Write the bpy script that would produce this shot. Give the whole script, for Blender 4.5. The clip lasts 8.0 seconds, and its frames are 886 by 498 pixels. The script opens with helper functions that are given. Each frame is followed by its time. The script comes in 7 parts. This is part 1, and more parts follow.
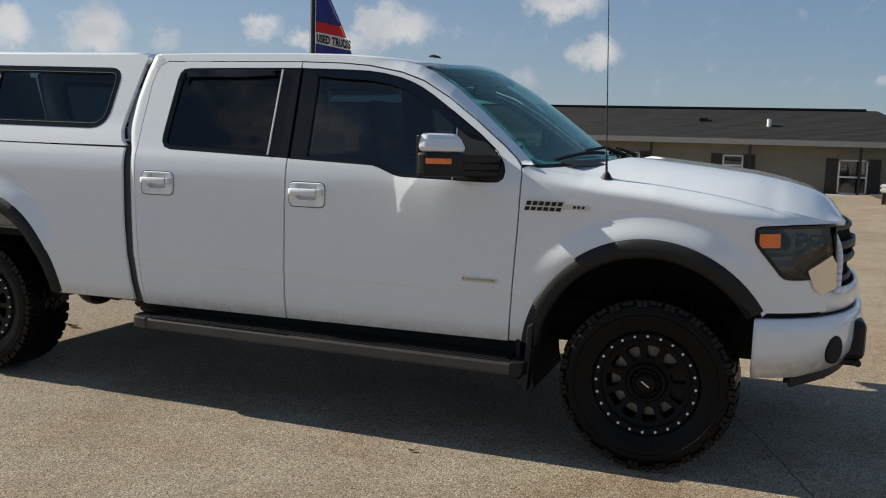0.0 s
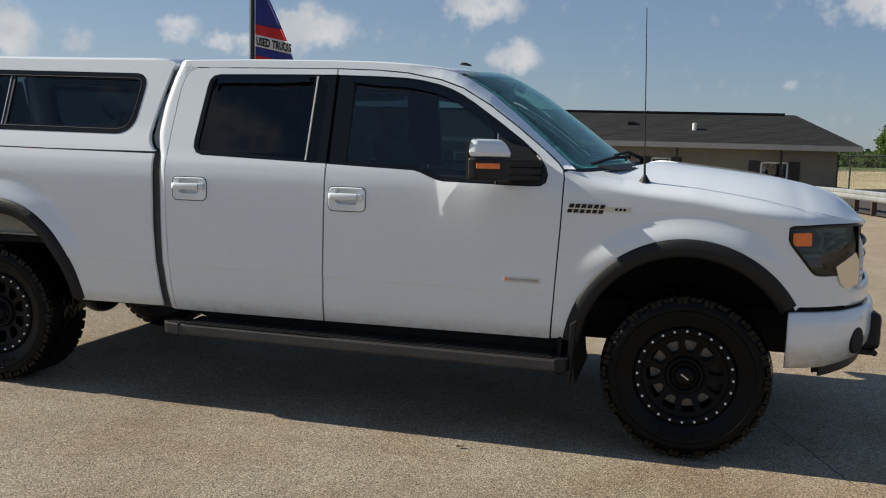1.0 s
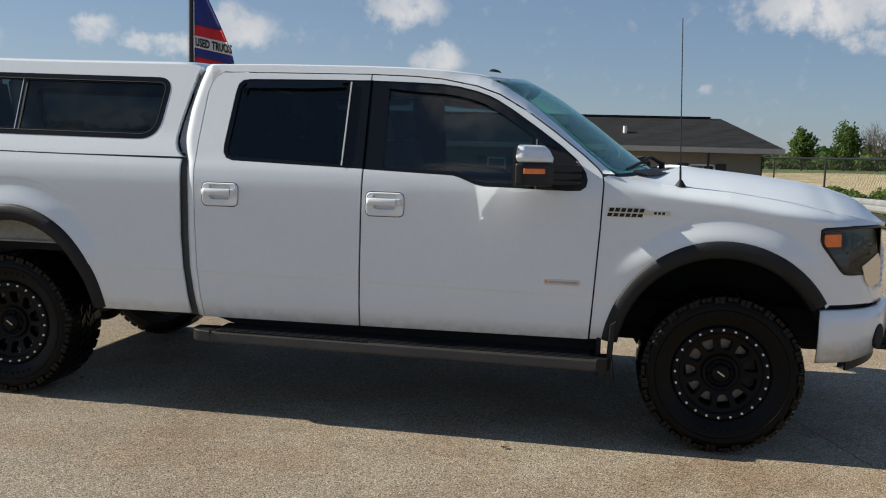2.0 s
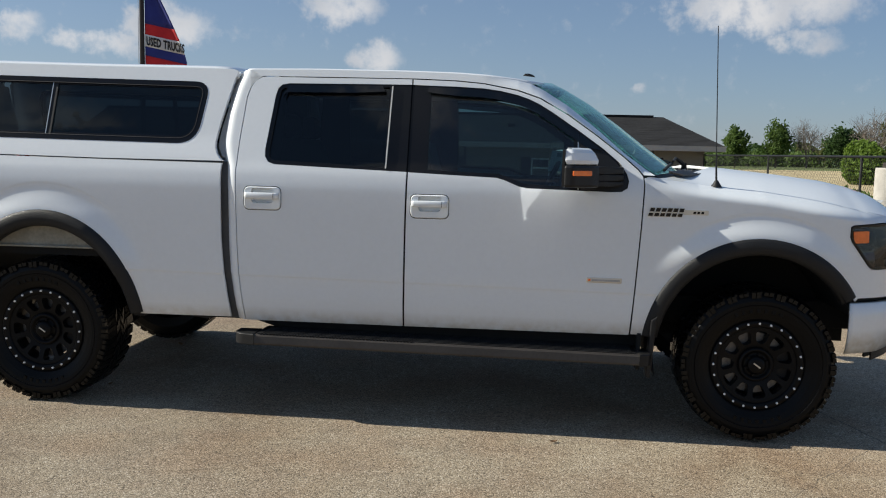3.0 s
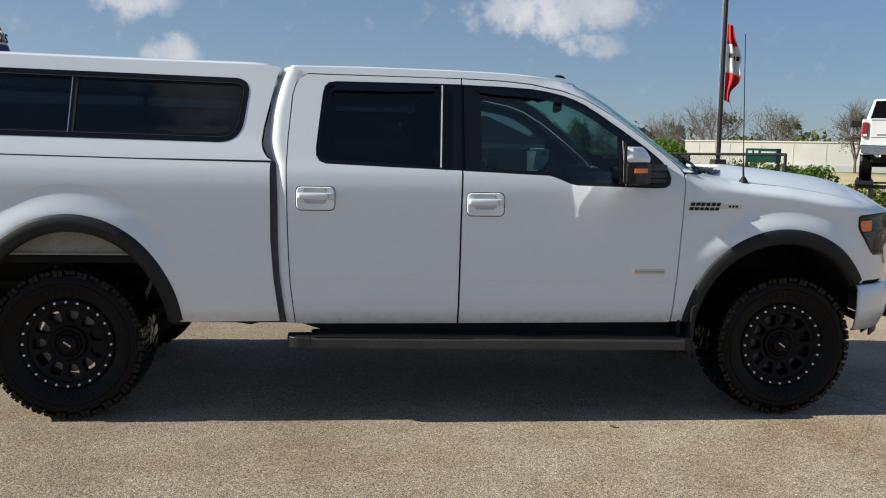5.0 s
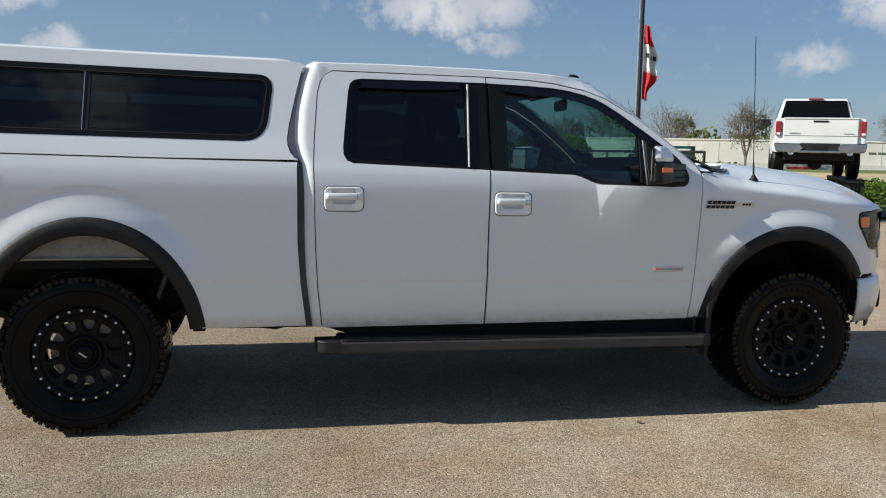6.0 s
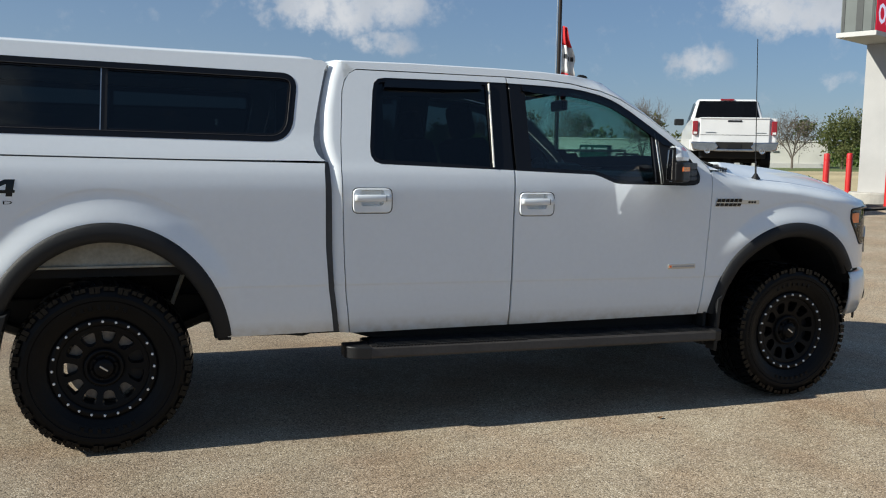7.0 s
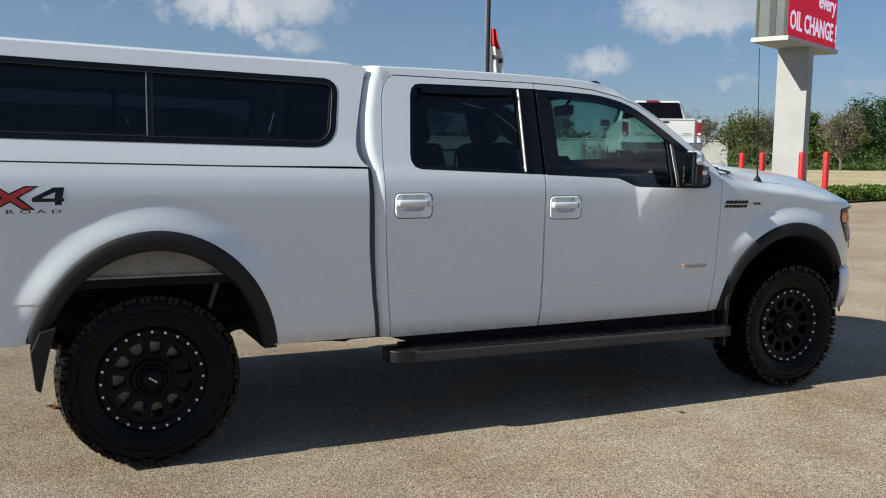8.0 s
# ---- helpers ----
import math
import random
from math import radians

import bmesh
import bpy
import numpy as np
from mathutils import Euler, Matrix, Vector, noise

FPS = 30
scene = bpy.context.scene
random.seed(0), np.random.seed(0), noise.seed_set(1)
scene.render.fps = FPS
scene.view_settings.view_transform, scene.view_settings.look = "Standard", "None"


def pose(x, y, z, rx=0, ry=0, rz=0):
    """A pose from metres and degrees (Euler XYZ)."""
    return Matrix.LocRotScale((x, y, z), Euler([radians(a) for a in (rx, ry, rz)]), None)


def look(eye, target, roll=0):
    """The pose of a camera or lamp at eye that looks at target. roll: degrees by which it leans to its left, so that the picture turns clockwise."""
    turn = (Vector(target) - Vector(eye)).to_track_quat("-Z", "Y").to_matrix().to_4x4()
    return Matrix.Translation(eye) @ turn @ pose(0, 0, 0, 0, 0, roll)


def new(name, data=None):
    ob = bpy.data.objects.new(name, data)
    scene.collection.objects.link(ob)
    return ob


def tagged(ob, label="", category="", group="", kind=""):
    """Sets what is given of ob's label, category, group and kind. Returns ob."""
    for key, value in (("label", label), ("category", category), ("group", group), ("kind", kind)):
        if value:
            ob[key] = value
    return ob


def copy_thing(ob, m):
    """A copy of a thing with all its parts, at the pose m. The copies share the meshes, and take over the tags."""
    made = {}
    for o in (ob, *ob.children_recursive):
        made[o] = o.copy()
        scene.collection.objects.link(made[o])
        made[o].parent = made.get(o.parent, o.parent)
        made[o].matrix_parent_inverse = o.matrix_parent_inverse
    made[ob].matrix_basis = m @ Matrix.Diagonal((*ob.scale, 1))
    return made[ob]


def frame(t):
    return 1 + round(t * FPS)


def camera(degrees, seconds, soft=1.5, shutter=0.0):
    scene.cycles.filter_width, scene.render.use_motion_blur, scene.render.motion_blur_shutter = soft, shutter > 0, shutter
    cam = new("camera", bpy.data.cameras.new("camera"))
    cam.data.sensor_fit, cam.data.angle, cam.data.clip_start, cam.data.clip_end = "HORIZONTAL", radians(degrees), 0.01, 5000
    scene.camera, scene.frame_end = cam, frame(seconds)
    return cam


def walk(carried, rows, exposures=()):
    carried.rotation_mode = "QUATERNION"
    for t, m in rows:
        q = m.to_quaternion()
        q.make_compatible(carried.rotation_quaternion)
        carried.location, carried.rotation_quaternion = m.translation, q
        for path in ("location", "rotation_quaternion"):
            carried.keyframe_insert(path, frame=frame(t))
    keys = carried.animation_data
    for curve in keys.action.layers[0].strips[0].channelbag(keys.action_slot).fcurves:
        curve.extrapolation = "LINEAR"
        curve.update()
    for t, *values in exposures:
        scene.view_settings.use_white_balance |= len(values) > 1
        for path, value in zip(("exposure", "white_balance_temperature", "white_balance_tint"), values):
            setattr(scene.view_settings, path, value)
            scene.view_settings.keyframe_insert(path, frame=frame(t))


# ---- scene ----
from mathutils.geometry import delaunay_2d_cdt

cam = camera(53.0, 8.0, soft=1.1)
PATH = [
    (0, (0.442, -4.076, 1.503), (-0.223, -2.206, 1.261), 1.7),
    (0.5, (0.175, -4.222, 1.483), (-0.406, -2.322, 1.249), 1.7),
    (1, (-0.083, -4.381, 1.497), (-0.586, -2.459, 1.267), 1.6),
    (2.5, (-0.924, -4.647, 1.498), (-1.19, -2.676, 1.279), 1.5),
    (3, (-1.188, -4.742, 1.507), (-1.392, -2.765, 1.287), 1.3),
    (3.5, (-1.492, -4.764, 1.489), (-1.627, -2.78, 1.273), 1.3),
    (4, (-1.81, -4.808, 1.474), (-1.854, -2.819, 1.261), 1.1),
    (4.5, (-2.172, -4.841, 1.483), (-2.08, -2.855, 1.269), 1.1),
    (6, (-3.203, -4.637, 1.483), (-2.758, -2.7, 1.265), 1.2),
    (6.5, (-3.529, -4.545, 1.48), (-2.984, -2.634, 1.261), 1.1),
    (7, (-3.838, -4.396, 1.475), (-3.176, -2.522, 1.26), 1.0),
    (7.5, (-4.176, -4.287, 1.472), (-3.402, -2.457, 1.255), 1.0),
    (8, (-4.489, -4.19, 1.496), (-3.636, -2.394, 1.282), 0.9),
]
walk(cam, [(t, look(eye, target, roll)) for t, eye, target, roll in PATH], [(0, 0.03, 6180, 8), (1, 0.05, 6140, 8), (3, 0.11, 6020, 8), (6, 0.06, 5850, 7), (8, 0.02, 5780, 6)])

# ---- light ----
SUN = Vector((-1.62, -0.004, 1.0)).normalized()
world = bpy.data.worlds.new("world")
scene.world = world
world.use_nodes = True
WT = world.node_tree


def wnode(kind, **values):
    n = WT.nodes.new(kind)
    for key, value in values.items():
        if key == "operation":
            n.operation = value
        else:
            n.inputs[int(key[1:])].default_value = value
    return n


sky = wnode("ShaderNodeTexSky")
sky.sky_type, sky.sun_disc = "NISHITA", False
sky.sun_elevation = math.asin(SUN.z)
sky.sun_rotation = math.atan2(SUN.x, SUN.y)
sky.air_density, sky.dust_density, sky.ozone_density = 1.0, 0.30, 3.0
direction = wnode("ShaderNodeTexCoord")
wisp = wnode("ShaderNodeTexNoise")
wisp.inputs["Scale"].default_value, wisp.inputs["Detail"].default_value, wisp.inputs["Roughness"].default_value = 38.0, 9.0, 0.60
WT.links.new(direction.outputs["Generated"], wisp.inputs["Vector"])
shift = wnode("ShaderNodeVectorMath", operation="SUBTRACT", _1=(0.5, 0.5, 0.5))
WT.links.new(wisp.outputs["Color"], shift.inputs[0])
spread = wnode("ShaderNodeVectorMath", operation="SCALE")
spread.inputs["Scale"].default_value = 0.030
WT.links.new(shift.outputs[0], spread.inputs[0])
wander = wnode("ShaderNodeVectorMath", operation="ADD")
WT.links.new(direction.outputs["Generated"], wander.inputs[0])
WT.links.new(spread.outputs[0], wander.inputs[1])
# fair-weather clouds: direction, half width, half height, density
CLOUDS = [
    (-0.712, 0.696, 0.097, 0.030, 0.027, 0.9), (-0.651, 0.753, 0.098, 0.043, 0.031, 1.0), (-0.600, 0.795, 0.096, 0.020, 0.015, 0.8),
    (-0.515, 0.850, 0.115, 0.025, 0.022, 0.8), (-0.393, 0.911, 0.123, 0.050, 0.027, 1.1), (-0.450, 0.887, 0.103, 0.070, 0.014, 0.8),
    (-0.217, 0.964, 0.152, 0.047, 0.024, 1.05), (-0.180, 0.978, 0.100, 0.032, 0.019, 0.9), (-0.253, 0.965, 0.070, 0.019, 0.014, 0.5),
    (0.226, 0.962, 0.155, 0.107, 0.029, 1.15), (0.272, 0.955, 0.120, 0.037, 0.018, 0.9), (0.108, 0.991, 0.074, 0.009, 0.007, 0.6),
    (0.575, 0.812, 0.101, 0.037, 0.018, 0.85), (0.650, 0.745, 0.152, 0.087, 0.029, 1.15), (0.682, 0.727, 0.078, 0.040, 0.011, 0.45),
    (0.774, 0.629, 0.072, 0.033, 0.010, 0.5),
]
# the same weather goes on over the rest of the sky
scatter = random.Random(9)
for k in range(18):
    turn, up = radians(185 + 170 * (k + scatter.random()) / 18), radians(scatter.uniform(6, 40))
    CLOUDS.append((math.cos(turn) * math.cos(up), math.sin(turn) * math.cos(up), math.sin(up), scatter.uniform(0.06, 0.15), scatter.uniform(0.025, 0.06), scatter.uniform(0.7, 1.05)))
cover = None
for cx, cy, cz, wide, high, dense in CLOUDS:
    away = wnode("ShaderNodeVectorMath", operation="SUBTRACT", _1=Vector((cx, cy, cz)).normalized())
    WT.links.new(wander.outputs[0], away.inputs[0])
    squash = wnode("ShaderNodeVectorMath", operation="MULTIPLY", _1=(1 / wide, 1 / wide, 1 / high))
    WT.links.new(away.outputs[0], squash.inputs[0])
    far = wnode("ShaderNodeVectorMath", operation="LENGTH")
    WT.links.new(squash.outputs[0], far.inputs[0])
    puff = wnode("ShaderNodeMapRange", _1=1.35, _2=0.35, _3=0.0, _4=dense)
    puff.interpolation_type = "SMOOTHSTEP"
    WT.links.new(far.outputs["Value"], puff.inputs[0])
    if cover is None:
        cover = puff.outputs[0]
    else:
        most = wnode("ShaderNodeMath", operation="MAXIMUM")
        WT.links.new(cover, most.inputs[0])
        WT.links.new(puff.outputs[0], most.inputs[1])
        cover = most.outputs[0]
# billows: the noise eats into the rim of each cloud and leaves its heart whole
billow = wnode("ShaderNodeMath", operation="MULTIPLY_ADD", _1=2.3, _2=-1.2)
WT.links.new(wisp.outputs[0], billow.inputs[0])
piled = wnode("ShaderNodeMath", operation="ADD")
WT.links.new(cover, piled.inputs[0])
WT.links.new(billow.outputs[0], piled.inputs[1])
rim = wnode("ShaderNodeMapRange", _1=0.10, _2=1.15, _3=0.0, _4=1.0)
rim.interpolation_type = "SMOOTHSTEP"
WT.links.new(piled.outputs[0], rim.inputs[0])
veil = wnode("ShaderNodeMath", operation="MULTIPLY", _1=0.92)
WT.links.new(rim.outputs[0], veil.inputs[0])
dapple = wnode("ShaderNodeTexNoise")
dapple.inputs["Scale"].default_value, dapple.inputs["Detail"].default_value = 19.0, 5.0
WT.links.new(direction.outputs["Generated"], dapple.inputs["Vector"])
grey = wnode("ShaderNodeMapRange", _1=0.38, _2=0.66, _3=0.0, _4=1.0)
WT.links.new(dapple.outputs[0], grey.inputs[0])
body = WT.nodes.new("ShaderNodeMixRGB")
body.inputs[1].default_value, body.inputs[2].default_value = (9.6, 9.0, 8.5, 1), (6.4, 6.4, 6.6, 1)
WT.links.new(grey.outputs[0], body.inputs[0])
cloudy = WT.nodes.new("ShaderNodeMixRGB")
WT.links.new(veil.outputs[0], cloudy.inputs[0])
WT.links.new(body.outputs[0], cloudy.inputs[2])
haze = WT.nodes.new("ShaderNodeMixRGB")
haze.blend_type = "MULTIPLY"
haze.inputs[0].default_value, haze.inputs[2].default_value = 1.0, (1.01, 1.0, 1.04, 1)
even = WT.nodes.new("ShaderNodeMixRGB")
even.inputs[0].default_value, even.inputs[2].default_value = 0.44, (2.35, 3.30, 4.65, 1)
WT.links.new(sky.outputs[0], even.inputs[1])
WT.links.new(even.outputs[0], haze.inputs[1])
split = wnode("ShaderNodeSeparateXYZ")
WT.links.new(direction.outputs["Generated"], split.inputs[0])
low_air = wnode("ShaderNodeMapRange", _1=0.0, _2=0.26, _3=1.0, _4=0.0)
sunward = wnode("ShaderNodeMapRange", _1=-0.9, _2=0.5, _3=0.42, _4=0.04)
WT.links.new(split.outputs[2], low_air.inputs[0])
WT.links.new(split.outputs[0], sunward.inputs[0])
milky = wnode("ShaderNodeMath", operation="MULTIPLY")
WT.links.new(low_air.outputs[0], milky.inputs[0])
WT.links.new(sunward.outputs[0], milky.inputs[1])
mist = WT.nodes.new("ShaderNodeMixRGB")
mist.inputs[2].default_value = (6.3, 6.7, 6.9, 1)
WT.links.new(milky.outputs[0], mist.inputs[0])
WT.links.new(haze.outputs[0], mist.inputs[1])
WT.links.new(mist.outputs[0], cloudy.inputs[1])
WT.nodes["Background"].inputs[1].default_value = 0.075
WT.links.new(cloudy.outputs[0], WT.nodes["Background"].inputs[0])
lamp = new("sun", bpy.data.lights.new("sun", "SUN"))
lamp.data.energy, lamp.data.angle, lamp.data.color = 6.8, radians(0.5), (1, 0.902, 0.735)
lamp.matrix_world = look(SUN * 50, (0, 0, 0))
# the wing mirror's silvered glass faces the sun and throws it onto the door: an added area lamp of the glass's size
# stands in for that narrow beam
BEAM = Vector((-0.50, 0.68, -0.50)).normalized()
glint = new("added_beam_lamp", bpy.data.lights.new("added_beam_lamp", "AREA"))
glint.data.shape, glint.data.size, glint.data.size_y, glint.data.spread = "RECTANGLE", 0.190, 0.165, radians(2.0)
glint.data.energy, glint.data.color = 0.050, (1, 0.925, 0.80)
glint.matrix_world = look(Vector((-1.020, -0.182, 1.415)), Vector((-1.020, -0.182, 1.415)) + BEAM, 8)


# ---- materials ----
def material(name, rgb, rough=0.5, metal=0.0, fine=0.0, fine_scale=60.0, coarse=0.0, coarse_scale=3.0, bump=0.0, bump_scale=80.0, coat=0.0, spec=0.5, island=0.0, single=0.0, tint=None):
    """A surface with grain (fine) and stains (coarse); island and single vary loose pieces and single objects."""
    m = bpy.data.materials.new(name)
    m.use_nodes = True
    nt = m.node_tree
    b = nt.nodes["Principled BSDF"]
    b.inputs["Base Color"].default_value, b.inputs["Roughness"].default_value = (*rgb, 1), rough
    b.inputs["Metallic"].default_value, b.inputs["Specular IOR Level"].default_value = metal, spec
    b.inputs["Coat Weight"].default_value, b.inputs["Coat Roughness"].default_value = coat, 0.03
    where = nt.nodes.new("ShaderNodeTexCoord")
    colour = None

    def vary(colour, socket, low, high, dark):
        span = nt.nodes.new("ShaderNodeMapRange")
        span.inputs[1].default_value, span.inputs[2].default_value, span.inputs[3].default_value, span.inputs[4].default_value = low, high, 0, 1
        nt.links.new(socket, span.inputs[0])
        mix = nt.nodes.new("ShaderNodeMixRGB")
        mix.blend_type = "MULTIPLY"
        mix.inputs[1].default_value = (*rgb, 1)
        if colour:
            nt.links.new(colour, mix.inputs[1])
        shade = [1 - dark * c for c in (tint or (1, 1, 1))]
        mix.inputs[2].default_value = (*shade, 1)
        nt.links.new(span.outputs[0], mix.inputs[0])
        return mix.outputs[0]

    for amount, scale, detail in ((fine, fine_scale, 4.0), (coarse, coarse_scale, 6.0)):
        if amount:
            n = nt.nodes.new("ShaderNodeTexNoise")
            n.inputs["Scale"].default_value, n.inputs["Detail"].default_value = scale, detail
            nt.links.new(where.outputs["Object"], n.inputs["Vector"])
            colour = vary(colour, n.outputs[0], 0.35, 0.68, amount)
    if island:
        g = nt.nodes.new("ShaderNodeNewGeometry")
        colour = vary(colour, g.outputs["Random Per Island"], 0, 1, island)
    if single:
        g = nt.nodes.new("ShaderNodeObjectInfo")
        colour = vary(colour, g.outputs["Random"], 0, 1, single)
    if colour:
        nt.links.new(colour, b.inputs["Base Color"])
    if bump:
        n = nt.nodes.new("ShaderNodeTexNoise")
        n.inputs["Scale"].default_value, n.inputs["Detail"].default_value = bump_scale, 4.0
        nt.links.new(where.outputs["Object"], n.inputs["Vector"])
        relief = nt.nodes.new("ShaderNodeBump")
        relief.inputs["Strength"].default_value, relief.inputs["Distance"].default_value = bump, 0.01
        nt.links.new(n.outputs[0], relief.inputs["Height"])
        nt.links.new(relief.outputs[0], b.inputs["Normal"])
    return m


def glazing(name, tint, rough=0.0, mirror=0.06, grazing=0.93, sheen=(1, 1, 1)):
    """Clear or smoked glass: it lets tinted light through and mirrors by Fresnel."""
    m = bpy.data.materials.new(name)
    m.use_nodes = True
    nt = m.node_tree
    nt.nodes.remove(nt.nodes["Principled BSDF"])
    clear, gloss, mix, edge = (nt.nodes.new(k) for k in ("ShaderNodeBsdfTransparent", "ShaderNodeBsdfGlossy", "ShaderNodeMixShader", "ShaderNodeLayerWeight"))
    clear.inputs[0].default_value = (*tint, 1)
    gloss.inputs["Roughness"].default_value, gloss.inputs["Color"].default_value = rough, (*sheen, 1)
    edge.inputs[0].default_value = 0.5
    power, gain = nt.nodes.new("ShaderNodeMath"), nt.nodes.new("ShaderNodeMath")
    power.operation, gain.operation = "POWER", "MULTIPLY_ADD"
    power.inputs[1].default_value, gain.inputs[1].default_value, gain.inputs[2].default_value = 5.2, grazing, mirror
    nt.links.new(edge.outputs["Facing"], power.inputs[0])
    nt.links.new(power.outputs[0], gain.inputs[0])
    nt.links.new(gain.outputs[0], mix.inputs[0])
    nt.links.new(clear.outputs[0], mix.inputs[1])
    nt.links.new(gloss.outputs[0], mix.inputs[2])
    nt.links.new(mix.outputs[0], nt.nodes["Material Output"].inputs[0])
    return m


def paving():
    """Weathered exposed-aggregate concrete with pebbles, stains and hairline cracks."""
    m = material("exposed_aggregate", (0.40, 0.345, 0.265), 0.85, bump=0.0)
    nt = m.node_tree
    b = nt.nodes["Principled BSDF"]
    where = nt.nodes.new("ShaderNodeTexCoord")

    def tex(kind, scale, **more):
        n = nt.nodes.new(kind)
        n.inputs["Scale"].default_value = scale
        for key, value in more.items():
            n.inputs[key].default_value = value
        nt.links.new(where.outputs["Object"], n.inputs["Vector"])
        return n

    pebble = tex("ShaderNodeTexVoronoi", 150.0)
    ramp = nt.nodes.new("ShaderNodeValToRGB")
    ramp.color_ramp.elements[0].color, ramp.color_ramp.elements[0].position = (0.108, 0.089, 0.065, 1), 0.0
    ramp.color_ramp.elements[1].color, ramp.color_ramp.elements[1].position = (0.71, 0.635, 0.515, 1), 1.0
    for at, rgb in ((0.08, (0.237, 0.196, 0.140)), (0.26, (0.368, 0.306, 0.216)), (0.66, (0.436, 0.364, 0.260)), (0.86, (0.545, 0.464, 0.345))):
        e = ramp.color_ramp.elements.new(at)
        e.color = (*rgb, 1)
    tone = nt.nodes.new("ShaderNodeSeparateColor")
    nt.links.new(pebble.outputs["Color"], tone.inputs[0])
    nt.links.new(tone.outputs[0], ramp.inputs[0])
    # dark hollows between the pebbles
    hollow = nt.nodes.new("ShaderNodeMapRange")
    hollow.inputs[1].default_value, hollow.inputs[2].default_value = 0.40, 0.82
    nt.links.new(pebble.outputs["Distance"], hollow.inputs[0])
    between = nt.nodes.new("ShaderNodeMixRGB")
    between.blend_type = "MULTIPLY"
    between.inputs[2].default_value = (0.52, 0.49, 0.45, 1)
    nt.links.new(hollow.outputs[0], between.inputs[0])
    nt.links.new(ramp.outputs[0], between.inputs[1])
    colour = between.outputs[0]
    for scale, detail, low, high, dark in ((14.0, 5.0, 0.4, 0.66, (0.88, 0.87, 0.86)), (3.1, 6.0, 0.42, 0.66, (0.90, 0.88, 0.88)), (0.9, 7.0, 0.42, 0.66, (0.82, 0.77, 0.71)), (1.7, 5.0, 0.45, 0.62, (0.97, 0.90, 0.86)), (0.16, 4.0, 0.40, 0.65, (0.88, 0.87, 0.86))):
        n = tex("ShaderNodeTexNoise", scale, Detail=detail)
        span = nt.nodes.new("ShaderNodeMapRange")
        span.inputs[1].default_value, span.inputs[2].default_value = low, high
        nt.links.new(n.outputs[0], span.inputs[0])
        mix = nt.nodes.new("ShaderNodeMixRGB")
        mix.blend_type = "MULTIPLY"
        mix.inputs[2].default_value = (*dark, 1)
        nt.links.new(span.outputs[0], mix.inputs[0])
        nt.links.new(colour, mix.inputs[1])
        colour = mix.outputs[0]
    b.inputs["Diffuse Roughness"].default_value = 0.35
    # scattered dark stones and pits
    pit = tex("ShaderNodeTexVoronoi", 26.0)
    near, mix = nt.nodes.new("ShaderNodeMapRange"), nt.nodes.new("ShaderNodeMixRGB")
    near.inputs[1].default_value, near.inputs[2].default_value, near.inputs[4].default_value = 0.14, 0.07, 0.8
    nt.links.new(pit.outputs["Distance"], near.inputs[0])
    mix.inputs[2].default_value = (0.07, 0.06, 0.05, 1)
    nt.links.new(near.outputs[0], mix.inputs[0])
    nt.links.new(colour, mix.inputs[1])
    colour = mix.outputs[0]
    # hairline cracks: a point on each, its direction, its reach to either side and its width
    wobble = tex("ShaderNodeTexNoise", 5.0, Detail=5.0)
    centred = nt.nodes.new("ShaderNodeVectorMath")
    centred.operation = "MULTIPLY_ADD"
    centred.inputs[1].default_value, centred.inputs[2].default_value = (0.09, 0.09, 0), (-0.045, -0.045, 0)
    nt.links.new(wobble.outputs["Color"], centred.inputs[0])
    moved = nt.nodes.new("ShaderNodeVectorMath")
    moved.operation = "ADD"
    nt.links.new(where.outputs["Object"], moved.inputs[0])
    nt.links.new(centred.outputs[0], moved.inputs[1])
    for px, py, dx, dy, reach, wide, strength in ((0.59, 0.5, 0.31, -0.95, 0.75, 0.006, 0.85), (0.30, -0.40, 0.62, 0.78, 0.55, 0.004, 0.6), (4.0, 4.65, 1.0, 0.04, 9.0, 0.008, 0.55), (-1.0, 11.5, 1.0, -0.02, 14.0, 0.012, 0.5)):
        along = Vector((dx, dy, 0)).normalized()
        gap = []
        for axis in (Vector((along.y, -along.x, 0)), along):
            d = nt.nodes.new("ShaderNodeVectorMath")
            d.operation = "DOT_PRODUCT"
            d.inputs[1].default_value = axis
            nt.links.new(moved.outputs[0], d.inputs[0])
            c = nt.nodes.new("ShaderNodeMath")
            c.operation = "SUBTRACT"
            c.inputs[1].default_value = axis.dot(Vector((px, py, 0)))
            nt.links.new(d.outputs["Value"], c.inputs[0])
            q = nt.nodes.new("ShaderNodeMath")
            q.operation = "ABSOLUTE"
            nt.links.new(c.outputs[0], q.inputs[0])
            gap.append(q.outputs[0])
        near, within = nt.nodes.new("ShaderNodeMapRange"), nt.nodes.new("ShaderNodeMapRange")
        for n, low, high, socket in ((near, wide, wide * 0.3, gap[0]), (within, reach, reach * 0.8, gap[1])):
            n.inputs[1].default_value, n.inputs[2].default_value = low, high
            nt.links.new(socket, n.inputs[0])
        near.inputs[4].default_value = strength
        fac = nt.nodes.new("ShaderNodeMath")
        fac.operation = "MULTIPLY"
        nt.links.new(near.outputs[0], fac.inputs[0])
        nt.links.new(within.outputs[0], fac.inputs[1])
        mix = nt.nodes.new("ShaderNodeMixRGB")
        mix.inputs[2].default_value = (0.05, 0.045, 0.038, 1)
        nt.links.new(fac.outputs[0], mix.inputs[0])
        nt.links.new(colour, mix.inputs[1])
        colour = mix.outputs[0]
    nt.links.new(colour, b.inputs["Base Color"])
    relief = nt.nodes.new("ShaderNodeBump")
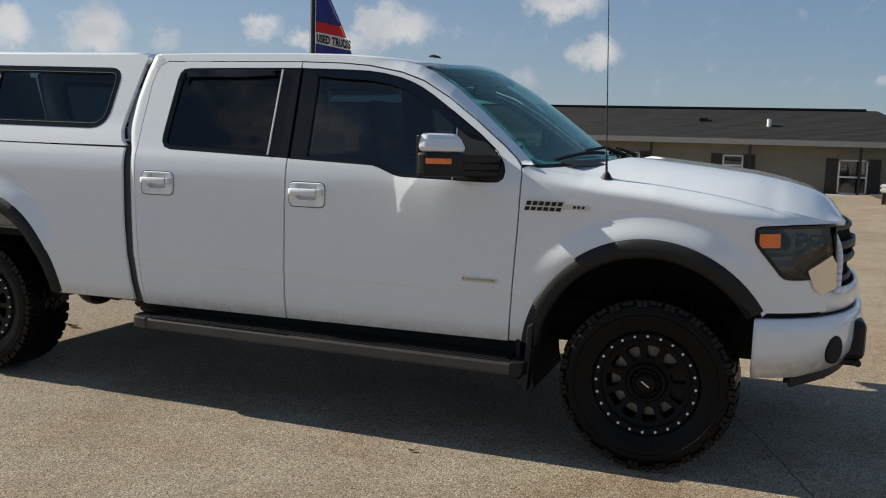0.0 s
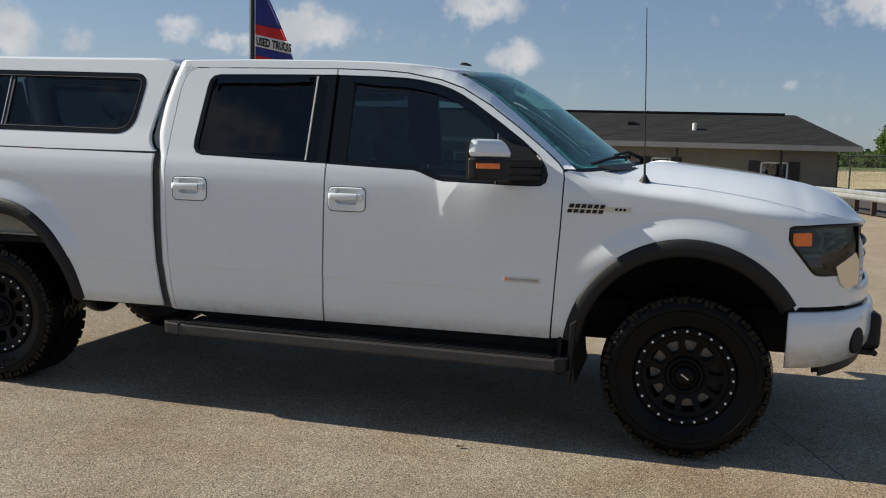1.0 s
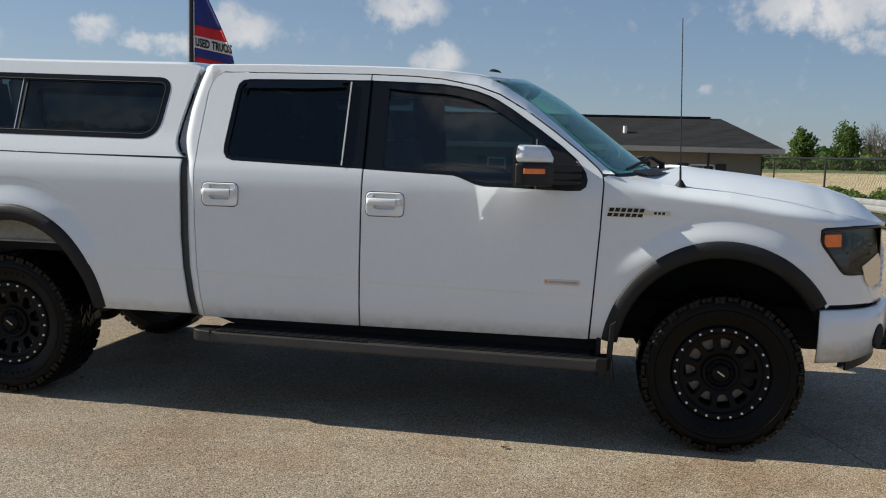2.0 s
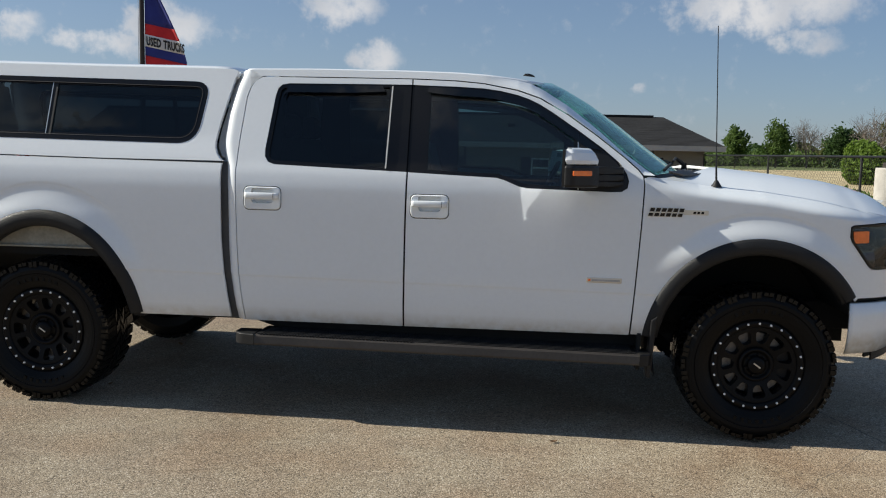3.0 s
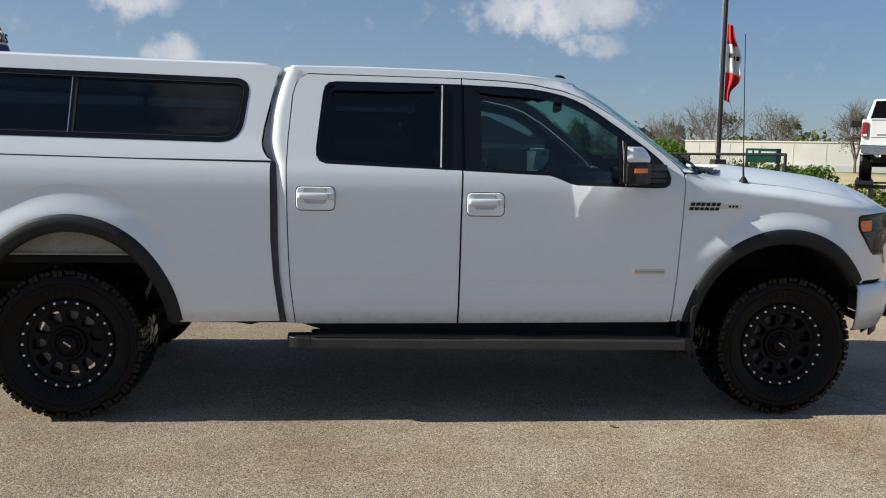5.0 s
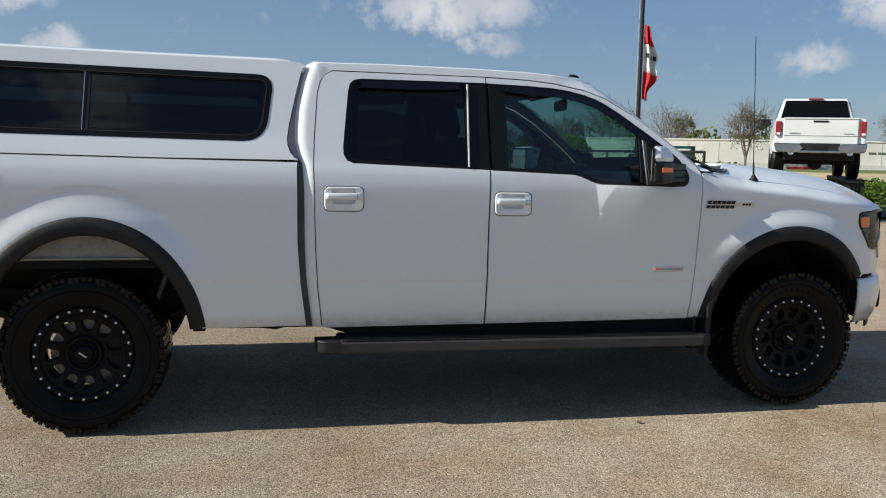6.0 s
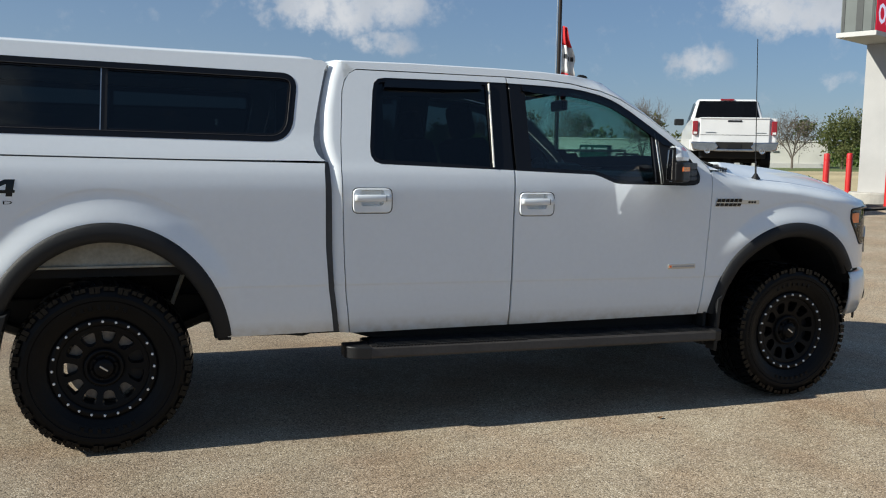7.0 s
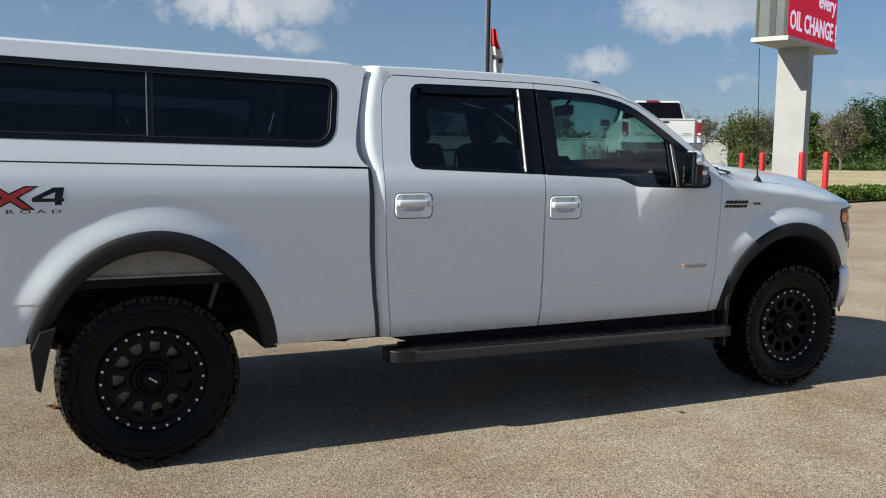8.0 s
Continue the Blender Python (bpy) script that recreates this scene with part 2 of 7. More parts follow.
    relief.inputs["Strength"].default_value, relief.inputs["Distance"].default_value = 0.39, 0.006
    nt.links.new(pebble.outputs["Distance"], relief.inputs["Height"])
    relief.invert = True
    nt.links.new(relief.outputs[0], b.inputs["Normal"])
    return m


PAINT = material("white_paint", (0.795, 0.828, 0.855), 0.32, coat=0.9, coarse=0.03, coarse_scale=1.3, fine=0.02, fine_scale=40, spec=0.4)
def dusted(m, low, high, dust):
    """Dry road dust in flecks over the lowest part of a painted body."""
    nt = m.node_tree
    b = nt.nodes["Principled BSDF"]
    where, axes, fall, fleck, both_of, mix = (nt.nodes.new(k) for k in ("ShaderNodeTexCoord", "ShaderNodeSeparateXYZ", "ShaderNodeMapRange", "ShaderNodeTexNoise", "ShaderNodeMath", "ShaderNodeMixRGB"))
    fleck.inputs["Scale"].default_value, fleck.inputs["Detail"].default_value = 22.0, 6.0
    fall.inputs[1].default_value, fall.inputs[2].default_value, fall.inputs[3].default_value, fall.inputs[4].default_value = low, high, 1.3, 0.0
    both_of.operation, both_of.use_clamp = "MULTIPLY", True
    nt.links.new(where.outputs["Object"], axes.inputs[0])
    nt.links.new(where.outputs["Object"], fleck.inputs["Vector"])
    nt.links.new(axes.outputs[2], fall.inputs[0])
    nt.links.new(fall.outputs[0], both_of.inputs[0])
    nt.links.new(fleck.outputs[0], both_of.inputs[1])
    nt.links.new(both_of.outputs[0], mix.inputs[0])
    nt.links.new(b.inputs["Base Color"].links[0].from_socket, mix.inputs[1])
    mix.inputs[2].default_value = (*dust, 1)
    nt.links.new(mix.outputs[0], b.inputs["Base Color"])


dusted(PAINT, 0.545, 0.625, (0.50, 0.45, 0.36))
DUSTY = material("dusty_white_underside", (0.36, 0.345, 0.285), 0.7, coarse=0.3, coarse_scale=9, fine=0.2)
TRIM = material("black_plastic", (0.010, 0.010, 0.011), 0.48, spec=0.35, fine=0.2, fine_scale=300, bump=0.12, bump_scale=500)
FLARE = material("textured_grey_plastic", (0.014, 0.0145, 0.016), 0.58, spec=0.35, fine=0.25, fine_scale=250, bump=0.2, bump_scale=700, coarse=0.15)
GLOSS = material("gloss_black", (0.007, 0.007, 0.008), 0.16, coat=0.1, spec=0.28)
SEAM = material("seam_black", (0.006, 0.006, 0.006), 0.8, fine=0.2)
RUBBER = material("tyre_rubber", (0.0055, 0.0056, 0.0062), 0.40, spec=0.14, fine=0.3, fine_scale=90, coarse=0.3, coarse_scale=7, bump=0.15, bump_scale=160)
TREAD = material("tread_rubber", (0.0046, 0.0047, 0.0050), 0.24, spec=0.26, fine=0.3, fine_scale=90, single=0.6, bump=0.12, bump_scale=140)
RIM = material("satin_black_alloy", (0.0045, 0.0045, 0.005), 0.42, spec=0.14, fine=0.2, fine_scale=120)
STEEL = material("bare_steel", (0.62, 0.62, 0.60), 0.32, 1.0, fine=0.15)
BOLT = material("zinc_plated_bolt", (0.85, 0.85, 0.83), 0.5, 0.1, fine=0.1)
CHROME = material("chrome", (0.75, 0.75, 0.76), 0.08, 1.0, coarse=0.05)
ROTOR = material("brake_steel", (0.22, 0.21, 0.20), 0.45, 0.9, fine=0.3)
STEP = material("bronze_grey_aluminium", (0.060, 0.053, 0.048), 0.42, 0.3, fine=0.2, coarse=0.2, coarse_scale=4)
AMBER = material("amber_lens", (0.95, 0.20, 0.03), 0.2, coat=0.6, coarse=0.15, coarse_scale=30)
REDLENS = material("red_lens", (0.26, 0.006, 0.012), 0.15, coat=0.8, coarse=0.2, coarse_scale=20)
CLOTH = material("charcoal_cloth", (0.03, 0.03, 0.032), 0.9, fine=0.3, fine_scale=200, bump=0.2)
DASH = material("dash_vinyl", (0.025, 0.024, 0.023), 0.6, fine=0.2, bump=0.15, bump_scale=300)
MIRROR = material("mirror_silver", (0.85, 0.86, 0.87), 0.0, 1.0)
CLEAR = glazing("windshield_glass", (0.78, 0.94, 0.88), grazing=0.80, sheen=(0.80, 0.98, 0.93))
SMOKE = glazing("tinted_front_glass", (0.28, 0.40, 0.42), mirror=0.055)
DARK = glazing("privacy_glass", (0.085, 0.115, 0.135), mirror=0.034, sheen=(0.90, 0.97, 1.0))
LENS = glazing("lamp_lens", (0.9, 0.92, 0.93))
HEADLENS = glazing("headlamp_lens", (0.72, 0.75, 0.77), mirror=0.045, grazing=0.6)
SMOKED = material("smoked_reflector", (0.10, 0.12, 0.135), 0.16, 1.0, coarse=0.4, coarse_scale=18)
PAVING = paving()
SATIN = material("satin_silver", (0.62, 0.60, 0.56), 0.28, 0.9, coarse=0.06)
# the chrome strip's bright reflection is put into this pale base colour
BRIGHT = material("bright_window_trim", (0.86, 0.82, 0.74), 0.32, 0.25, coarse=0.08)
LETTER = material("printed_paper", (0.80, 0.80, 0.78), 0.8, coarse=0.06)
# white paint's shade behind the cab put into grey; also nameplate and print marks
SHADE_AND_MARK_GREY = material("shade_and_mark_grey", (0.42, 0.43, 0.44), 0.6, fine=0.15, coarse=0.2)
# dark grey that paints the shade in the gap behind the cab
GAP_SHADE = material("dark_grey_gap_shade", (0.075, 0.077, 0.080), 0.65, fine=0.15, coarse=0.3, coarse_scale=6)
VISOR = glazing("smoked_acrylic", (0.05, 0.055, 0.065), mirror=0.05)
DECAL = material("red_decal_film", (0.50, 0.030, 0.032), 0.35, coarse=0.08)


# ---- building helpers ----
def part(name, bm, mat, parent, label="", smooth=False):
    """One mesh object out of a bmesh, under a thing or a part."""
    if isinstance(bm, bpy.types.Mesh):
        me = bm
        me.name = name
    else:
        me = bpy.data.meshes.new(name)
        bm.to_mesh(me)
        bm.free()
    me.materials.append(mat)
    if smooth:
        me.shade_smooth()
    ob = new(name, me)
    if parent:
        ob.parent = parent
    return tagged(ob, label)


def thing(name, label, category, place=(0, 0, 0), group="", kind=""):
    ob = new(name)
    ob.location = place
    return tagged(ob, label, category, group, kind)


def cube(bm, lo, hi, bevel=0.0, m=None):
    """Adds a box between two corners, with softened edges."""
    made = bmesh.ops.create_cube(bm, size=1, matrix=(m or Matrix()) @ Matrix.LocRotScale([(a + b) / 2 for a, b in zip(lo, hi)], None, [b - a for a, b in zip(lo, hi)]))
    if bevel:
        edges = {e for v in made["verts"] for e in v.link_edges}
        bmesh.ops.bevel(bm, geom=list(edges), offset=bevel, segments=2, affect="EDGES", profile=0.5)
    return bm


def boxed(lo, hi, bevel=0.0, m=None):
    return cube(bmesh.new(), lo, hi, bevel, m)


def rod(bm, a, b, r0, r1=None, sides=12):
    """Adds a round bar from a to b."""
    a, b = Vector(a), Vector(b)
    turn = (b - a).to_track_quat("Z", "Y").to_matrix().to_4x4()
    bmesh.ops.create_cone(bm, cap_ends=True, segments=sides, radius1=r0, radius2=r0 if r1 is None else r1, depth=(b - a).length, matrix=Matrix.Translation((a + b) / 2) @ turn)
    return bm


def rodded(a, b, r0, r1=None, sides=12):
    return rod(bmesh.new(), a, b, r0, r1, sides)


def sticks(bars, sides=5):
    """Many round bars as one mesh; each bar is its two ends and two radii."""
    verts, faces = [], []
    for a, b, r0, r1 in bars:
        a, b = Vector(a), Vector(b)
        way = (b - a).normalized()
        u = way.orthogonal().normalized()
        v = way.cross(u)
        base = len(verts)
        for p, r in ((a, r0), (b, r1)):
            for k in range(sides):
                t = 2 * math.pi * k / sides
                verts.append(p + (u * math.cos(t) + v * math.sin(t)) * r)
        for k in range(sides):
            j = (k + 1) % sides
            faces.append((base + k, base + j, base + sides + j, base + sides + k))
        faces += [tuple(range(base + sides - 1, base - 1, -1)), tuple(range(base + sides, base + 2 * sides))]
    me = bpy.data.meshes.new("sticks")
    me.from_pydata(verts, [], faces)
    return me


def turned(profile, sides=64, axis="Y", centre=(0, 0, 0), start=0.0, sweep=360.0):
    """A surface of revolution: profile rows are (distance along the axis, radius)."""
    bm = bmesh.new()
    rings = []
    full = sweep >= 359.9
    for k in range(sides + (0 if full else 1)):
        a = radians(start + sweep * k / sides)
        ring = []
        for h, r in profile:
            p = (r * math.cos(a), h, r * math.sin(a)) if axis == "Y" else (r * math.cos(a), r * math.sin(a), h)
            ring.append(bm.verts.new(Vector(p) + Vector(centre)))
        rings.append(ring)
    for k in range(sides):
        one, two = rings[k], rings[(k + 1) % len(rings)]
        for i in range(len(profile) - 1):
            bm.faces.new((one[i], one[i + 1], two[i + 1], two[i]))
    bmesh.ops.recalc_face_normals(bm, faces=bm.faces)
    return bm


def grid_surface(rows, thick=0.0):
    """A sheet through rows of points; thick gives it an underside."""
    bm = bmesh.new()
    net = [[bm.verts.new(p) for p in row] for row in rows]
    for one, two in zip(net, net[1:]):
        for i in range(len(one) - 1):
            bm.faces.new((one[i], one[i + 1], two[i + 1], two[i]))
    if thick:
        bmesh.ops.recalc_face_normals(bm, faces=bm.faces)
        bmesh.ops.solidify(bm, geom=list(bm.faces), thickness=thick)
    return bm


def rounded(points, radius, steps=5):
    """A closed outline with its corners rounded; radius may be one number or one for each corner."""
    out = []
    n = len(points)
    for i, p in enumerate(points):
        r = radius[i] if isinstance(radius, (list, tuple)) else radius
        p, a, b = Vector(p), Vector(points[i - 1]), Vector(points[(i + 1) % n])
        if r <= 0:
            out.append(tuple(p))
            continue
        u, v = (a - p), (b - p)
        r = min(r, u.length * 0.49, v.length * 0.49)
        s, e = p + u.normalized() * r, p + v.normalized() * r
        for k in range(steps + 1):
            w = k / steps
            out.append(tuple(s * (1 - w) ** 2 + p * 2 * w * (1 - w) + e * w ** 2))
    return out


def inside(points, outline):
    """Which points lie in the outline."""
    x, y = points[:, 0], points[:, 1]
    hit = np.zeros(len(points), bool)
    o = np.array(outline)
    for (x0, y0), (x1, y1) in zip(o, np.roll(o, -1, 0)):
        if y0 != y1:
            hit ^= ((y0 > y) != (y1 > y)) & (x < (x1 - x0) * (y - y0) / (y1 - y0) + x0)
    return hit


def dense(outline, step):
    """The outline with long edges cut into short ones."""
    out = []
    for a, b in zip(outline, list(outline[1:]) + [outline[0]]):
        n = max(1, math.ceil(math.dist(a, b) / step))
        out += [(a[0] + (b[0] - a[0]) * k / n, a[1] + (b[1] - a[1]) * k / n) for k in range(n)]
    return out


def plate(outline, holes=(), step=0.05, extra=None):
    """A fine triangle net inside an outline in two dimensions: points, triangles and border loops."""
    loops = [dense(o, step * 0.7) for o in (outline, *holes)]
    pts, edges = [], []
    for loop in loops:
        base = len(pts)
        pts += loop
        edges += [(base + i, base + (i + 1) % len(loop)) for i in range(len(loop))]
    border = np.array(pts)
    lo, hi = border.min(0), border.max(0)
    gx, gz = np.meshgrid(np.arange(lo[0] + step / 2, hi[0], step), np.arange(lo[1] + step / 3, hi[1], step * 0.6))
    spare = np.stack([gx.ravel(), gz.ravel()], 1)
    if extra is not None:
        # points along pressed lines take the place of the even ones near them
        far = np.ones(len(spare), bool)
        for k in range(0, len(spare), 4000):
            block = spare[k:k + 4000]
            far[k:k + 4000] = np.min(np.hypot(block[:, None, 0] - extra[None, :, 0], block[:, None, 1] - extra[None, :, 1]), 1) > step * 0.45
        spare = np.concatenate([spare[far], extra])
    spare = spare[inside(spare, outline)]
    for h in holes:
        spare = spare[~inside(spare, h)]
    if len(spare):
        near = np.min(np.hypot(spare[:, None, 0] - border[None, :, 0], spare[:, None, 1] - border[None, :, 1]), 1)
        spare = spare[near > step * 0.25]
    pts = pts + [tuple(p) for p in spare]
    vs, _, faces, where, _, _ = delaunay_2d_cdt([Vector(p) for p in pts], edges, [], 0, 1e-6)
    back = {}
    for i, sources in enumerate(where):
        for s in sources:
            back[s] = i
    vs = np.array([tuple(v) for v in vs])
    mid = np.array([vs[list(f)].mean(0) for f in faces])
    keep = inside(mid, outline)
    for h in holes:
        keep &= ~inside(mid, h)
    kept = [list(f) for f, k in zip(faces, keep) if k]
    ids, base = [], 0
    for loop in loops:
        ids.append([back[base + i] for i in range(len(loop))])
        base += len(loop)
    return vs, kept, ids


def pressed_lines(outline):
    """Places along the doors' crease and the arches' lips, inside the outline's reach."""
    o = np.array(outline)
    x0, x1 = o[:, 0].min(), o[:, 0].max()
    out = []
    xs = np.arange(x0, x1, 0.016)
    for d in (-0.010, -0.006, -0.002, 0.002, 0.006, 0.010):
        out.append(np.stack([xs, crease_height(xs) + d], 1))
    for k, edge in ((0, 1.218), (1, 1.242)):
        cx, rx, rz = ARCHES[k]
        for d in (-0.020, -0.014, -0.008, -0.002, 0.004, 0.010, 0.016):
            a = np.linspace(radians(25), radians(155), 90)
            out.append(np.stack([cx + rx * (edge + d) * np.cos(a), 0.47 + rz * (edge + d) * np.sin(a)], 1))
    pts = np.concatenate(out)
    pts = pts[(pts[:, 0] > x0) & (pts[:, 0] < x1) & (pts[:, 1] > o[:, 1].min()) & (pts[:, 1] < o[:, 1].max())]
    pts = pts[inside(pts, outline)]
    return pts if len(pts) else None


def skin(name, outline, mat, parent, holes=(), lift=0.0, deep=0.02, shape=None, side=1, label="", step=0.05):
    """A body panel on the truck's side: the outline in x and z, laid on the side's form, with its edges turned in. side -1: the other flank."""
    shape = shape or flank
    vs, faces, loops = plate(outline, holes, step, pressed_lines(outline) if step < 0.02 else None)
    y = shape(vs[:, 0], vs[:, 1]) - lift
    e = 0.002
    gx = (shape(vs[:, 0] + e, vs[:, 1]) - shape(vs[:, 0] - e, vs[:, 1])) / (2 * e)
    gz = (shape(vs[:, 0], vs[:, 1] + e) - shape(vs[:, 0], vs[:, 1] - e)) / (2 * e)
    normal = np.stack([gx, -np.ones_like(gx), gz], 1)
    normal /= np.linalg.norm(normal, axis=1)[:, None]
    verts = [(a, b, c) for a, b, c in zip(vs[:, 0], y, vs[:, 1])]
    normals = [tuple(n) for n in normal]
    quads = []
    for loop in loops:
        base = len(verts)
        n = len(loop)
        ring = np.array([vs[i] for i in loop])
        ahead = np.roll(ring, -1, 0) - np.roll(ring, 1, 0)
        outward = np.stack([ahead[:, 1], -ahead[:, 0]], 1)
        outward /= np.linalg.norm(outward, axis=1)[:, None] + 1e-9
        area = np.sum(ring[:, 0] * np.roll(ring[:, 1], -1) - np.roll(ring[:, 0], -1) * ring[:, 1])
        if (area < 0) != (loop is not loops[0]):
            outward = -outward
        for k, i in enumerate(loop):
            a, b, c = verts[i]
            o = (outward[k][0], 0, outward[k][1])
            verts += [(a, b, c), (a, b + deep, c)]
            mixed = Vector(o) * 0.8 + Vector(normals[i]) * 0.6
            normals += [tuple(mixed.normalized()), o]
        for k in range(n):
            p, q = base + 2 * k, base + 2 * ((k + 1) % n)
            quads.append([p, q, q + 1, p + 1])
    if side < 0:
        verts = [(a, 2 - b, c) for a, b, c in verts]
        normals = [(a, -b, c) for a, b, c in normals]
    me = bpy.data.meshes.new(name)
    me.from_pydata(verts, [], faces + quads)
    bm = bmesh.new()
    bm.from_mesh(me)
    bm.verts.ensure_lookup_table()
    for f in bm.faces:
        want = sum((Vector(normals[v.index]) for v in f.verts), Vector())
        if f.normal.dot(want) < 0:
            f.normal_flip()
    bm.to_mesh(me)
    bm.free()
    me.shade_smooth()
    me.normals_split_custom_set_from_vertices(normals)
    me.materials.append(mat)
    ob = new(name, me)
    ob.parent = parent
    ob.shadow_terminator_geometry_offset = 0.4
    return tagged(ob, label)


def mirrored(bm):
    """The same mesh on the truck's other flank."""
    twin = bm.copy()
    for v in twin.verts:
        v.co.y = 2 - v.co.y
    bmesh.ops.reverse_faces(twin, faces=twin.faces)
    return twin


def both(name, bm, mat, parent, label="", smooth=False, parents=None):
    """A part and its twin on the other flank."""
    twin = mirrored(bm)
    one = part(name, bm, mat, parents[0] if parents else parent, label, smooth)
    two = part(name, twin, mat, parents[1] if parents else parent, label, smooth)
    return one, two


def prism(outline, y0, y1, bevel=0.0, plane="xz"):
    """A solid with an outline in one plane, between two depths."""
    bm = bmesh.new()
    put = {"xz": lambda a, b, d: (a, d, b), "yz": lambda a, b, d: (d, a, b), "xy": lambda a, b, d: (a, b, d)}[plane]
    low = [bm.verts.new(put(a, b, y0)) for a, b in outline]
    high = [bm.verts.new(put(a, b, y1)) for a, b in outline]
    n = len(outline)
    bm.faces.new(low)
    bm.faces.new(high[::-1])
    for i in range(n):
        bm.faces.new((low[i], high[i], high[(i + 1) % n], low[(i + 1) % n]))
    bmesh.ops.recalc_face_normals(bm, faces=bm.faces)
    if bevel:
        caps = [e for e in bm.edges if abs(e.verts[0].co[{"xz": 1, "yz": 0, "xy": 2}[plane]] - e.verts[1].co[{"xz": 1, "yz": 0, "xy": 2}[plane]]) < 1e-6]
        bmesh.ops.bevel(bm, geom=caps, offset=bevel, segments=2, affect="EDGES", profile=0.5)
    return bm


def lettering(name, text, height, mat, parent, m, squeeze=1.0, depth=0.002, label="", bend=None, bold=0.0):
    """Raised letters as a mesh: they stand in the xy plane of m, from the left, on the base line."""
    curve = bpy.data.curves.new(name, "FONT")
    curve.body, curve.size, curve.extrude, curve.resolution_u = text, height / 0.7, depth, 2
    curve.offset = bold
    ob = new(name, curve)
    me = bpy.data.meshes.new_from_object(ob.evaluated_get(bpy.context.evaluated_depsgraph_get()))
    bpy.data.objects.remove(ob)
    me.transform(m @ Matrix.Diagonal((squeeze, 1, 1, 1)))
    if bend:
        for v in me.vertices:
            v.co = bend(v.co)
    me.materials.clear()
    me.materials.append(mat)
    ob = new(name, me)
    ob.parent = parent
    return tagged(ob, label)


# the truck's flank: how far in from y = 0 its skin lies, by place along and height
HEIGHTS = np.arange(0, 2.4, 0.005)
FORM = np.interp(HEIGHTS, [0.3, 0.45, 0.55, 0.66, 0.79, 0.86, 0.96, 1.1, 1.2, 1.3, 1.37, 1.42, 1.95, 2.3], [0.09, 0.05, 0.022, -0.002, -0.0105, -0.0112, -0.0118, -0.0128, -0.0135, -0.0125, -0.001, 0.018, 0.175, 0.277])
BLUR = np.exp(-0.5 * (np.arange(-10, 11) * 0.005 / 0.02) ** 2)
FORM = np.convolve(np.pad(FORM, 10, mode="edge"), BLUR / BLUR.sum(), "valid")
ARCHES = ((-0.015, 0.585, 0.615), (-3.945, 0.567, 0.652))


def crease_height(x):
    """The pressed line low on the doors, which sinks a little towards the front."""
    return 0.797 - 0.011 * (np.asarray(x, float) + 2.77)


def plain_flank(x, z):
    x, z = np.asarray(x, float), np.asarray(z, float)
    y = np.interp(z, HEIGHTS, FORM)
    crease = np.clip((z - crease_height(x) + 0.006) / 0.012, 0, 1)
    y = y + 0.0036 * (1 - crease * crease * (3 - 2 * crease)) * np.clip((z - 0.6) / 0.15, 0, 1)
    u = np.clip((x - 0.2) / 0.75, 0, 0.9995)
    return y + 1 - (1 - u ** 2.4) ** (1 / 2.4)


def flank(x, z):
    x, z = np.asarray(x, float), np.asarray(z, float)
    y = plain_flank(x, z)
    for cx, rx, rz in ARCHES:
        r = np.hypot((x - cx) / rx, (z - 0.47) / rz)
        s = np.clip((1.20 - r) / 0.20, 0, 1)
        edge = 1.218 if cx > -1 else 1.242
        lip = np.clip((edge + 0.010 - r) / 0.024, 0, 1) * np.clip((z - 1.10) / 0.07, 0, 1)
        # the bulge dies out towards the sill
        low = np.clip((z - 0.84) / 0.24, 0, 1) if cx > -1 else np.clip((z - 0.62) / 0.30, 0, 1)
        y = y - (0.024 * s * s * (3 - 2 * s) - 0.0022 * lip * lip * (3 - 2 * lip)) * low * low * (3 - 2 * low)
    return y


def nose(y):
    """How far forward the front lies, by place across."""
    u = (1 - min(1.0, abs(1 - y)) ** 2.4) ** (1 / 2.4)
    return 0.2 + 0.75 * u


def arch(k, scale, a0, a1, n=40):
    cx, rx, rz = ARCHES[k]
    return [(cx + rx * scale * math.cos(radians(a0 + (a1 - a0) * i / n)), 0.47 + rz * scale * math.sin(radians(a0 + (a1 - a0) * i / n))) for i in range(n + 1)]


SEAM_X, SEAM_Z = [-0.60, -0.40, -0.234, 0.0, 0.2, 0.4, 0.55, 0.66, 0.735], [1.395, 1.368, 1.347, 1.325, 1.295, 1.264, 1.238, 1.215, 1.198]


def shoulder(x):
    """How far the fender's top edge lies inboard of its side."""
    x = np.asarray(x, float)
    return 0.080 * np.clip((x + 0.62) / 0.28, 0, 1) * np.clip((0.80 - x) / 0.30, 0, 1)


def fender_shape(x, z):
    x, z = np.asarray(x, float), np.asarray(z, float)
    k = np.clip((z - np.interp(x, SEAM_X, SEAM_Z) + 0.070) / 0.070, 0, 1)
    return flank(x, z) + shoulder(x) * k ** 2.2


# ---- the ground ----
def rise(x, y):
    """The lot falls gently to the house and climbs towards the pylon."""
    soft = lambda v: 45 * (1 - math.exp(-max(v - 3, 0) / 45)) if v > 3 else 0.0
    return 0.006 - 0.005 * min(3.0, max(-30.0, x)) - 0.0205 * soft(y) + 0.036 * soft(x)


def ground_sheet(name, xs, ys, mat, dz=0.0):
    bm = grid_surface([[(x, y, rise(x, y) + dz) for y in ys] for x in xs])
    bmesh.ops.recalc_face_normals(bm, faces=bm.faces)
    ob = part(name, bm, mat, None)
    return ob


steps = [-900, -300, -120, -60, -30, -15, -8, -4, 0, 3, 4, 6, 8, 11, 14, 18, 22, 27, 33, 40, 48, 58, 70, 90, 120, 160, 220, 320, 500, 900]
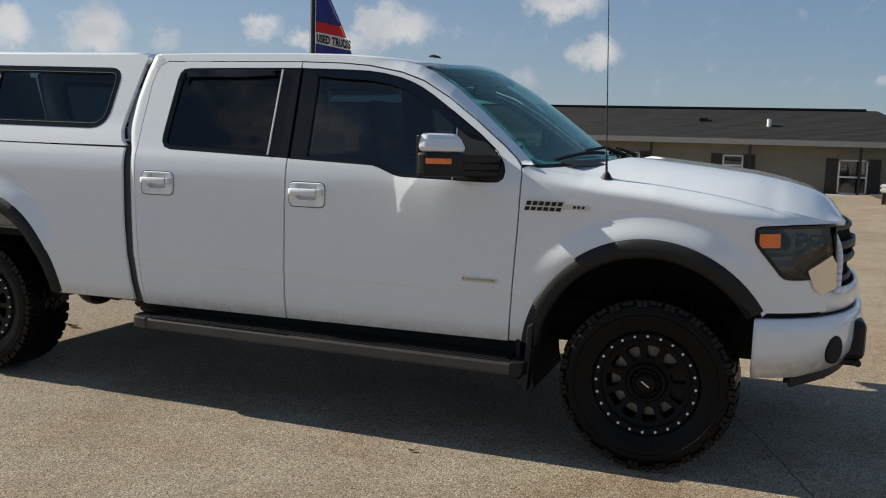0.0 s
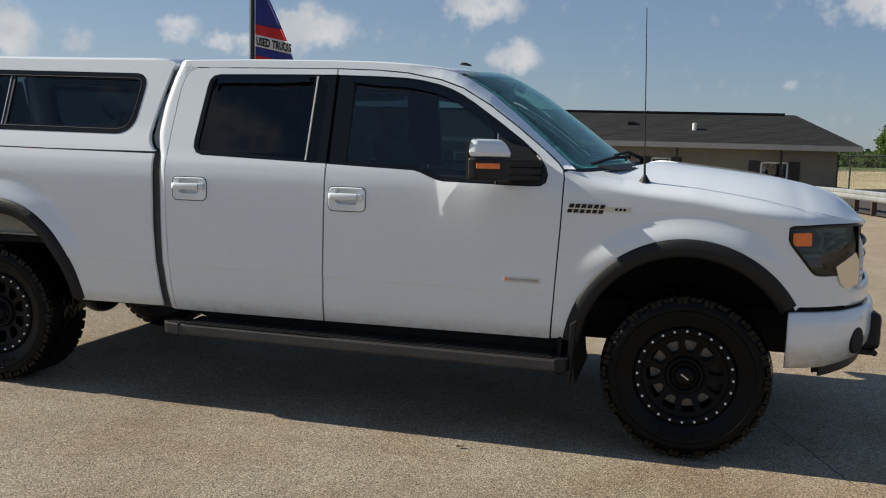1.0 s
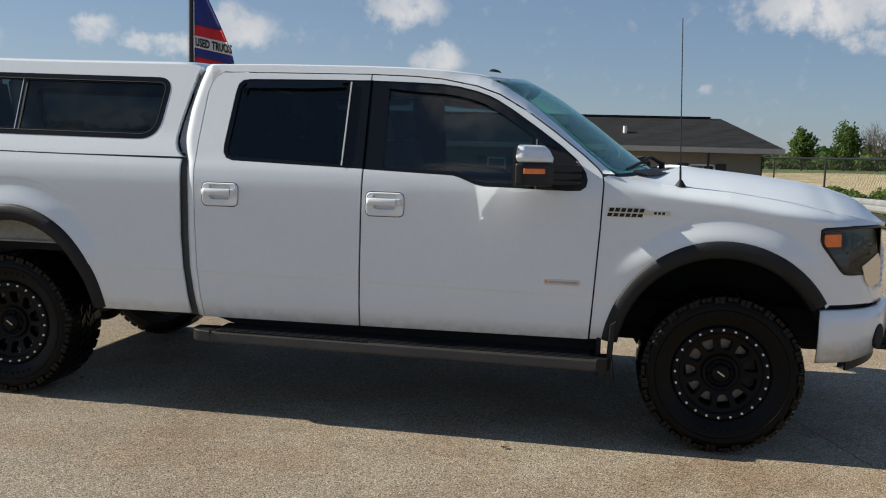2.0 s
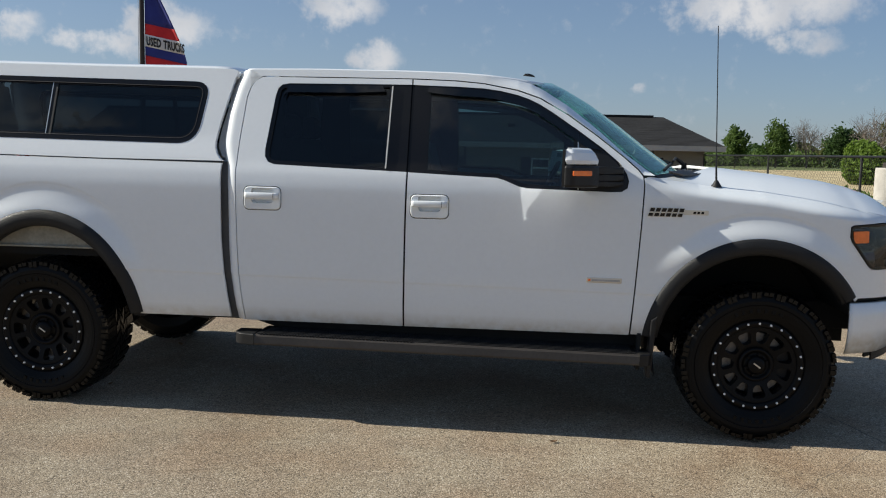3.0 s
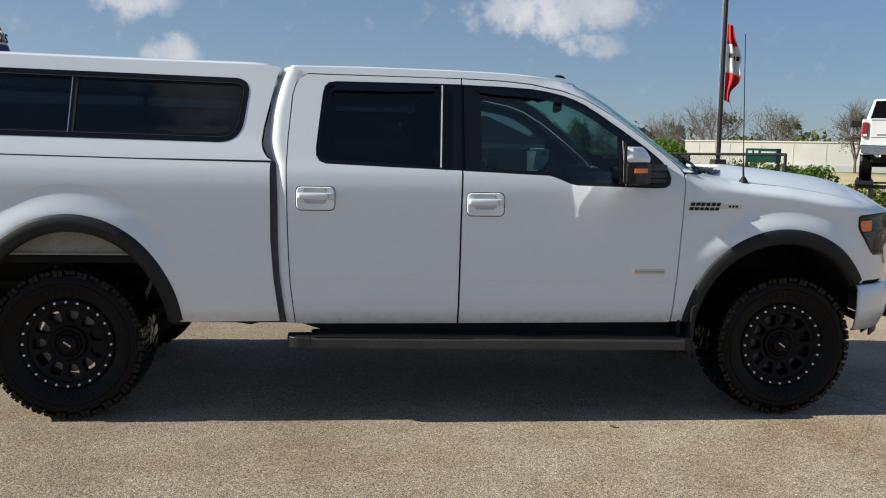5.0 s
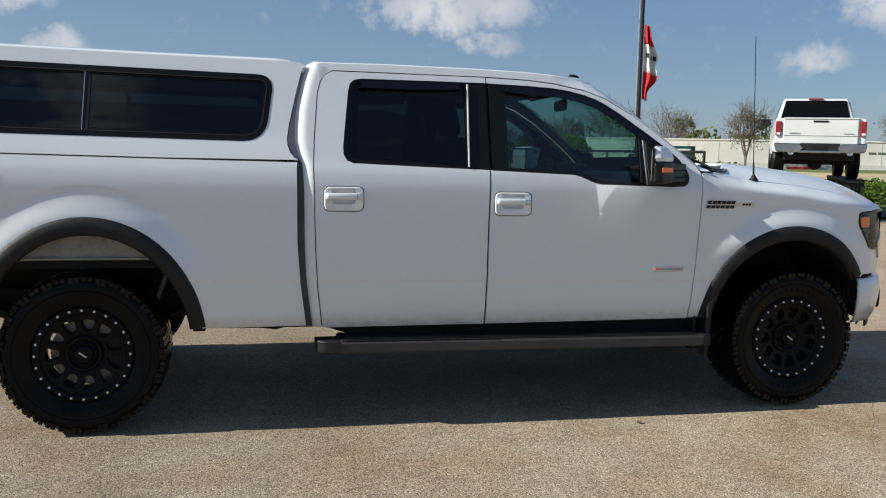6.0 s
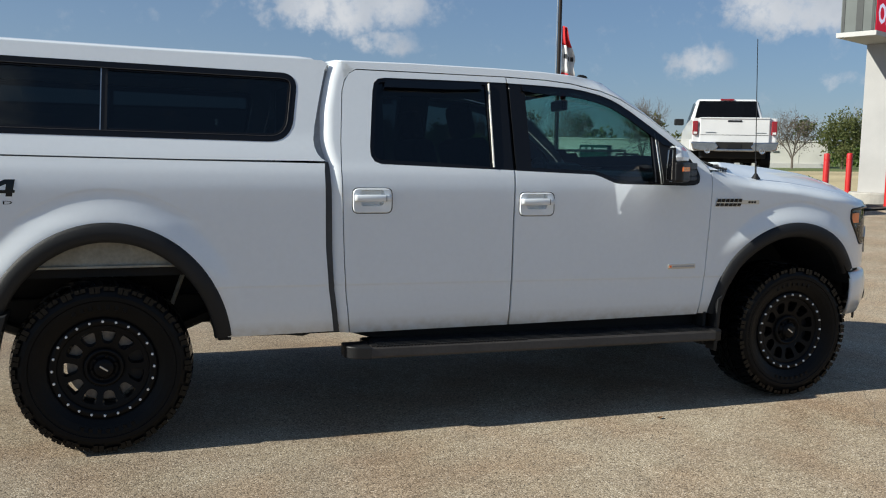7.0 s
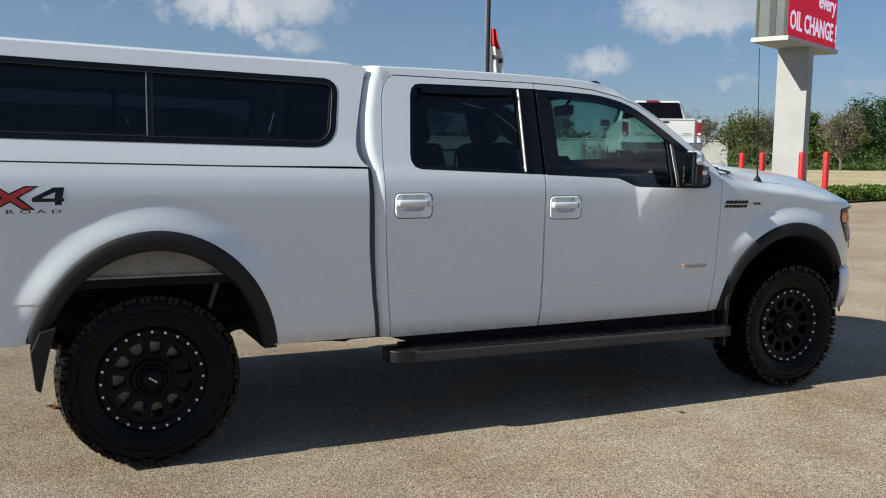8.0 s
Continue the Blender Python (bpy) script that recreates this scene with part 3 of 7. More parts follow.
tagged(ground_sheet("ground", steps, steps, PAVING), "tan exposed-aggregate concrete lot", "ground", kind="structure")


# ---- the pickup truck ----
truck = thing("pickup_truck", "white lifted crew-cab pickup truck with black wheels parked on concrete", "pickup truck")


def wheel(place, inner):
    """An all-terrain tyre on a black ten-window alloy with a bolted bead ring. inner: +1 when the axle lies towards +y."""
    w = new("wheel")
    w.parent, w.location = truck, place
    if inner < 0:
        w.rotation_euler = (0, 0, math.pi)
    tagged(w, "black alloy wheel with a chunky all-terrain tyre")
    R = 0.412
    side = [(0.045, 0.222), (0.012, 0.230), (-0.004, 0.250), (-0.020, 0.280), (-0.029, 0.308), (-0.031, 0.325), (-0.029, 0.3265), (-0.0325, 0.330), (-0.033, 0.348), (-0.025, 0.370), (-0.008, 0.388), (0.016, 0.3985), (0.05, 0.403)]
    ring = side + [(0.13, 0.4060), (0.25, 0.4045), (0.264, 0.397), (0.284, 0.372), (0.292, 0.32), (0.275, 0.256), (0.235, 0.222)]
    tyre = part("tyre", turned(ring, 96), RUBBER, w, "black rubber tyre with blocky tread")
    count = 38
    step = 2 * math.pi / count

    def blocks(offset, y0, y1, r0, r1, wide, lean, every=1, first=0, drop=0.0):
        """A row of tread blocks that share one mesh; their ends keep to the tyre's round."""
        bm = bmesh.new()
        vs = []
        for y, turn in ((y0, -lean), (y1, lean)):
            for da in (-wide / 2, wide / 2):
                for r in (r0, r1 if y == y1 else r1 - drop):
                    t = turn + da * (0.90 if r != r0 else 1)
                    vs.append(bm.verts.new((r * math.cos(t), y, r * math.sin(t))))
        for f in ((0, 1, 3, 2), (4, 6, 7, 5), (0, 4, 5, 1), (2, 3, 7, 6), (1, 5, 7, 3), (0, 2, 6, 4)):
            bm.faces.new([vs[i] for i in f])
        bmesh.ops.recalc_face_normals(bm, faces=bm.faces)
        me = bpy.data.meshes.new("tread_block")
        bm.to_mesh(me)
        bm.free()
        me.materials.append(TREAD)
        for k in range(first, count, every):
            b = new("tread_block", me)
            b.parent = w
            b.matrix_basis = Matrix.Rotation(-(k + offset) * step, 4, "Y")

    # the shoulder: long and short lugs in turn, cut across by a narrow slit
    for k, (reach, foot) in enumerate(((-0.012, 0.362), (-0.004, 0.374))):
        for cut in (-0.205, 0.205):
            blocks(cut, reach, 0.060, 0.380, R, step * 0.385, 0.025, 2, k, 0.016)
            blocks(cut, -0.0345, reach + 0.004, foot + 0.002, 0.395, step * 0.36, 0.0, 2, k)
    blocks(0.5, 0.198, 0.270, 0.388, R, step * 0.74, 0.02)
    blocks(0.30, 0.070, 0.112, 0.392, R, step * 0.76, 0.05)
    blocks(0.75, 0.118, 0.146, 0.392, R + 0.001, step * 0.70, -0.05)
    blocks(0.15, 0.152, 0.19, 0.392, R, step * 0.76, 0.05)
    # raised plain bars where the side wall carries its lettering
    for a0 in (70, 250):
        for k in range(7):
            a = radians(a0 + k * 7.5)
            bar = boxed((-0.009, -0.0290, -0.011), (0.009, -0.022, 0.011), 0.002, Matrix.Rotation(-a + math.pi / 2, 4, "Y") @ Matrix.Translation((0, 0, 0.296)))
            part("side_wall_bar", bar, RUBBER, tyre)
    barrel = turned([(0.225, 0.236), (0.215, 0.222), (0.06, 0.205), (0.03, 0.214), (0.012, 0.226), (0.004, 0.232), (-0.004, 0.252), (0.0, 0.258), (0.012, 0.258), (0.02, 0.245)], 96)
    bmesh.ops.scale(barrel, vec=(0.935, 1, 0.935), verts=barrel.verts)
    part("rim", barrel, RIM, w, "satin black alloy rim", smooth=True)
    part("bead_ring", turned([(0.012, 0.201), (0.0, 0.205), (-0.007, 0.212), (-0.008, 0.234), (-0.003, 0.240), (0.006, 0.242)], 96), RIM, w, "black bead ring studded with bolts", smooth=True)
    head = bmesh.new()
    bmesh.ops.create_cone(head, cap_ends=True, segments=10, radius1=0.0066, radius2=0.0056, depth=0.008, matrix=pose(0, -0.0105, 0, 90))
    first = part("bolt", head, BOLT, w, "bare steel bolt head")
    first.matrix_basis = pose(0.2255, 0, 0)
    for k in range(1, 24):
        b = new("bolt", first.data)
        b.parent = w
        b.matrix_basis = pose(0.2255 * math.cos(k * math.pi / 12), 0, 0.2255 * math.sin(k * math.pi / 12))
        tagged(b, "bare steel bolt head")
    # the centre: a dished disc with eleven rounded windows
    dish = lambda r: 0.034 - 0.028 * max(0.0, min(1.0, (r - 0.08) / 0.13)) ** 0.8
    N = 11
    outer = [(0.219 * math.cos(2 * math.pi * k / 88), 0.219 * math.sin(2 * math.pi * k / 88)) for k in range(88)]
    windows = []
    for k in range(N):
        a = 2 * math.pi * (k + 0.5) / N
        c, n = math.cos(a), math.sin(a)
        shape = rounded([(0.122, -0.021), (0.194, -0.041), (0.194, 0.041), (0.122, 0.021)], [0.020, 0.028, 0.028, 0.020], 5)
        windows.append([(u * c - v * n, u * n + v * c) for u, v in shape])
    vs, faces, loops = plate(outer, windows, 0.016)
    disc_bm = bmesh.new()
    topv = [disc_bm.verts.new((x, dish(math.hypot(x, z)), z)) for x, z in vs]
    for f in faces:
        disc_bm.faces.new([topv[i] for i in f])
    for loop in loops[1:]:
        mid = np.mean([vs[i] for i in loop], 0)
        low = []
        for i in loop:
            x, z = vs[i] + (mid - vs[i]) * 0.10
            low.append(disc_bm.verts.new((x, dish(math.hypot(*vs[i])) + 0.05, z)))
        for i in range(len(loop)):
            j = (i + 1) % len(loop)
            disc_bm.faces.new((topv[loop[i]], topv[loop[j]], low[j], low[i]))
    bmesh.ops.recalc_face_normals(disc_bm, faces=disc_bm.faces)
    bmesh.ops.scale(disc_bm, vec=(0.935, 1, 0.935), verts=disc_bm.verts)
    part("spoke_disc", disc_bm, RIM, w, "black dished wheel centre with eleven windows")
    part("hub", turned([(0.07, 0.094), (0.022, 0.092), (0.012, 0.086), (0.012, 0.074), (0.026, 0.070), (0.028, 0.050), (0.006, 0.047), (-0.004, 0.041), (-0.007, 0.025), (-0.008, 0.0)], 48), RIM, w, "black hub with a domed cap", smooth=True)
    for k in range(6):
        a = k * math.pi / 3 + 0.3
        part("lug_nut", rodded((0.055 * math.cos(a), 0.03, 0.055 * math.sin(a)), (0.055 * math.cos(a), 0.012, 0.055 * math.sin(a)), 0.0085, 0.007, 6), RIM, w)
    part("cap_bar", boxed((-0.022, -0.0095, -0.004), (0.022, -0.0075, 0.004), 0.001, Matrix.Rotation(radians(35), 4, "Y")), STEEL, w, "plain pale bar on the hub cap")
    if place[0] > -1:
        part("splash_shield", turned([(0.112, 0.05), (0.112, 0.192), (0.118, 0.196), (0.118, 0.05)], 48), SEAM, w, "black splash shield")
    disc = turned([(0.075, 0.06), (0.075, 0.165), (0.105, 0.165), (0.105, 0.06)], 48)
    part("brake_disc", disc, ROTOR, w, "grey steel brake disc")
    cal = bmesh.new()
    cube(cal, (0.07, 0.06, -0.09), (0.185, 0.14, 0.09), 0.012)
    part("caliper", cal, TRIM, w)
    return w


HUB = 0.418
wheel((0, 0, HUB), 1)
wheel((-3.970, 0, HUB + 0.019), 1)
wheel((0, 2.0, HUB), -1)
wheel((-3.970, 2.0, HUB + 0.019), -1)

# --- doors, fenders and bed, on both flanks ---
CUT = [(-1.876, 1.891), (-1.644, 1.884), (-1.49, 1.871), (-1.306, 1.837), (-1.183, 1.795), (-1.031, 1.709), (-0.88, 1.603), (-0.731, 1.489), (-0.66, 1.428), (-0.634, 1.395), (-0.628, 1.352), (-0.636, 1.13), (-0.656, 0.767), (-0.670, 0.548)]
REAR_EDGE = [(-2.778, 0.542), (-2.804, 0.756), (-2.814, 0.913), (-2.820, 1.069), (-2.828, 1.376), (-2.822, 1.53), (-2.801, 1.778), (-2.785, 1.835), (-2.762, 1.872), (-2.725, 1.894)]
REAR_GLASS = [(-1.884, 1.862), (-2.2, 1.862), (-2.57, 1.860), (-2.61, 1.853), (-2.632, 1.832), (-2.643, 1.79), (-2.660, 1.641), (-2.676, 1.495), (-2.674, 1.455), (-2.655, 1.425), (-2.62, 1.412), (-2.3, 1.401), (-1.886, 1.388)]
FRONT_GLASS = [(-1.868, 1.386), (-1.40, 1.369), (-1.36, 1.358), (-1.28, 1.326), (-1.24, 1.318), (-0.80, 1.310), (-0.74, 1.313), (-0.712, 1.332), (-0.705, 1.368), (-0.715, 1.404), (-0.751, 1.460), (-0.841, 1.536), (-0.97, 1.628), (-1.114, 1.725), (-1.183, 1.766), (-1.24, 1.793), (-1.305, 1.815), (-1.40, 1.836), (-1.489, 1.848), (-1.64, 1.855), (-1.868, 1.861)]


def shifted(points, dx=0.0, dz=0.0):
    return [(x + dx, z + dz) for x, z in points]


def shrunk(outline, by):
    """The outline drawn in by a distance."""
    o = np.array(outline)
    area = np.sum(o[:, 0] * np.roll(o[:, 1], -1) - np.roll(o[:, 0], -1) * o[:, 1])
    d1 = o - np.roll(o, 1, 0)
    d2 = np.roll(o, -1, 0) - o
    d1 /= np.linalg.norm(d1, axis=1)[:, None] + 1e-9
    d2 /= np.linalg.norm(d2, axis=1)[:, None] + 1e-9
    t = d1 + d2
    t /= np.linalg.norm(t, axis=1)[:, None] + 1e-9
    n = np.stack([-t[:, 1], t[:, 0]], 1) * (1 if area > 0 else -1)
    return [tuple(p) for p in o + n * by]


def handle_meshes(x0, z0):
    """A pull handle with its bezel: outline at x0 to x0 + 0.208, z0 to z0 + 0.128."""
    y = float(flank(x0 + 0.1, z0 + 0.06))
    bezel = bmesh.new()
    outer = rounded([(x0, z0), (x0 + 0.208, z0), (x0 + 0.208, z0 + 0.128), (x0, z0 + 0.128)], 0.034, 6)
    inner = rounded([(x0 + 0.040, z0 + 0.036), (x0 + 0.166, z0 + 0.036), (x0 + 0.166, z0 + 0.118), (x0 + 0.040, z0 + 0.118)], [0.026, 0.026, 0.012, 0.012], 6)
    slope = lambda z: (float(flank(x0 + 0.1, z)) - y)
    a = [bezel.verts.new((p, y + slope(q) + 0.001, q)) for p, q in outer]
    b = [bezel.verts.new((p, y + slope(q) - 0.007, q)) for p, q in shrunk(outer, 0.006)]
    c = [bezel.verts.new((p, y + slope(q) - 0.006, q)) for p, q in inner]
    d = [bezel.verts.new((p, y + slope(q) + 0.028, q)) for p, q in shrunk(inner, 0.004)]
    n = len(a)
    for one, two in ((a, b), (b, c), (c, d)):
        for i in range(n):
            j = (i + 1) % n
            bezel.faces.new((one[i], one[j], two[j], two[i]))
    bezel.faces.new(d)
    bmesh.ops.recalc_face_normals(bezel, faces=bezel.faces)
    grip = bmesh.new()
    rows = []
    for k in range(13):
        x = x0 + 0.009 + 0.189 * k / 12
        bow = 0.005 * math.sin(math.pi * k / 12)
        ring = []
        for j in range(10):
            t = 2 * math.pi * j / 10
            ring.append((x, y + slope(z0 + 0.076) - 0.016 - bow + 0.011 * math.copysign(abs(math.cos(t)) ** 0.5, math.cos(t)), z0 + 0.078 + (0.0175 - 0.002 * abs(k / 6 - 1) ** 3) * math.copysign(abs(math.sin(t)) ** 0.5, math.sin(t))))
        rows.append(ring + ring[:1])
    grip = grid_surface(rows)
    bmesh.ops.remove_doubles(grip, verts=grip.verts, dist=1e-5)
    bmesh.ops.holes_fill(grip, edges=grip.edges)
    bmesh.ops.recalc_face_normals(grip, faces=grip.faces)
    key = boxed((x0 + 0.1705, y + slope(z0 + 0.076) - 0.0305, z0 + 0.0625), (x0 + 0.1725, y, z0 + 0.0935))
    return bezel, grip, key


def recess(x0, z0):
    return rounded([(x0 + 0.028, z0 + 0.024), (x0 + 0.178, z0 + 0.024), (x0 + 0.178, z0 + 0.122), (x0 + 0.028, z0 + 0.122)], 0.012)


def door_set(side):
    flip = mirrored if side < 0 else (lambda bm: bm)
    rear = skin("rear_door", REAR_EDGE + [(-1.884, 1.892)] + REAR_GLASS + [(-1.892, 1.1), (-1.895, 0.543)], PAINT, truck, holes=[recess(-2.779, 1.163)], side=side, label="white rear door with privacy glass", step=0.015)
    front = skin("front_door", CUT + [(-1.884, 0.543), (-1.881, 1.1), (-1.876, 1.388)] + FRONT_GLASS + [(-1.876, 1.863)], PAINT, truck, holes=[recess(-1.858, 1.143)], side=side, label="white front door with a towing mirror", step=0.015)
    for door, glass, tint in ((rear, REAR_GLASS, DARK), (front, FRONT_GLASS, SMOKE)):
        edge = shrunk(glass, 0.022)
        if door is rear:
            edge = [(min(x, -2.005), z) for x, z in edge]
        else:
            edge = [(max(x, -1.775), z) for x, z in edge]
            cutoff = -1.000
            edge = [(min(x, cutoff + (z - 1.33) * 0.02), z) for x, z in edge]
        skin("window_trim", shrunk(glass, 0.001), GLOSS, door, holes=[edge], lift=-0.004, deep=0.03, side=side, label="gloss black window surround")
        skin("window_pane", shrunk(edge, -0.006), tint, door, lift=-0.018, deep=0.004, side=side, label="tinted window glass")
    skin("chrome_strip", [(-2.0035, 1.404), (-1.997, 1.404), (-1.985, 1.852), (-1.9915, 1.852)], BRIGHT, rear, lift=0.007, deep=0.012, side=side)
    skin("front_quarter_strip", [(-0.972, 1.318), (-0.965, 1.318), (-0.971, 1.610), (-0.978, 1.610)], STEEL, front, lift=0.001, deep=0.006, side=side)
    # smoked wind deflectors over both panes
    for door, glass, reach in ((rear, REAR_GLASS, lambda x, z: z > 1.78 and -2.60 < x < -2.02), (front, FRONT_GLASS, lambda x, z: z > 1.52 and x > -1.80)):
        top, under = ([p for p in dense(shrunk(glass, d), 0.04) if reach(*p)] for d in (0.012, 0.050))
        top.sort(), under.sort()
        skin("wind_deflector", top + under[::-1], VISOR, door, lift=0.014, deep=0.020, side=side, label="smoked acrylic wind deflector", step=0.04)
    for door, x0, z0 in ((rear, -2.779, 1.163), (front, -1.858, 1.143)):
        bezel, grip, key = handle_meshes(x0, z0)
        ring = rounded([(x0 - 0.002, z0 - 0.002), (x0 + 0.210, z0 - 0.002), (x0 + 0.210, z0 + 0.130), (x0 - 0.002, z0 + 0.130)], 0.035, 6)
        # thin black ring paints the shadow line round the bezel
        skin("handle_gasket", ring, SEAM, door, holes=[shrunk(ring, 0.004)], lift=0.0012, deep=0.002, side=side, step=0.04)
        part("handle_bezel", flip(bezel), PAINT, door, "white recessed handle bezel")
        part("handle_grip", flip(grip), PAINT, door, "white pull handle", smooth=True)
        part("grip_joint", flip(key), SEAM, door)
    # inner door faces keep the cab dark
    for door, x0, x1 in ((rear, -2.78, -1.91), (front, -1.86, -0.70)):
        part("door_card", flip(boxed((x0, 0.07, 0.58), (x1, 0.10, 1.33 if door is front else 1.38), 0.01)), DASH, door)
    # nameplate
    plate_bar = boxed((-0.907, -0.0185, 0.829), (-0.722, 0.002, 0.857), 0.004)
    part("nameplate", flip(plate_bar), SATIN, front, "silver nameplate")
    for a, b, mat in ((-0.899, -0.886, AMBER), (-0.880, -0.732, SHADE_AND_MARK_GREY)):
        part("nameplate_bar", flip(boxed((a, -0.0205, 0.8375), (b, -0.0178, 0.8485))), mat, front)


door_set(1)
door_set(-1)

FENDER_TOP = [(-0.60, 1.395), (-0.40, 1.368), (-0.234, 1.347), (0.0, 1.325), (0.2, 1.295), (0.4, 1.264), (0.55, 1.238), (0.66, 1.215), (0.735, 1.198)]
LAMP = [(0.772, 1.180), (0.60, 1.178), (0.45, 1.168), (0.434, 1.160), (0.434, 1.11), (0.445, 1.085), (0.545, 0.962), (0.565, 0.945), (0.60, 0.940), (0.700, 0.942), (0.788, 0.945)]


def front_end(side):
    flip = mirrored if side < 0 else (lambda bm: bm)
    front_edge = [(-0.625, 1.385), (-0.620, 1.352), (-0.628, 1.13), (-0.648, 0.767), (-0.660, 0.552)]
    outline = FENDER_TOP + [(0.748, 1.186)] + shrunk(LAMP, -0.005)[1:-1] + [(0.70, 0.935), (0.735, 0.885), (0.755, 0.790), (0.50, 0.790)]
    outline += [p for p in arch(0, 0.985, 30, 172) if p[0] < 0.49] + [(-0.588, 0.552)] + front_edge[::-1]
    skin("fender", outline, PAINT, truck, shape=fender_shape, side=side, label="white front fender with a flared wheel arch", step=0.014)
    # headlamp: a dark bowl behind a clear lens, with an amber reflector
    tilt = lambda x, z: flank(x, z) + 0.022 * np.clip((np.asarray(z) - 0.96) / 0.21, 0, 1) ** 1.5
    lamp_part = skin("headlamp", shrunk(LAMP, 0.003), HEADLENS, truck, shape=tilt, lift=0.004, deep=0.004, side=side, label="smoked headlamp with an amber reflector", step=0.03)
    skin("lamp_bowl", shrunk(LAMP, 0.004), GLOSS, lamp_part, shape=lambda x, z: flank(x, z) + 0.055, deep=0.02, side=side, step=0.03)
    skin("lamp_rim", LAMP, GLOSS, lamp_part, holes=[shrunk(LAMP, 0.009)], lift=0.007, deep=0.06, side=side, step=0.03)
    skin("amber_reflector", rounded([(0.450, 1.078), (0.537, 1.080), (0.535, 1.142), (0.449, 1.139)], 0.006), AMBER, lamp_part, lift=0.002, deep=0.02, side=side, step=0.03)
    skin("reflector_panel", [(0.545, 1.070), (0.60, 1.050), (0.764, 1.055), (0.762, 1.165), (0.545, 1.160)], SMOKED, lamp_part, shape=lambda x, z: flank(x, z) + 0.030 + 0.016 * np.abs(np.sin(np.asarray(x) * 58)), deep=0.01, side=side, step=0.012)
    skin("reflector_panel", [(0.462, 1.066), (0.54, 1.068), (0.595, 1.046), (0.60, 0.965), (0.562, 0.962)], SMOKED, lamp_part, shape=lambda x, z: flank(x, z) + 0.040 + 0.010 * np.sin(np.asarray(z) * 75), deep=0.01, side=side, step=0.012)
    for x, z, r in ((0.618, 1.100, 0.045), (0.69, 1.095, 0.040)):
        y = float(flank(x, z)) + 0.026
        cup = turned([(0.03, 0.004), (0.026, r * 0.5), (0.012, r * 0.85), (0.0, r), (-0.003, r * 1.06)], 32, centre=(0, 0, 0))
        bmesh.ops.transform(cup, matrix=Matrix.Translation((x, y, z)) @ Matrix.Rotation(radians(35), 4, "Z"), verts=cup.verts)
        part("reflector_cup", flip(cup), SMOKED, lamp_part, smooth=True)
        bulb = bmesh.new()
        bmesh.ops.create_uvsphere(bulb, u_segments=16, v_segments=10, radius=r * 0.42, matrix=Matrix.Translation((x + 0.012, y + 0.012, z)))
        part("projector", flip(bulb), SMOKED, lamp_part, smooth=True)
    skin("silver_corner", rounded([(0.660, 0.980), (0.762, 1.045), (0.786, 1.0), (0.790, 0.890), (0.722, 0.872), (0.690, 0.900)], 0.006), SATIN, truck, lift=0.011, deep=0.04, side=side, step=0.02, label="silver trim under the headlamp")
    # badge of two plain plates
    bend = lambda x0, x1, z0, z1, lift, mat, own, name: skin(name, rounded([(x0, z0), (x1, z0), (x1, z1), (x0, z1)], 0.006), mat, own, lift=lift, deep=lift + 0.002, side=side, step=0.03)
    badge = bend(-0.420, -0.293, 1.203, 1.228, 0.004, SATIN, truck, "fender_badge")
    slab = lambda x, w, z0, z1: [(x + (z0 - 1.19) * 0.3, z0), (x + w + (z0 - 1.19) * 0.3, z0), (x + w + (z1 - 1.19) * 0.3, z1), (x + (z1 - 1.19) * 0.3, z1)]
    for x, wide in ((-0.602, 0.022), (-0.572, 0.022), (-0.542, 0.022), (-0.512, 0.022), (-0.482, 0.022), (-0.452, 0.022)):
        skin("badge_edge", shrunk(slab(x, wide, 1.192, 1.235), -0.003), SATIN, badge, lift=0.005, deep=0.004, side=side, step=0.03)
        for z0, z1 in ((1.192, 1.209), (1.216, 1.235)):
            skin("badge_bar", slab(x, wide, z0, z1), GLOSS, badge, lift=0.0075, deep=0.004, side=side, step=0.03)
    for k in range(3):
        x = -0.372 + k * 0.02
        skin("badge_bar", [(x, 1.209), (x + 0.014, 1.209), (x + 0.016, 1.221), (x + 0.002, 1.221)], GLOSS, badge, lift=0.006, deep=0.003, side=side, step=0.03)


for s in (1, -1):
    front_end(s)

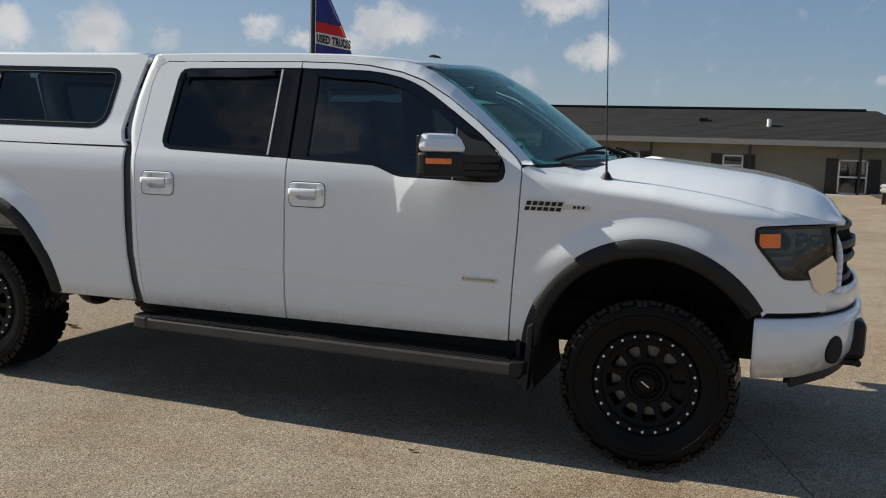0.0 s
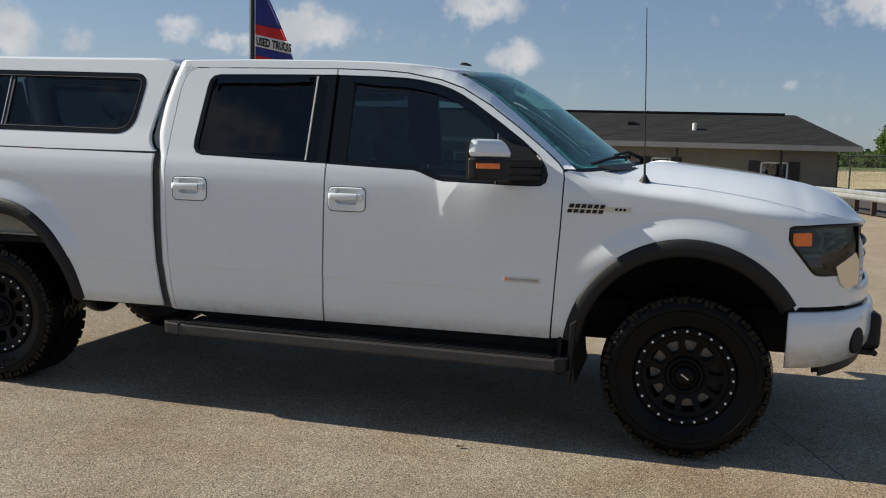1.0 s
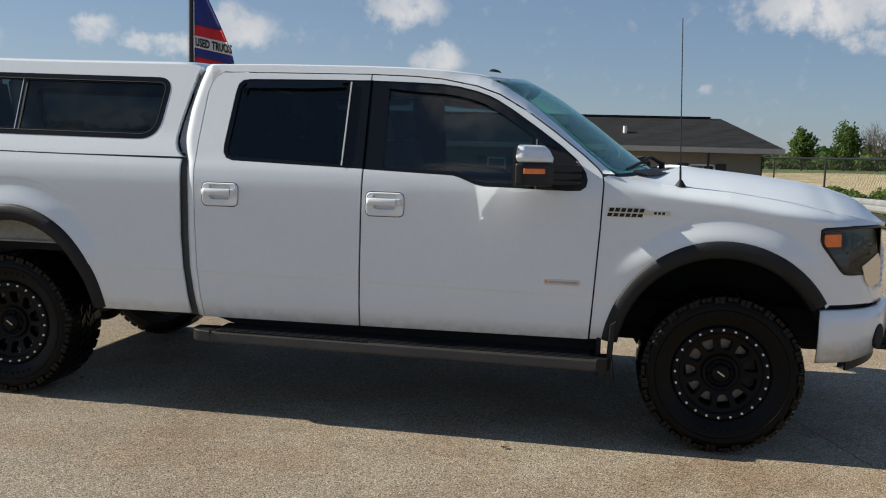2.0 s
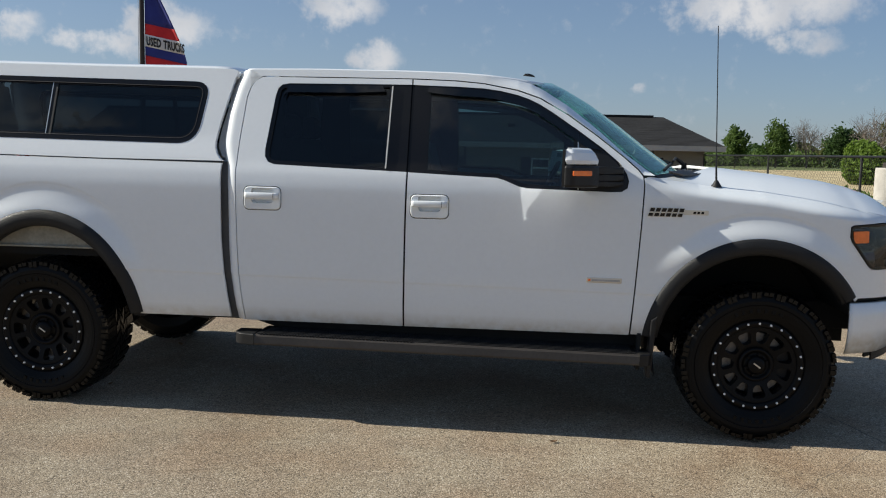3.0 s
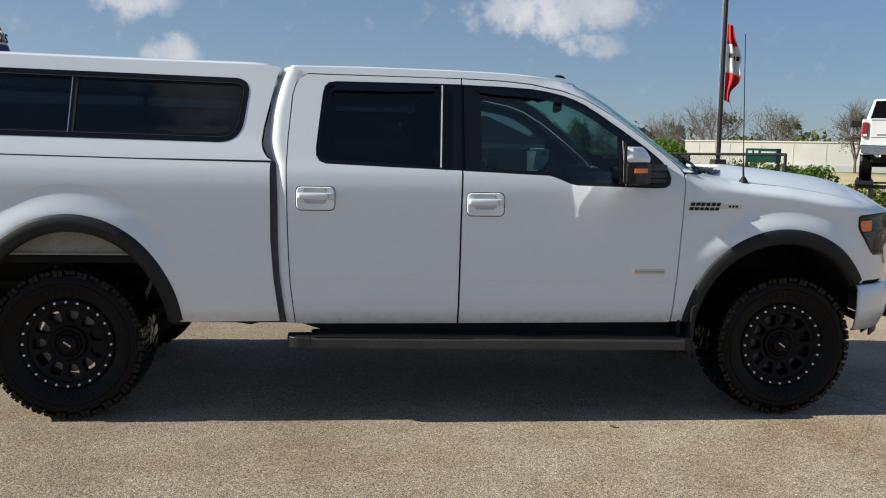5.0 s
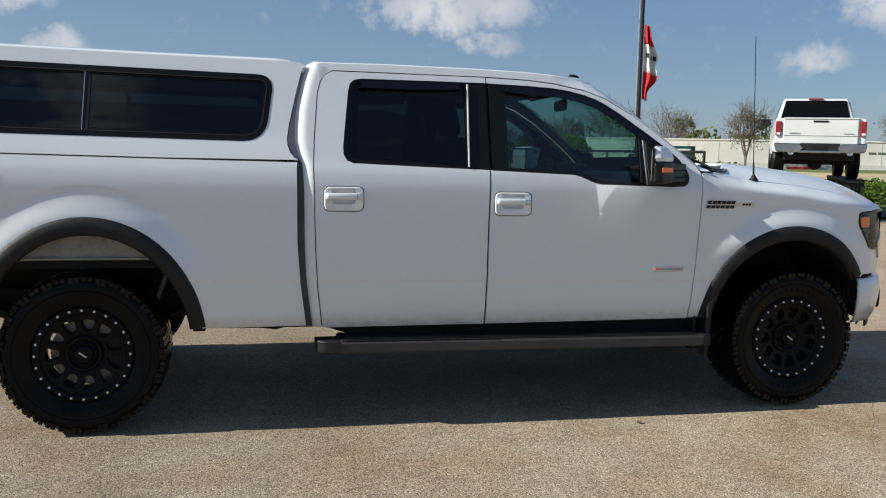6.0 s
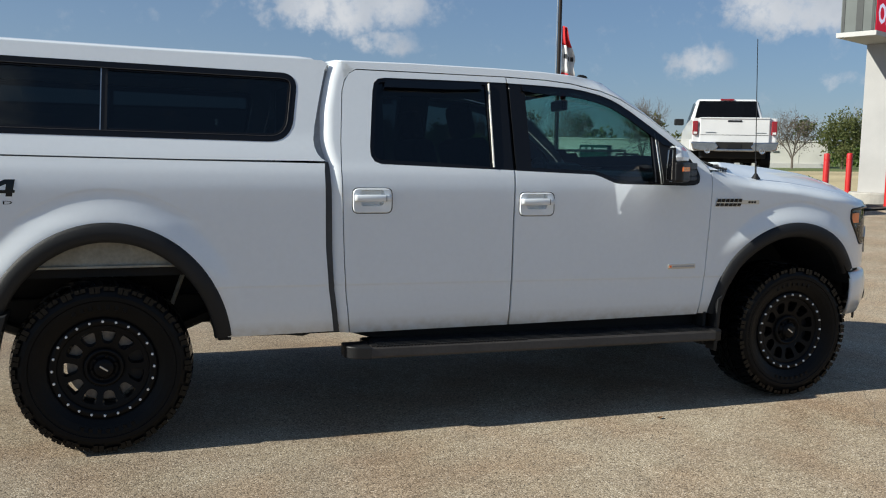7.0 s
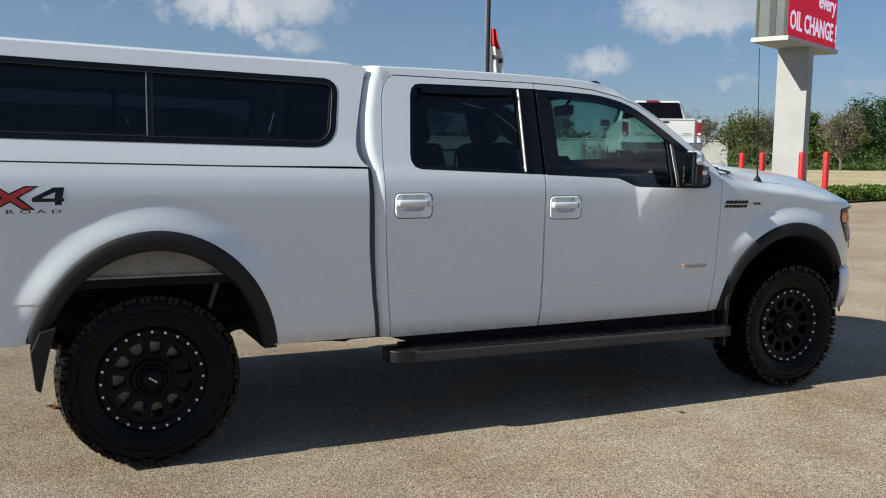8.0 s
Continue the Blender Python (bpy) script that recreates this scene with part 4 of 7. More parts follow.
BED_TOP = 1.412
bed_outline = [(-2.866, 0.556), (-2.898, 0.790), (-2.914, 1.0), (-2.916, 1.25), (-2.918, 1.374), (-2.915, BED_TOP), (-3.6, BED_TOP + 0.006), (-4.55, BED_TOP + 0.018), (-5.22, BED_TOP + 0.022), (-5.245, 1.0), (-5.235, 0.76), (-5.0, 0.70), (-4.82, 0.645), (-4.60, 0.638), (-4.515, 0.636)]
bed_outline += [p for p in arch(1, 0.985, 172, 8) if p[1] > 0.636 or p[0] > -3.9] + [(-3.395, 0.552)]
for s in (1, -1):
    bed = skin("bed_side", bed_outline, PAINT, truck, side=s, label="white cargo bed side with a flared wheel arch", step=0.018)
    # red and black four-wheel-drive marking as plain shapes, above small grey letters
    skin("red_cross_decal", [(-4.64, 1.232), (-4.60, 1.232), (-4.535, 1.268), (-4.485, 1.234), (-4.455, 1.234), (-4.515, 1.281), (-4.44, 1.324), (-4.475, 1.324), (-4.54, 1.292), (-4.58, 1.322), (-4.62, 1.322), (-4.56, 1.279)], DECAL, bed, lift=0.0008, deep=0.0008, side=s, step=0.03)
    skin("dark_figure_decal", [(-4.45, 1.262), (-4.36, 1.262), (-4.362, 1.248), (-4.335, 1.248), (-4.333, 1.264), (-4.325, 1.264), (-4.323, 1.276), (-4.33, 1.277), (-4.322, 1.324), (-4.365, 1.324), (-4.452, 1.278)], GLOSS, bed, holes=[[(-4.415, 1.277), (-4.362, 1.277), (-4.358, 1.304)]], lift=0.0008, deep=0.0008, side=s, step=0.03)
    cross = [(-4.655, 1.226), (-4.598, 1.226), (-4.535, 1.261), (-4.488, 1.228), (-4.438, 1.228), (-4.500, 1.281), (-4.422, 1.330), (-4.477, 1.330), (-4.540, 1.299), (-4.580, 1.328), (-4.640, 1.328), (-4.575, 1.279)]
    skin("dark_rim_decal", cross, GLOSS, bed, lift=0.0005, deep=0.0005, side=s, step=0.03)
    skin("dark_figure_decal", [(-4.80, 1.234), (-4.775, 1.234), (-4.77, 1.266), (-4.70, 1.270), (-4.70, 1.285), (-4.768, 1.283), (-4.765, 1.308), (-4.68, 1.310), (-4.68, 1.325), (-4.79, 1.324)], GLOSS, bed, lift=0.0008, deep=0.0008, side=s, step=0.03)
    place = pose(-4.765, 0, 1.213, 90)
    road = lettering("road_letters", "O F F    R O A D", 0.0155, TRIM, bed, place, 2.75, 0.0003, bend=(lambda p: Vector((p.x, float(flank(p.x, p.z)) - 0.0012, p.z))) if s > 0 else (lambda p: Vector((-9.117 - p.x, 2.0012 - float(flank(p.x, p.z)), p.z))))
    road["kind"] = "stuff"

# --- wheel arches: textured flares, liners, flaps ---
for k, (a0, a1) in enumerate(((32, 172.5), (8, 164))):
    rows = []
    for i in range(57):
        a = a0 + (a1 - a0) * i / 56
        row = []
        for scale, out in ((1.012, -0.002), (1.006, 0.006), (0.985, 0.014), (0.94, 0.018), (0.90, 0.014), (0.875, 0.004), (0.868, -0.01), (0.868, -0.05)):
            x, z = arch(k, scale, a, a, 1)[0]
            row.append((x, float(flank(*arch(k, 1.0, a, a, 1)[0])) - out, z))
        rows.append(row)
    both("arch_flare", grid_surface(rows), FLARE, truck, "grey textured plastic wheel-arch flare", smooth=True)
    rows = []
    for i in range(37):
        a = a0 - 8 + (a1 - a0 + 30) * i / 36
        x, z = arch(k, 0.90, a, a, 1)[0]
        rows.append([(x, 0.0 if k == 0 else 0.06, z), (x, 0.62, z)])
    if k == 0:
        both("arch_liner", grid_surface(rows), SEAM, truck)
        both("splash_panel", boxed((-0.625, 0.02, 0.36), (-0.605, 0.62, 0.80)), SEAM, truck)
        both("arch_back", boxed((-0.62, 0.60, 0.45), (0.62, 0.62, 1.15)), SEAM, truck)
    else:
        both("arch_back", boxed((-4.62, 0.55, 0.70), (-3.3, 0.57, 1.15)), SEAM, truck)
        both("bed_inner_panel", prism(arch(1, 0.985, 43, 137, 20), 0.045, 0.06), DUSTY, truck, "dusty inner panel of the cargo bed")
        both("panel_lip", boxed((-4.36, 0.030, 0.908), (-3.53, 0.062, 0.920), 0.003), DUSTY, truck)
both("mud_flap", prism([(-0.578, 0.335), (-0.552, 0.325), (-0.530, 0.66), (-0.560, 0.64)], -0.030, 0.05, 0.006), TRIM, truck, "black moulded mud flap")
both("mud_flap", prism([(-4.462, 0.45), (-4.440, 0.435), (-4.405, 0.60), (-4.37, 0.72), (-4.44, 0.70), (-4.478, 0.61)], -0.055, 0.11, 0.006), TRIM, truck, "black moulded mud flap")

# --- cab shell ---
RAIL_TOP = [(-2.80, 1.934), (-2.43, 1.938), (-1.925, 1.934), (-1.646, 1.927), (-1.491, 1.917), (-1.307, 1.898), (-1.235, 1.882), (-1.158, 1.845), (-1.032, 1.767), (-0.881, 1.650), (-0.731, 1.524), (-0.62, 1.436), (-0.572, 1.402)]
rail = RAIL_TOP + [(-0.628, 1.402)] + shifted(CUT[8::-1], 0.004, 0.006) + [(-2.722, 1.900), (-2.758, 1.879), (-2.79, 1.838)]


def toe_in(x, z):
    """How far the screen pillar's edge lies inboard of the flank: nothing at the roof, most at half height."""
    a, b = np.clip((np.asarray(x) + 1.50) / 0.42, 0, 1), np.clip((np.asarray(z) - 1.40) / 0.10, 0, 1)
    return 0.105 * a * a * (3 - 2 * a) * (0.25 + 0.75 * b)


def pillar_shape(x, z):
    cut = np.interp(x, [p[0] for p in CUT[:10]], [p[1] for p in CUT[:10]]) + 0.004
    top = np.interp(x, [p[0] for p in RAIL_TOP], [p[1] for p in RAIL_TOP])
    u = np.clip((z - cut) / np.maximum(top - cut, 0.02), 0, 1.1)
    return flank(x, z) + toe_in(x, z) * u ** 1.7


CORNER_Z = np.arange(0.548, 1.935, 0.012)
CORNER_X = np.interp(CORNER_Z, [0.40, 0.575, 0.81, 1.0, 1.26, 1.40, 1.46, 1.53, 1.683, 1.845, 1.925, 2.1], [-2.81, -2.842, -2.874, -2.882, -2.886, -2.892, -2.912, -2.925, -2.916, -2.880, -2.850, -2.80])
SOFT = np.exp(-0.5 * (np.arange(-6, 7) / 2.2) ** 2)
CORNER_X = np.convolve(np.pad(CORNER_X, 6, mode="reflect", reflect_type="odd"), SOFT / SOFT.sum(), "valid")
back_corner = shifted(REAR_EDGE, -0.006) + [(-2.79, 1.934)] + [(float(x), float(z)) for x, z in zip(CORNER_X, CORNER_Z)][::-1]


def back_shape(x, z):
    t = np.clip((np.interp(z, CORNER_Z, CORNER_X) + 0.062 - x) / 0.062, 0, 1)
    return flank(x, z) + 0.062 * (1 - np.sqrt(np.clip(1 - 0.92 * t * t, 0, 1)))


for s in (1, -1):
    skin("roof_rail", rail, PAINT, truck, shape=pillar_shape, side=s, label="white roof rail and windshield pillar", step=0.014)
    skin("cab_corner", back_corner, PAINT, truck, shape=back_shape, deep=0.02, side=s, label="white rounded rear corner of the cab", step=0.011)
    # added dark sheet puts the gap's shade between cab and bed
    skin("bed_gap_seal", [(-2.81, 0.545), (-2.845, 0.755), (-2.858, 1.068), (-2.87, 1.42), (-2.93, 1.42), (-2.925, 1.067), (-2.91, 0.754), (-2.88, 0.545)], GAP_SHADE, truck, shape=lambda x, z: plain_flank(x, z) + 0.030, deep=0.03, side=s, step=0.05)
    # dark sheets behind the gaps, coloured for the shade in there
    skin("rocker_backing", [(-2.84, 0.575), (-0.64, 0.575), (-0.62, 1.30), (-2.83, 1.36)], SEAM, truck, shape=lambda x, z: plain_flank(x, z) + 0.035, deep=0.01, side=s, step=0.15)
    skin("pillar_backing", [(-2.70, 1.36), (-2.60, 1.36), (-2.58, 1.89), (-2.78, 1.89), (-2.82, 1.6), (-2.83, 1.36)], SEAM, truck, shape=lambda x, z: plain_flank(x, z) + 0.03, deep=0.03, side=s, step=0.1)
    skin("door_pillar", [(-1.99, 1.36), (-1.78, 1.36), (-1.78, 1.90), (-1.98, 1.90)], GLOSS, truck, shape=lambda x, z: plain_flank(x, z) + 0.03, deep=0.03, side=s, step=0.1)


def roof_rows():
    rows = []
    front = list(zip(*RAIL_TOP))
    for i in range(41):
        t = i / 40
        row = []
        for j in range(33):
            v = -1 + 2 * j / 32
            ahead = 0.13 * (1 - abs(v) ** 2.2)
            back = -2.815 - 0.02 * (1 - v * v)
            x = back + (-1.235 + ahead - back) * t
            zr = np.interp(x - ahead * t ** 3, front[0], front[1])
            y0 = float(flank(x, zr) + toe_in(x, zr)) + 0.002
            y = y0 + (2 - 2 * y0) * (0.5 + 0.5 * math.sin(v * math.pi / 2) * 0.35 + 0.5 * v * 0.65)
            d = min(y, 2 - y) - y0
            row.append((x, y, zr + 0.010 * (1 - math.exp(-d / 0.02)) + 0.018 * (1 - ((y - 1) / (1 - y0)) ** 2)))
        rows.append(row)
    return rows


part("roof", grid_surface(roof_rows(), 0.02), PAINT, truck, "white cab roof", smooth=True)
part("roof_lining", boxed((-2.8, 0.22, 1.87), (-1.3, 1.78, 1.885)), CLOTH, truck)
part("roof_fin", prism([(-1.285, 1.945), (-1.215, 1.938), (-1.228, 1.950), (-1.25, 1.957), (-1.272, 1.957)], 0.45, 0.48, 0.005), TRIM, truck, "small black roof fin", smooth=True)
slant = lambda x0, x1, side: prism([(y if side > 0 else 2 - y, z) for y, z in ((0.09, 1.42), (0.245, 1.915), (0.46, 1.915), (0.36, 1.42))], x0, x1, 0.0, "yz")
back = boxed((-2.85, 0.06, 0.62), (-2.82, 1.94, 1.42))
cube(back, (-2.84, 0.32, 1.86), (-2.80, 1.68, 1.92))
for side in (1, -1):
    part("cab_back_pillar", slant(-2.845, -2.815, side), PAINT, truck)
part("cab_back", back, PAINT, truck)
part("rear_glass", boxed((-2.835, 0.32, 1.42), (-2.828, 1.68, 1.86)), DARK, truck, "dark rear window glass")

# windshield, following the pillars and bowed forward in its middle
edge = [p for p in RAIL_TOP if p[0] > -1.24]


def screen(inset=0.0, dz=0.0, lower=1.402):
    rows = []
    for i in range(17):
        t = i / 16
        z = 1.882 + (lower - 1.882) * t
        xe = np.interp(-z, [-p[1] for p in edge], [p[0] for p in edge])
        y0 = float(plain_flank(xe, z) + toe_in(xe, z)) + 0.012 + inset
        row = []
        for j in range(25):
            v = -1 + 2 * j / 24
            bow = (0.135 + 0.10 * t) * (1 - abs(v) ** 2.2)
            row.append((xe + bow - inset * 0.2, 1 + v * (1 - y0), z + 0.048 * (1 - t) * (1 - v * v) + 0.02 * t * (1 - v * v) + dz))
        rows.append(row)
    return rows


part("windshield", grid_surface(screen(), 0.005), CLEAR, truck, "raked clear windshield", smooth=True)
border = grid_surface(screen(0.0, -0.008))
inner_faces = [f for f in border.faces if 0.20 < f.calc_center_median().y < 1.80 and 1.475 < f.calc_center_median().z < 1.875]
bmesh.ops.delete(border, geom=inner_faces, context="FACES")
part("windshield_border", border, SEAM, truck)
rows = screen()
cowl = [[Vector(p) + Vector((0.006 + 0.078 * k * (1 - (p[1] - 1) ** 2), 0, 0.002 - 0.007 * k)) for p in rows[-1]] for k in range(5)]
part("cowl", grid_surface(cowl, 0.01), TRIM, truck, "black plastic cowl grille with slots")
for k in range(6):
    # curved louvres beside the wiper pivots, following the foot of the glass
    for y0, y1 in ((0.16, 0.62), (1.38, 1.84)):
        slat = bmesh.new()
        for i in range(8):
            ya, yb = y0 + (y1 - y0) * i / 8, y0 + (y1 - y0) * (i + 1) / 8
            p = lambda y: (-0.56 + 0.235 * (1 - abs(y - 1) ** 2.2) + (0.03 + 0.040 * k) * (1 - (y - 1) ** 2) * 1.1, y, 1.412 - 0.0028 * k + 0.018 * (1 - (y - 1) ** 2))
            rod(slat, p(ya), p(yb), 0.0065, 0.0065, 6)
        part("cowl_slat", slat, STEP, truck)
for a, b, pivot in (((-0.505, 0.17, 1.428), (-0.375, 0.78, 1.462), (-0.285, 0.90, 1.425)), ((-0.365, 0.92, 1.462), (-0.43, 1.52, 1.455), (-0.33, 1.62, 1.425))):
    a, b, pivot = Vector(a), Vector(b), Vector(pivot)
    wiper = bmesh.new()
    bow = lambda t: a.lerp(b, t) + Vector((0.012, 0, 0.014)) * math.sin(math.pi * t)
    for k in range(8):
        rod(wiper, bow(k / 8), bow((k + 1) / 8), 0.009, 0.009, 8)
    grip = bow(0.5) + Vector((0.012, 0, 0.016))
    far = bow(0.92) + Vector((0.02, 0, 0.03))
    rod(wiper, grip, far, 0.007, 0.009, 8)
    rod(wiper, far, pivot + Vector((0, 0, 0.03)), 0.009, 0.012, 8)
    rod(wiper, pivot - Vector((0, 0, 0.02)), pivot + Vector((0, 0, 0.04)), 0.02, 0.015, 12)
    part("wiper", wiper, SEAM, truck, "black windshield wiper")

# --- hood and nose ---
EDGE_X, EDGE_Z = [p[0] for p in FENDER_TOP] + [0.83, 0.94], [p[1] for p in FENDER_TOP] + [1.195, 1.19]


CREST_X, CREST_Z = [-0.26, -0.15, 0.17, 0.42, 0.565, 0.685, 0.748, 0.789, 0.812], [1.450, 1.447, 1.416, 1.386, 1.357, 1.322, 1.292, 1.255, 1.208]


def hood_rows():
    rows = []
    for i in range(57):
        t = i / 56
        row = []
        for j in range(61):
            v = math.sin((-1 + 2 * j / 60) * math.pi / 2 * 0.9) / math.sin(math.pi / 2 * 0.9)
            back = -0.572 + 0.48 * (1 - abs(v) ** 2.2)
            x = back + (0.812 - back) * t
            ez = np.interp(x, EDGE_X, EDGE_Z)
            y0 = float(plain_flank(min(x, 0.94), ez)) + float(shoulder(x)) + 0.006
            y = 1 + v * (1 - y0)
            d = (1 - abs(v)) * (1 - y0)
            crest = np.interp(x, CREST_X, CREST_Z) - ez
            k = min(1.0, d / 0.46)
            w = min(1.0, max(0.0, (x + 0.38) / 0.42))
            rise = crest * ((1 - w) * (1 - (1 - k) ** 1.25) + w * (1 - (1 - k) ** 1.7))
            row.append((x, y, ez - 0.002 + rise))
        rows.append(row)
    return rows


part("hood", grid_surface(hood_rows(), 0.02), PAINT, truck, "white domed hood", smooth=True)


def band(z0, z1, y0, out, bulge=0.0, n=41, m=7, tuck=0.0):
    """A strip round the nose between two heights."""
    rows = []
    for i in range(n):
        t = math.sin((i / (n - 1) - 0.5) * math.pi) * 0.5 + 0.5
        y = y0 + (2 - 2 * y0) * t
        row = []
        for j in range(m):
            w = j / (m - 1)
            push = out + bulge * math.sin(math.pi * w) - tuck * w * w
            v = 1 - y
            ahead = Vector((1.0, -v * 1.4, 0)).normalized() if abs(v) < 0.93 else Vector((0.3, -math.copysign(1, v), 0)).normalized()
            row.append(Vector((nose(y), y, z1 + (z0 - z1) * w)) + ahead * push)
        rows.append(row)
    return rows


part("grille_back", grid_surface(band(0.875, 1.175, 0.33, -0.105)), SEAM, truck, "black grille")
for z0, z1, out in ((1.135, 1.165, -0.075), (1.050, 1.090, -0.052), (0.985, 1.025, -0.052), (0.885, 0.92, -0.062)):
    part("grille_bar", grid_surface(band(z0, z1, 0.35, out, 0.012), 0.03), TRIM, truck, smooth=True)
mesh_bars = bmesh.new()
for k in range(16):
    y = 0.38 + k * (1.24 / 15)
    cube(mesh_bars, (nose(y) - 0.10, y - 0.008, 0.89), (nose(y) - 0.072, y + 0.008, 1.16))
part("grille_mesh", mesh_bars, TRIM, truck)
for y in (0.312, 1.688):
    edge_bar = bmesh.new()
    spine = [Vector((nose(y) - 0.006 - 0.115 * max(0.0, (z - 1.0) / 0.23) ** 2.2, y, z)) for z in np.linspace(0.862, 1.235, 13)]
    for a, b in zip(spine, spine[1:]):
        rod(edge_bar, a, b + (b - a) * 0.12, 0.017, 0.017, 16)
    part("grille_edge", edge_bar, PAINT, truck, "white pillar beside the grille", smooth=True)
oval = turned([(0.0, 0.085), (0.01, 0.08), (0.014, 0.0)], 40, "Y")
bmesh.ops.transform(oval, matrix=pose(nose(1.0) - 0.045, 1.0, 1.05, 0, 0, 90) @ Matrix.Diagonal((1, -1, 0.45, 1)), verts=oval.verts)
part("grille_emblem", oval, GLOSS, truck, "plain dark oval emblem", smooth=True)
part("nose_panel", grid_surface(band(0.775, 0.885, 0.235, -0.02, 0.012), 0.02), PAINT, truck, "white panel under the grille", smooth=True)

# bumper: its ends run back along the flank to the wheel arch
rows = []
for i in range(81):
    t = i / 80 * 2 - 1
    if abs(t) > 0.80:
        s = (abs(t) - 0.80) / 0.20
        x, y, n = 0.66 + (0.452 - 0.66) * s, 0, 0
        y = float(plain_flank(x, 0.72)) - 0.028 + 0.004 * s
        p, ahead = Vector((x, y, 0)), Vector((0.35 * (1 - s), -1, 0)).normalized()
        if t > 0:
            p.y, ahead.y = 2 - p.y, -ahead.y
    else:
        y0 = float(plain_flank(0.66, 0.72)) - 0.028
        w = math.sin(t / 0.80 * math.pi / 2)
        y = 1 + w * (1 - y0)
        p = Vector((nose(1 + w * (1 - float(plain_flank(0.66, 0.72)))), y, 0))
        q = abs(t) / 0.8
        p.x += 0.012 * (1 - q ** 3)
        ahead = Vector((1, 1.1 * w ** 3, 0)).normalized()
    row = []
    for z, out in ((0.766, -0.040), (0.764, -0.010), (0.755, 0.0), (0.70, 0.010), (0.64, 0.010), (0.58, 0.002), (0.53, -0.012), (0.497, -0.026), (0.490, -0.05)):
        lift = 0.05 * max(0, (1 - abs(t) / 0.75)) if z < 0.55 else 0
        row.append(p + ahead * out + Vector((0, 0, z + lift)))
    rows.append(row)
bumper = part("front_bumper", grid_surface(rows, 0.012), PAINT, truck, "white front bumper with round fog-lamp pockets", smooth=True)
lip = [[Vector((v.x - 0.02 * 1, v.y, v.z - dz)) for dz in (0.0, 0.03, 0.05)] for v in (r[-2] for r in rows[8:-8])]
part("bumper_lip", grid_surface(lip, 0.01), TRIM, bumper, "black lower lip")
part("bumper_gap", grid_surface([[Vector((r[0].x - 0.015, 1 + (r[0].y - 1) * 0.985, 0.765)), Vector((r[0].x - 0.015, 1 + (r[0].y - 1) * 0.985, 0.80))] for r in rows]), SEAM, bumper)
for s in (1, -1):
    flip = mirrored if s < 0 else (lambda bm: bm)
    k = min(range(41), key=lambda i: abs(rows[i][5].x - 0.80))
    out = (rows[k + 1][5] - rows[k - 1][5]).cross(Vector((0, 0, 1))).normalized()
    out = out if out.x > 0 else -out
    at = Matrix.Translation((rows[k][5].x + out.x * 0.008, rows[k][5].y + out.y * 0.008, 0.612)) @ Matrix.Rotation(math.atan2(out.y, out.x) + math.pi / 2, 4, "Z")
    fog = turned([(0.012, 0.066), (-0.003, 0.064), (-0.004, 0.058), (-0.003, 0.0)], 40)
    bmesh.ops.transform(fog, matrix=at, verts=fog.verts)
    part("fog_lamp", flip(fog), SEAM, bumper, "round black fog-lamp pocket", smooth=True)
    hook = bmesh.new()
    cube(hook, (0.75, 0.46, 0.50), (0.935, 0.51, 0.53), 0.008)
    rod(hook, (0.925, 0.45, 0.515), (0.925, 0.53, 0.515), 0.016)
    part("tow_hook", flip(hook), TRIM, bumper, "black tow hook")
    over = boxed((0.84, 0.44, 0.53), (0.952, 0.62, 0.72), 0.03)
    part("bumper_guard", flip(over), TRIM, bumper, "black rubber-faced bumper guard")
part("lower_intake", boxed((0.86, 0.62, 0.52), (0.972, 1.38, 0.68), 0.02), TRIM, bumper, "black lower intake")
part("air_dam", grid_surface([[Vector((0.60, 0.16, 0.50)), Vector((0.60, 0.18, 0.45))], [Vector((0.80, 0.36, 0.49)), Vector((0.78, 0.38, 0.445))], [Vector((0.90, 1.0, 0.50)), Vector((0.88, 1.0, 0.45))], [Vector((0.80, 1.64, 0.49)), Vector((0.78, 1.62, 0.445))], [Vector((0.60, 1.84, 0.50)), Vector((0.60, 1.82, 0.45))]], 0.01), TRIM, truck, "black air dam")

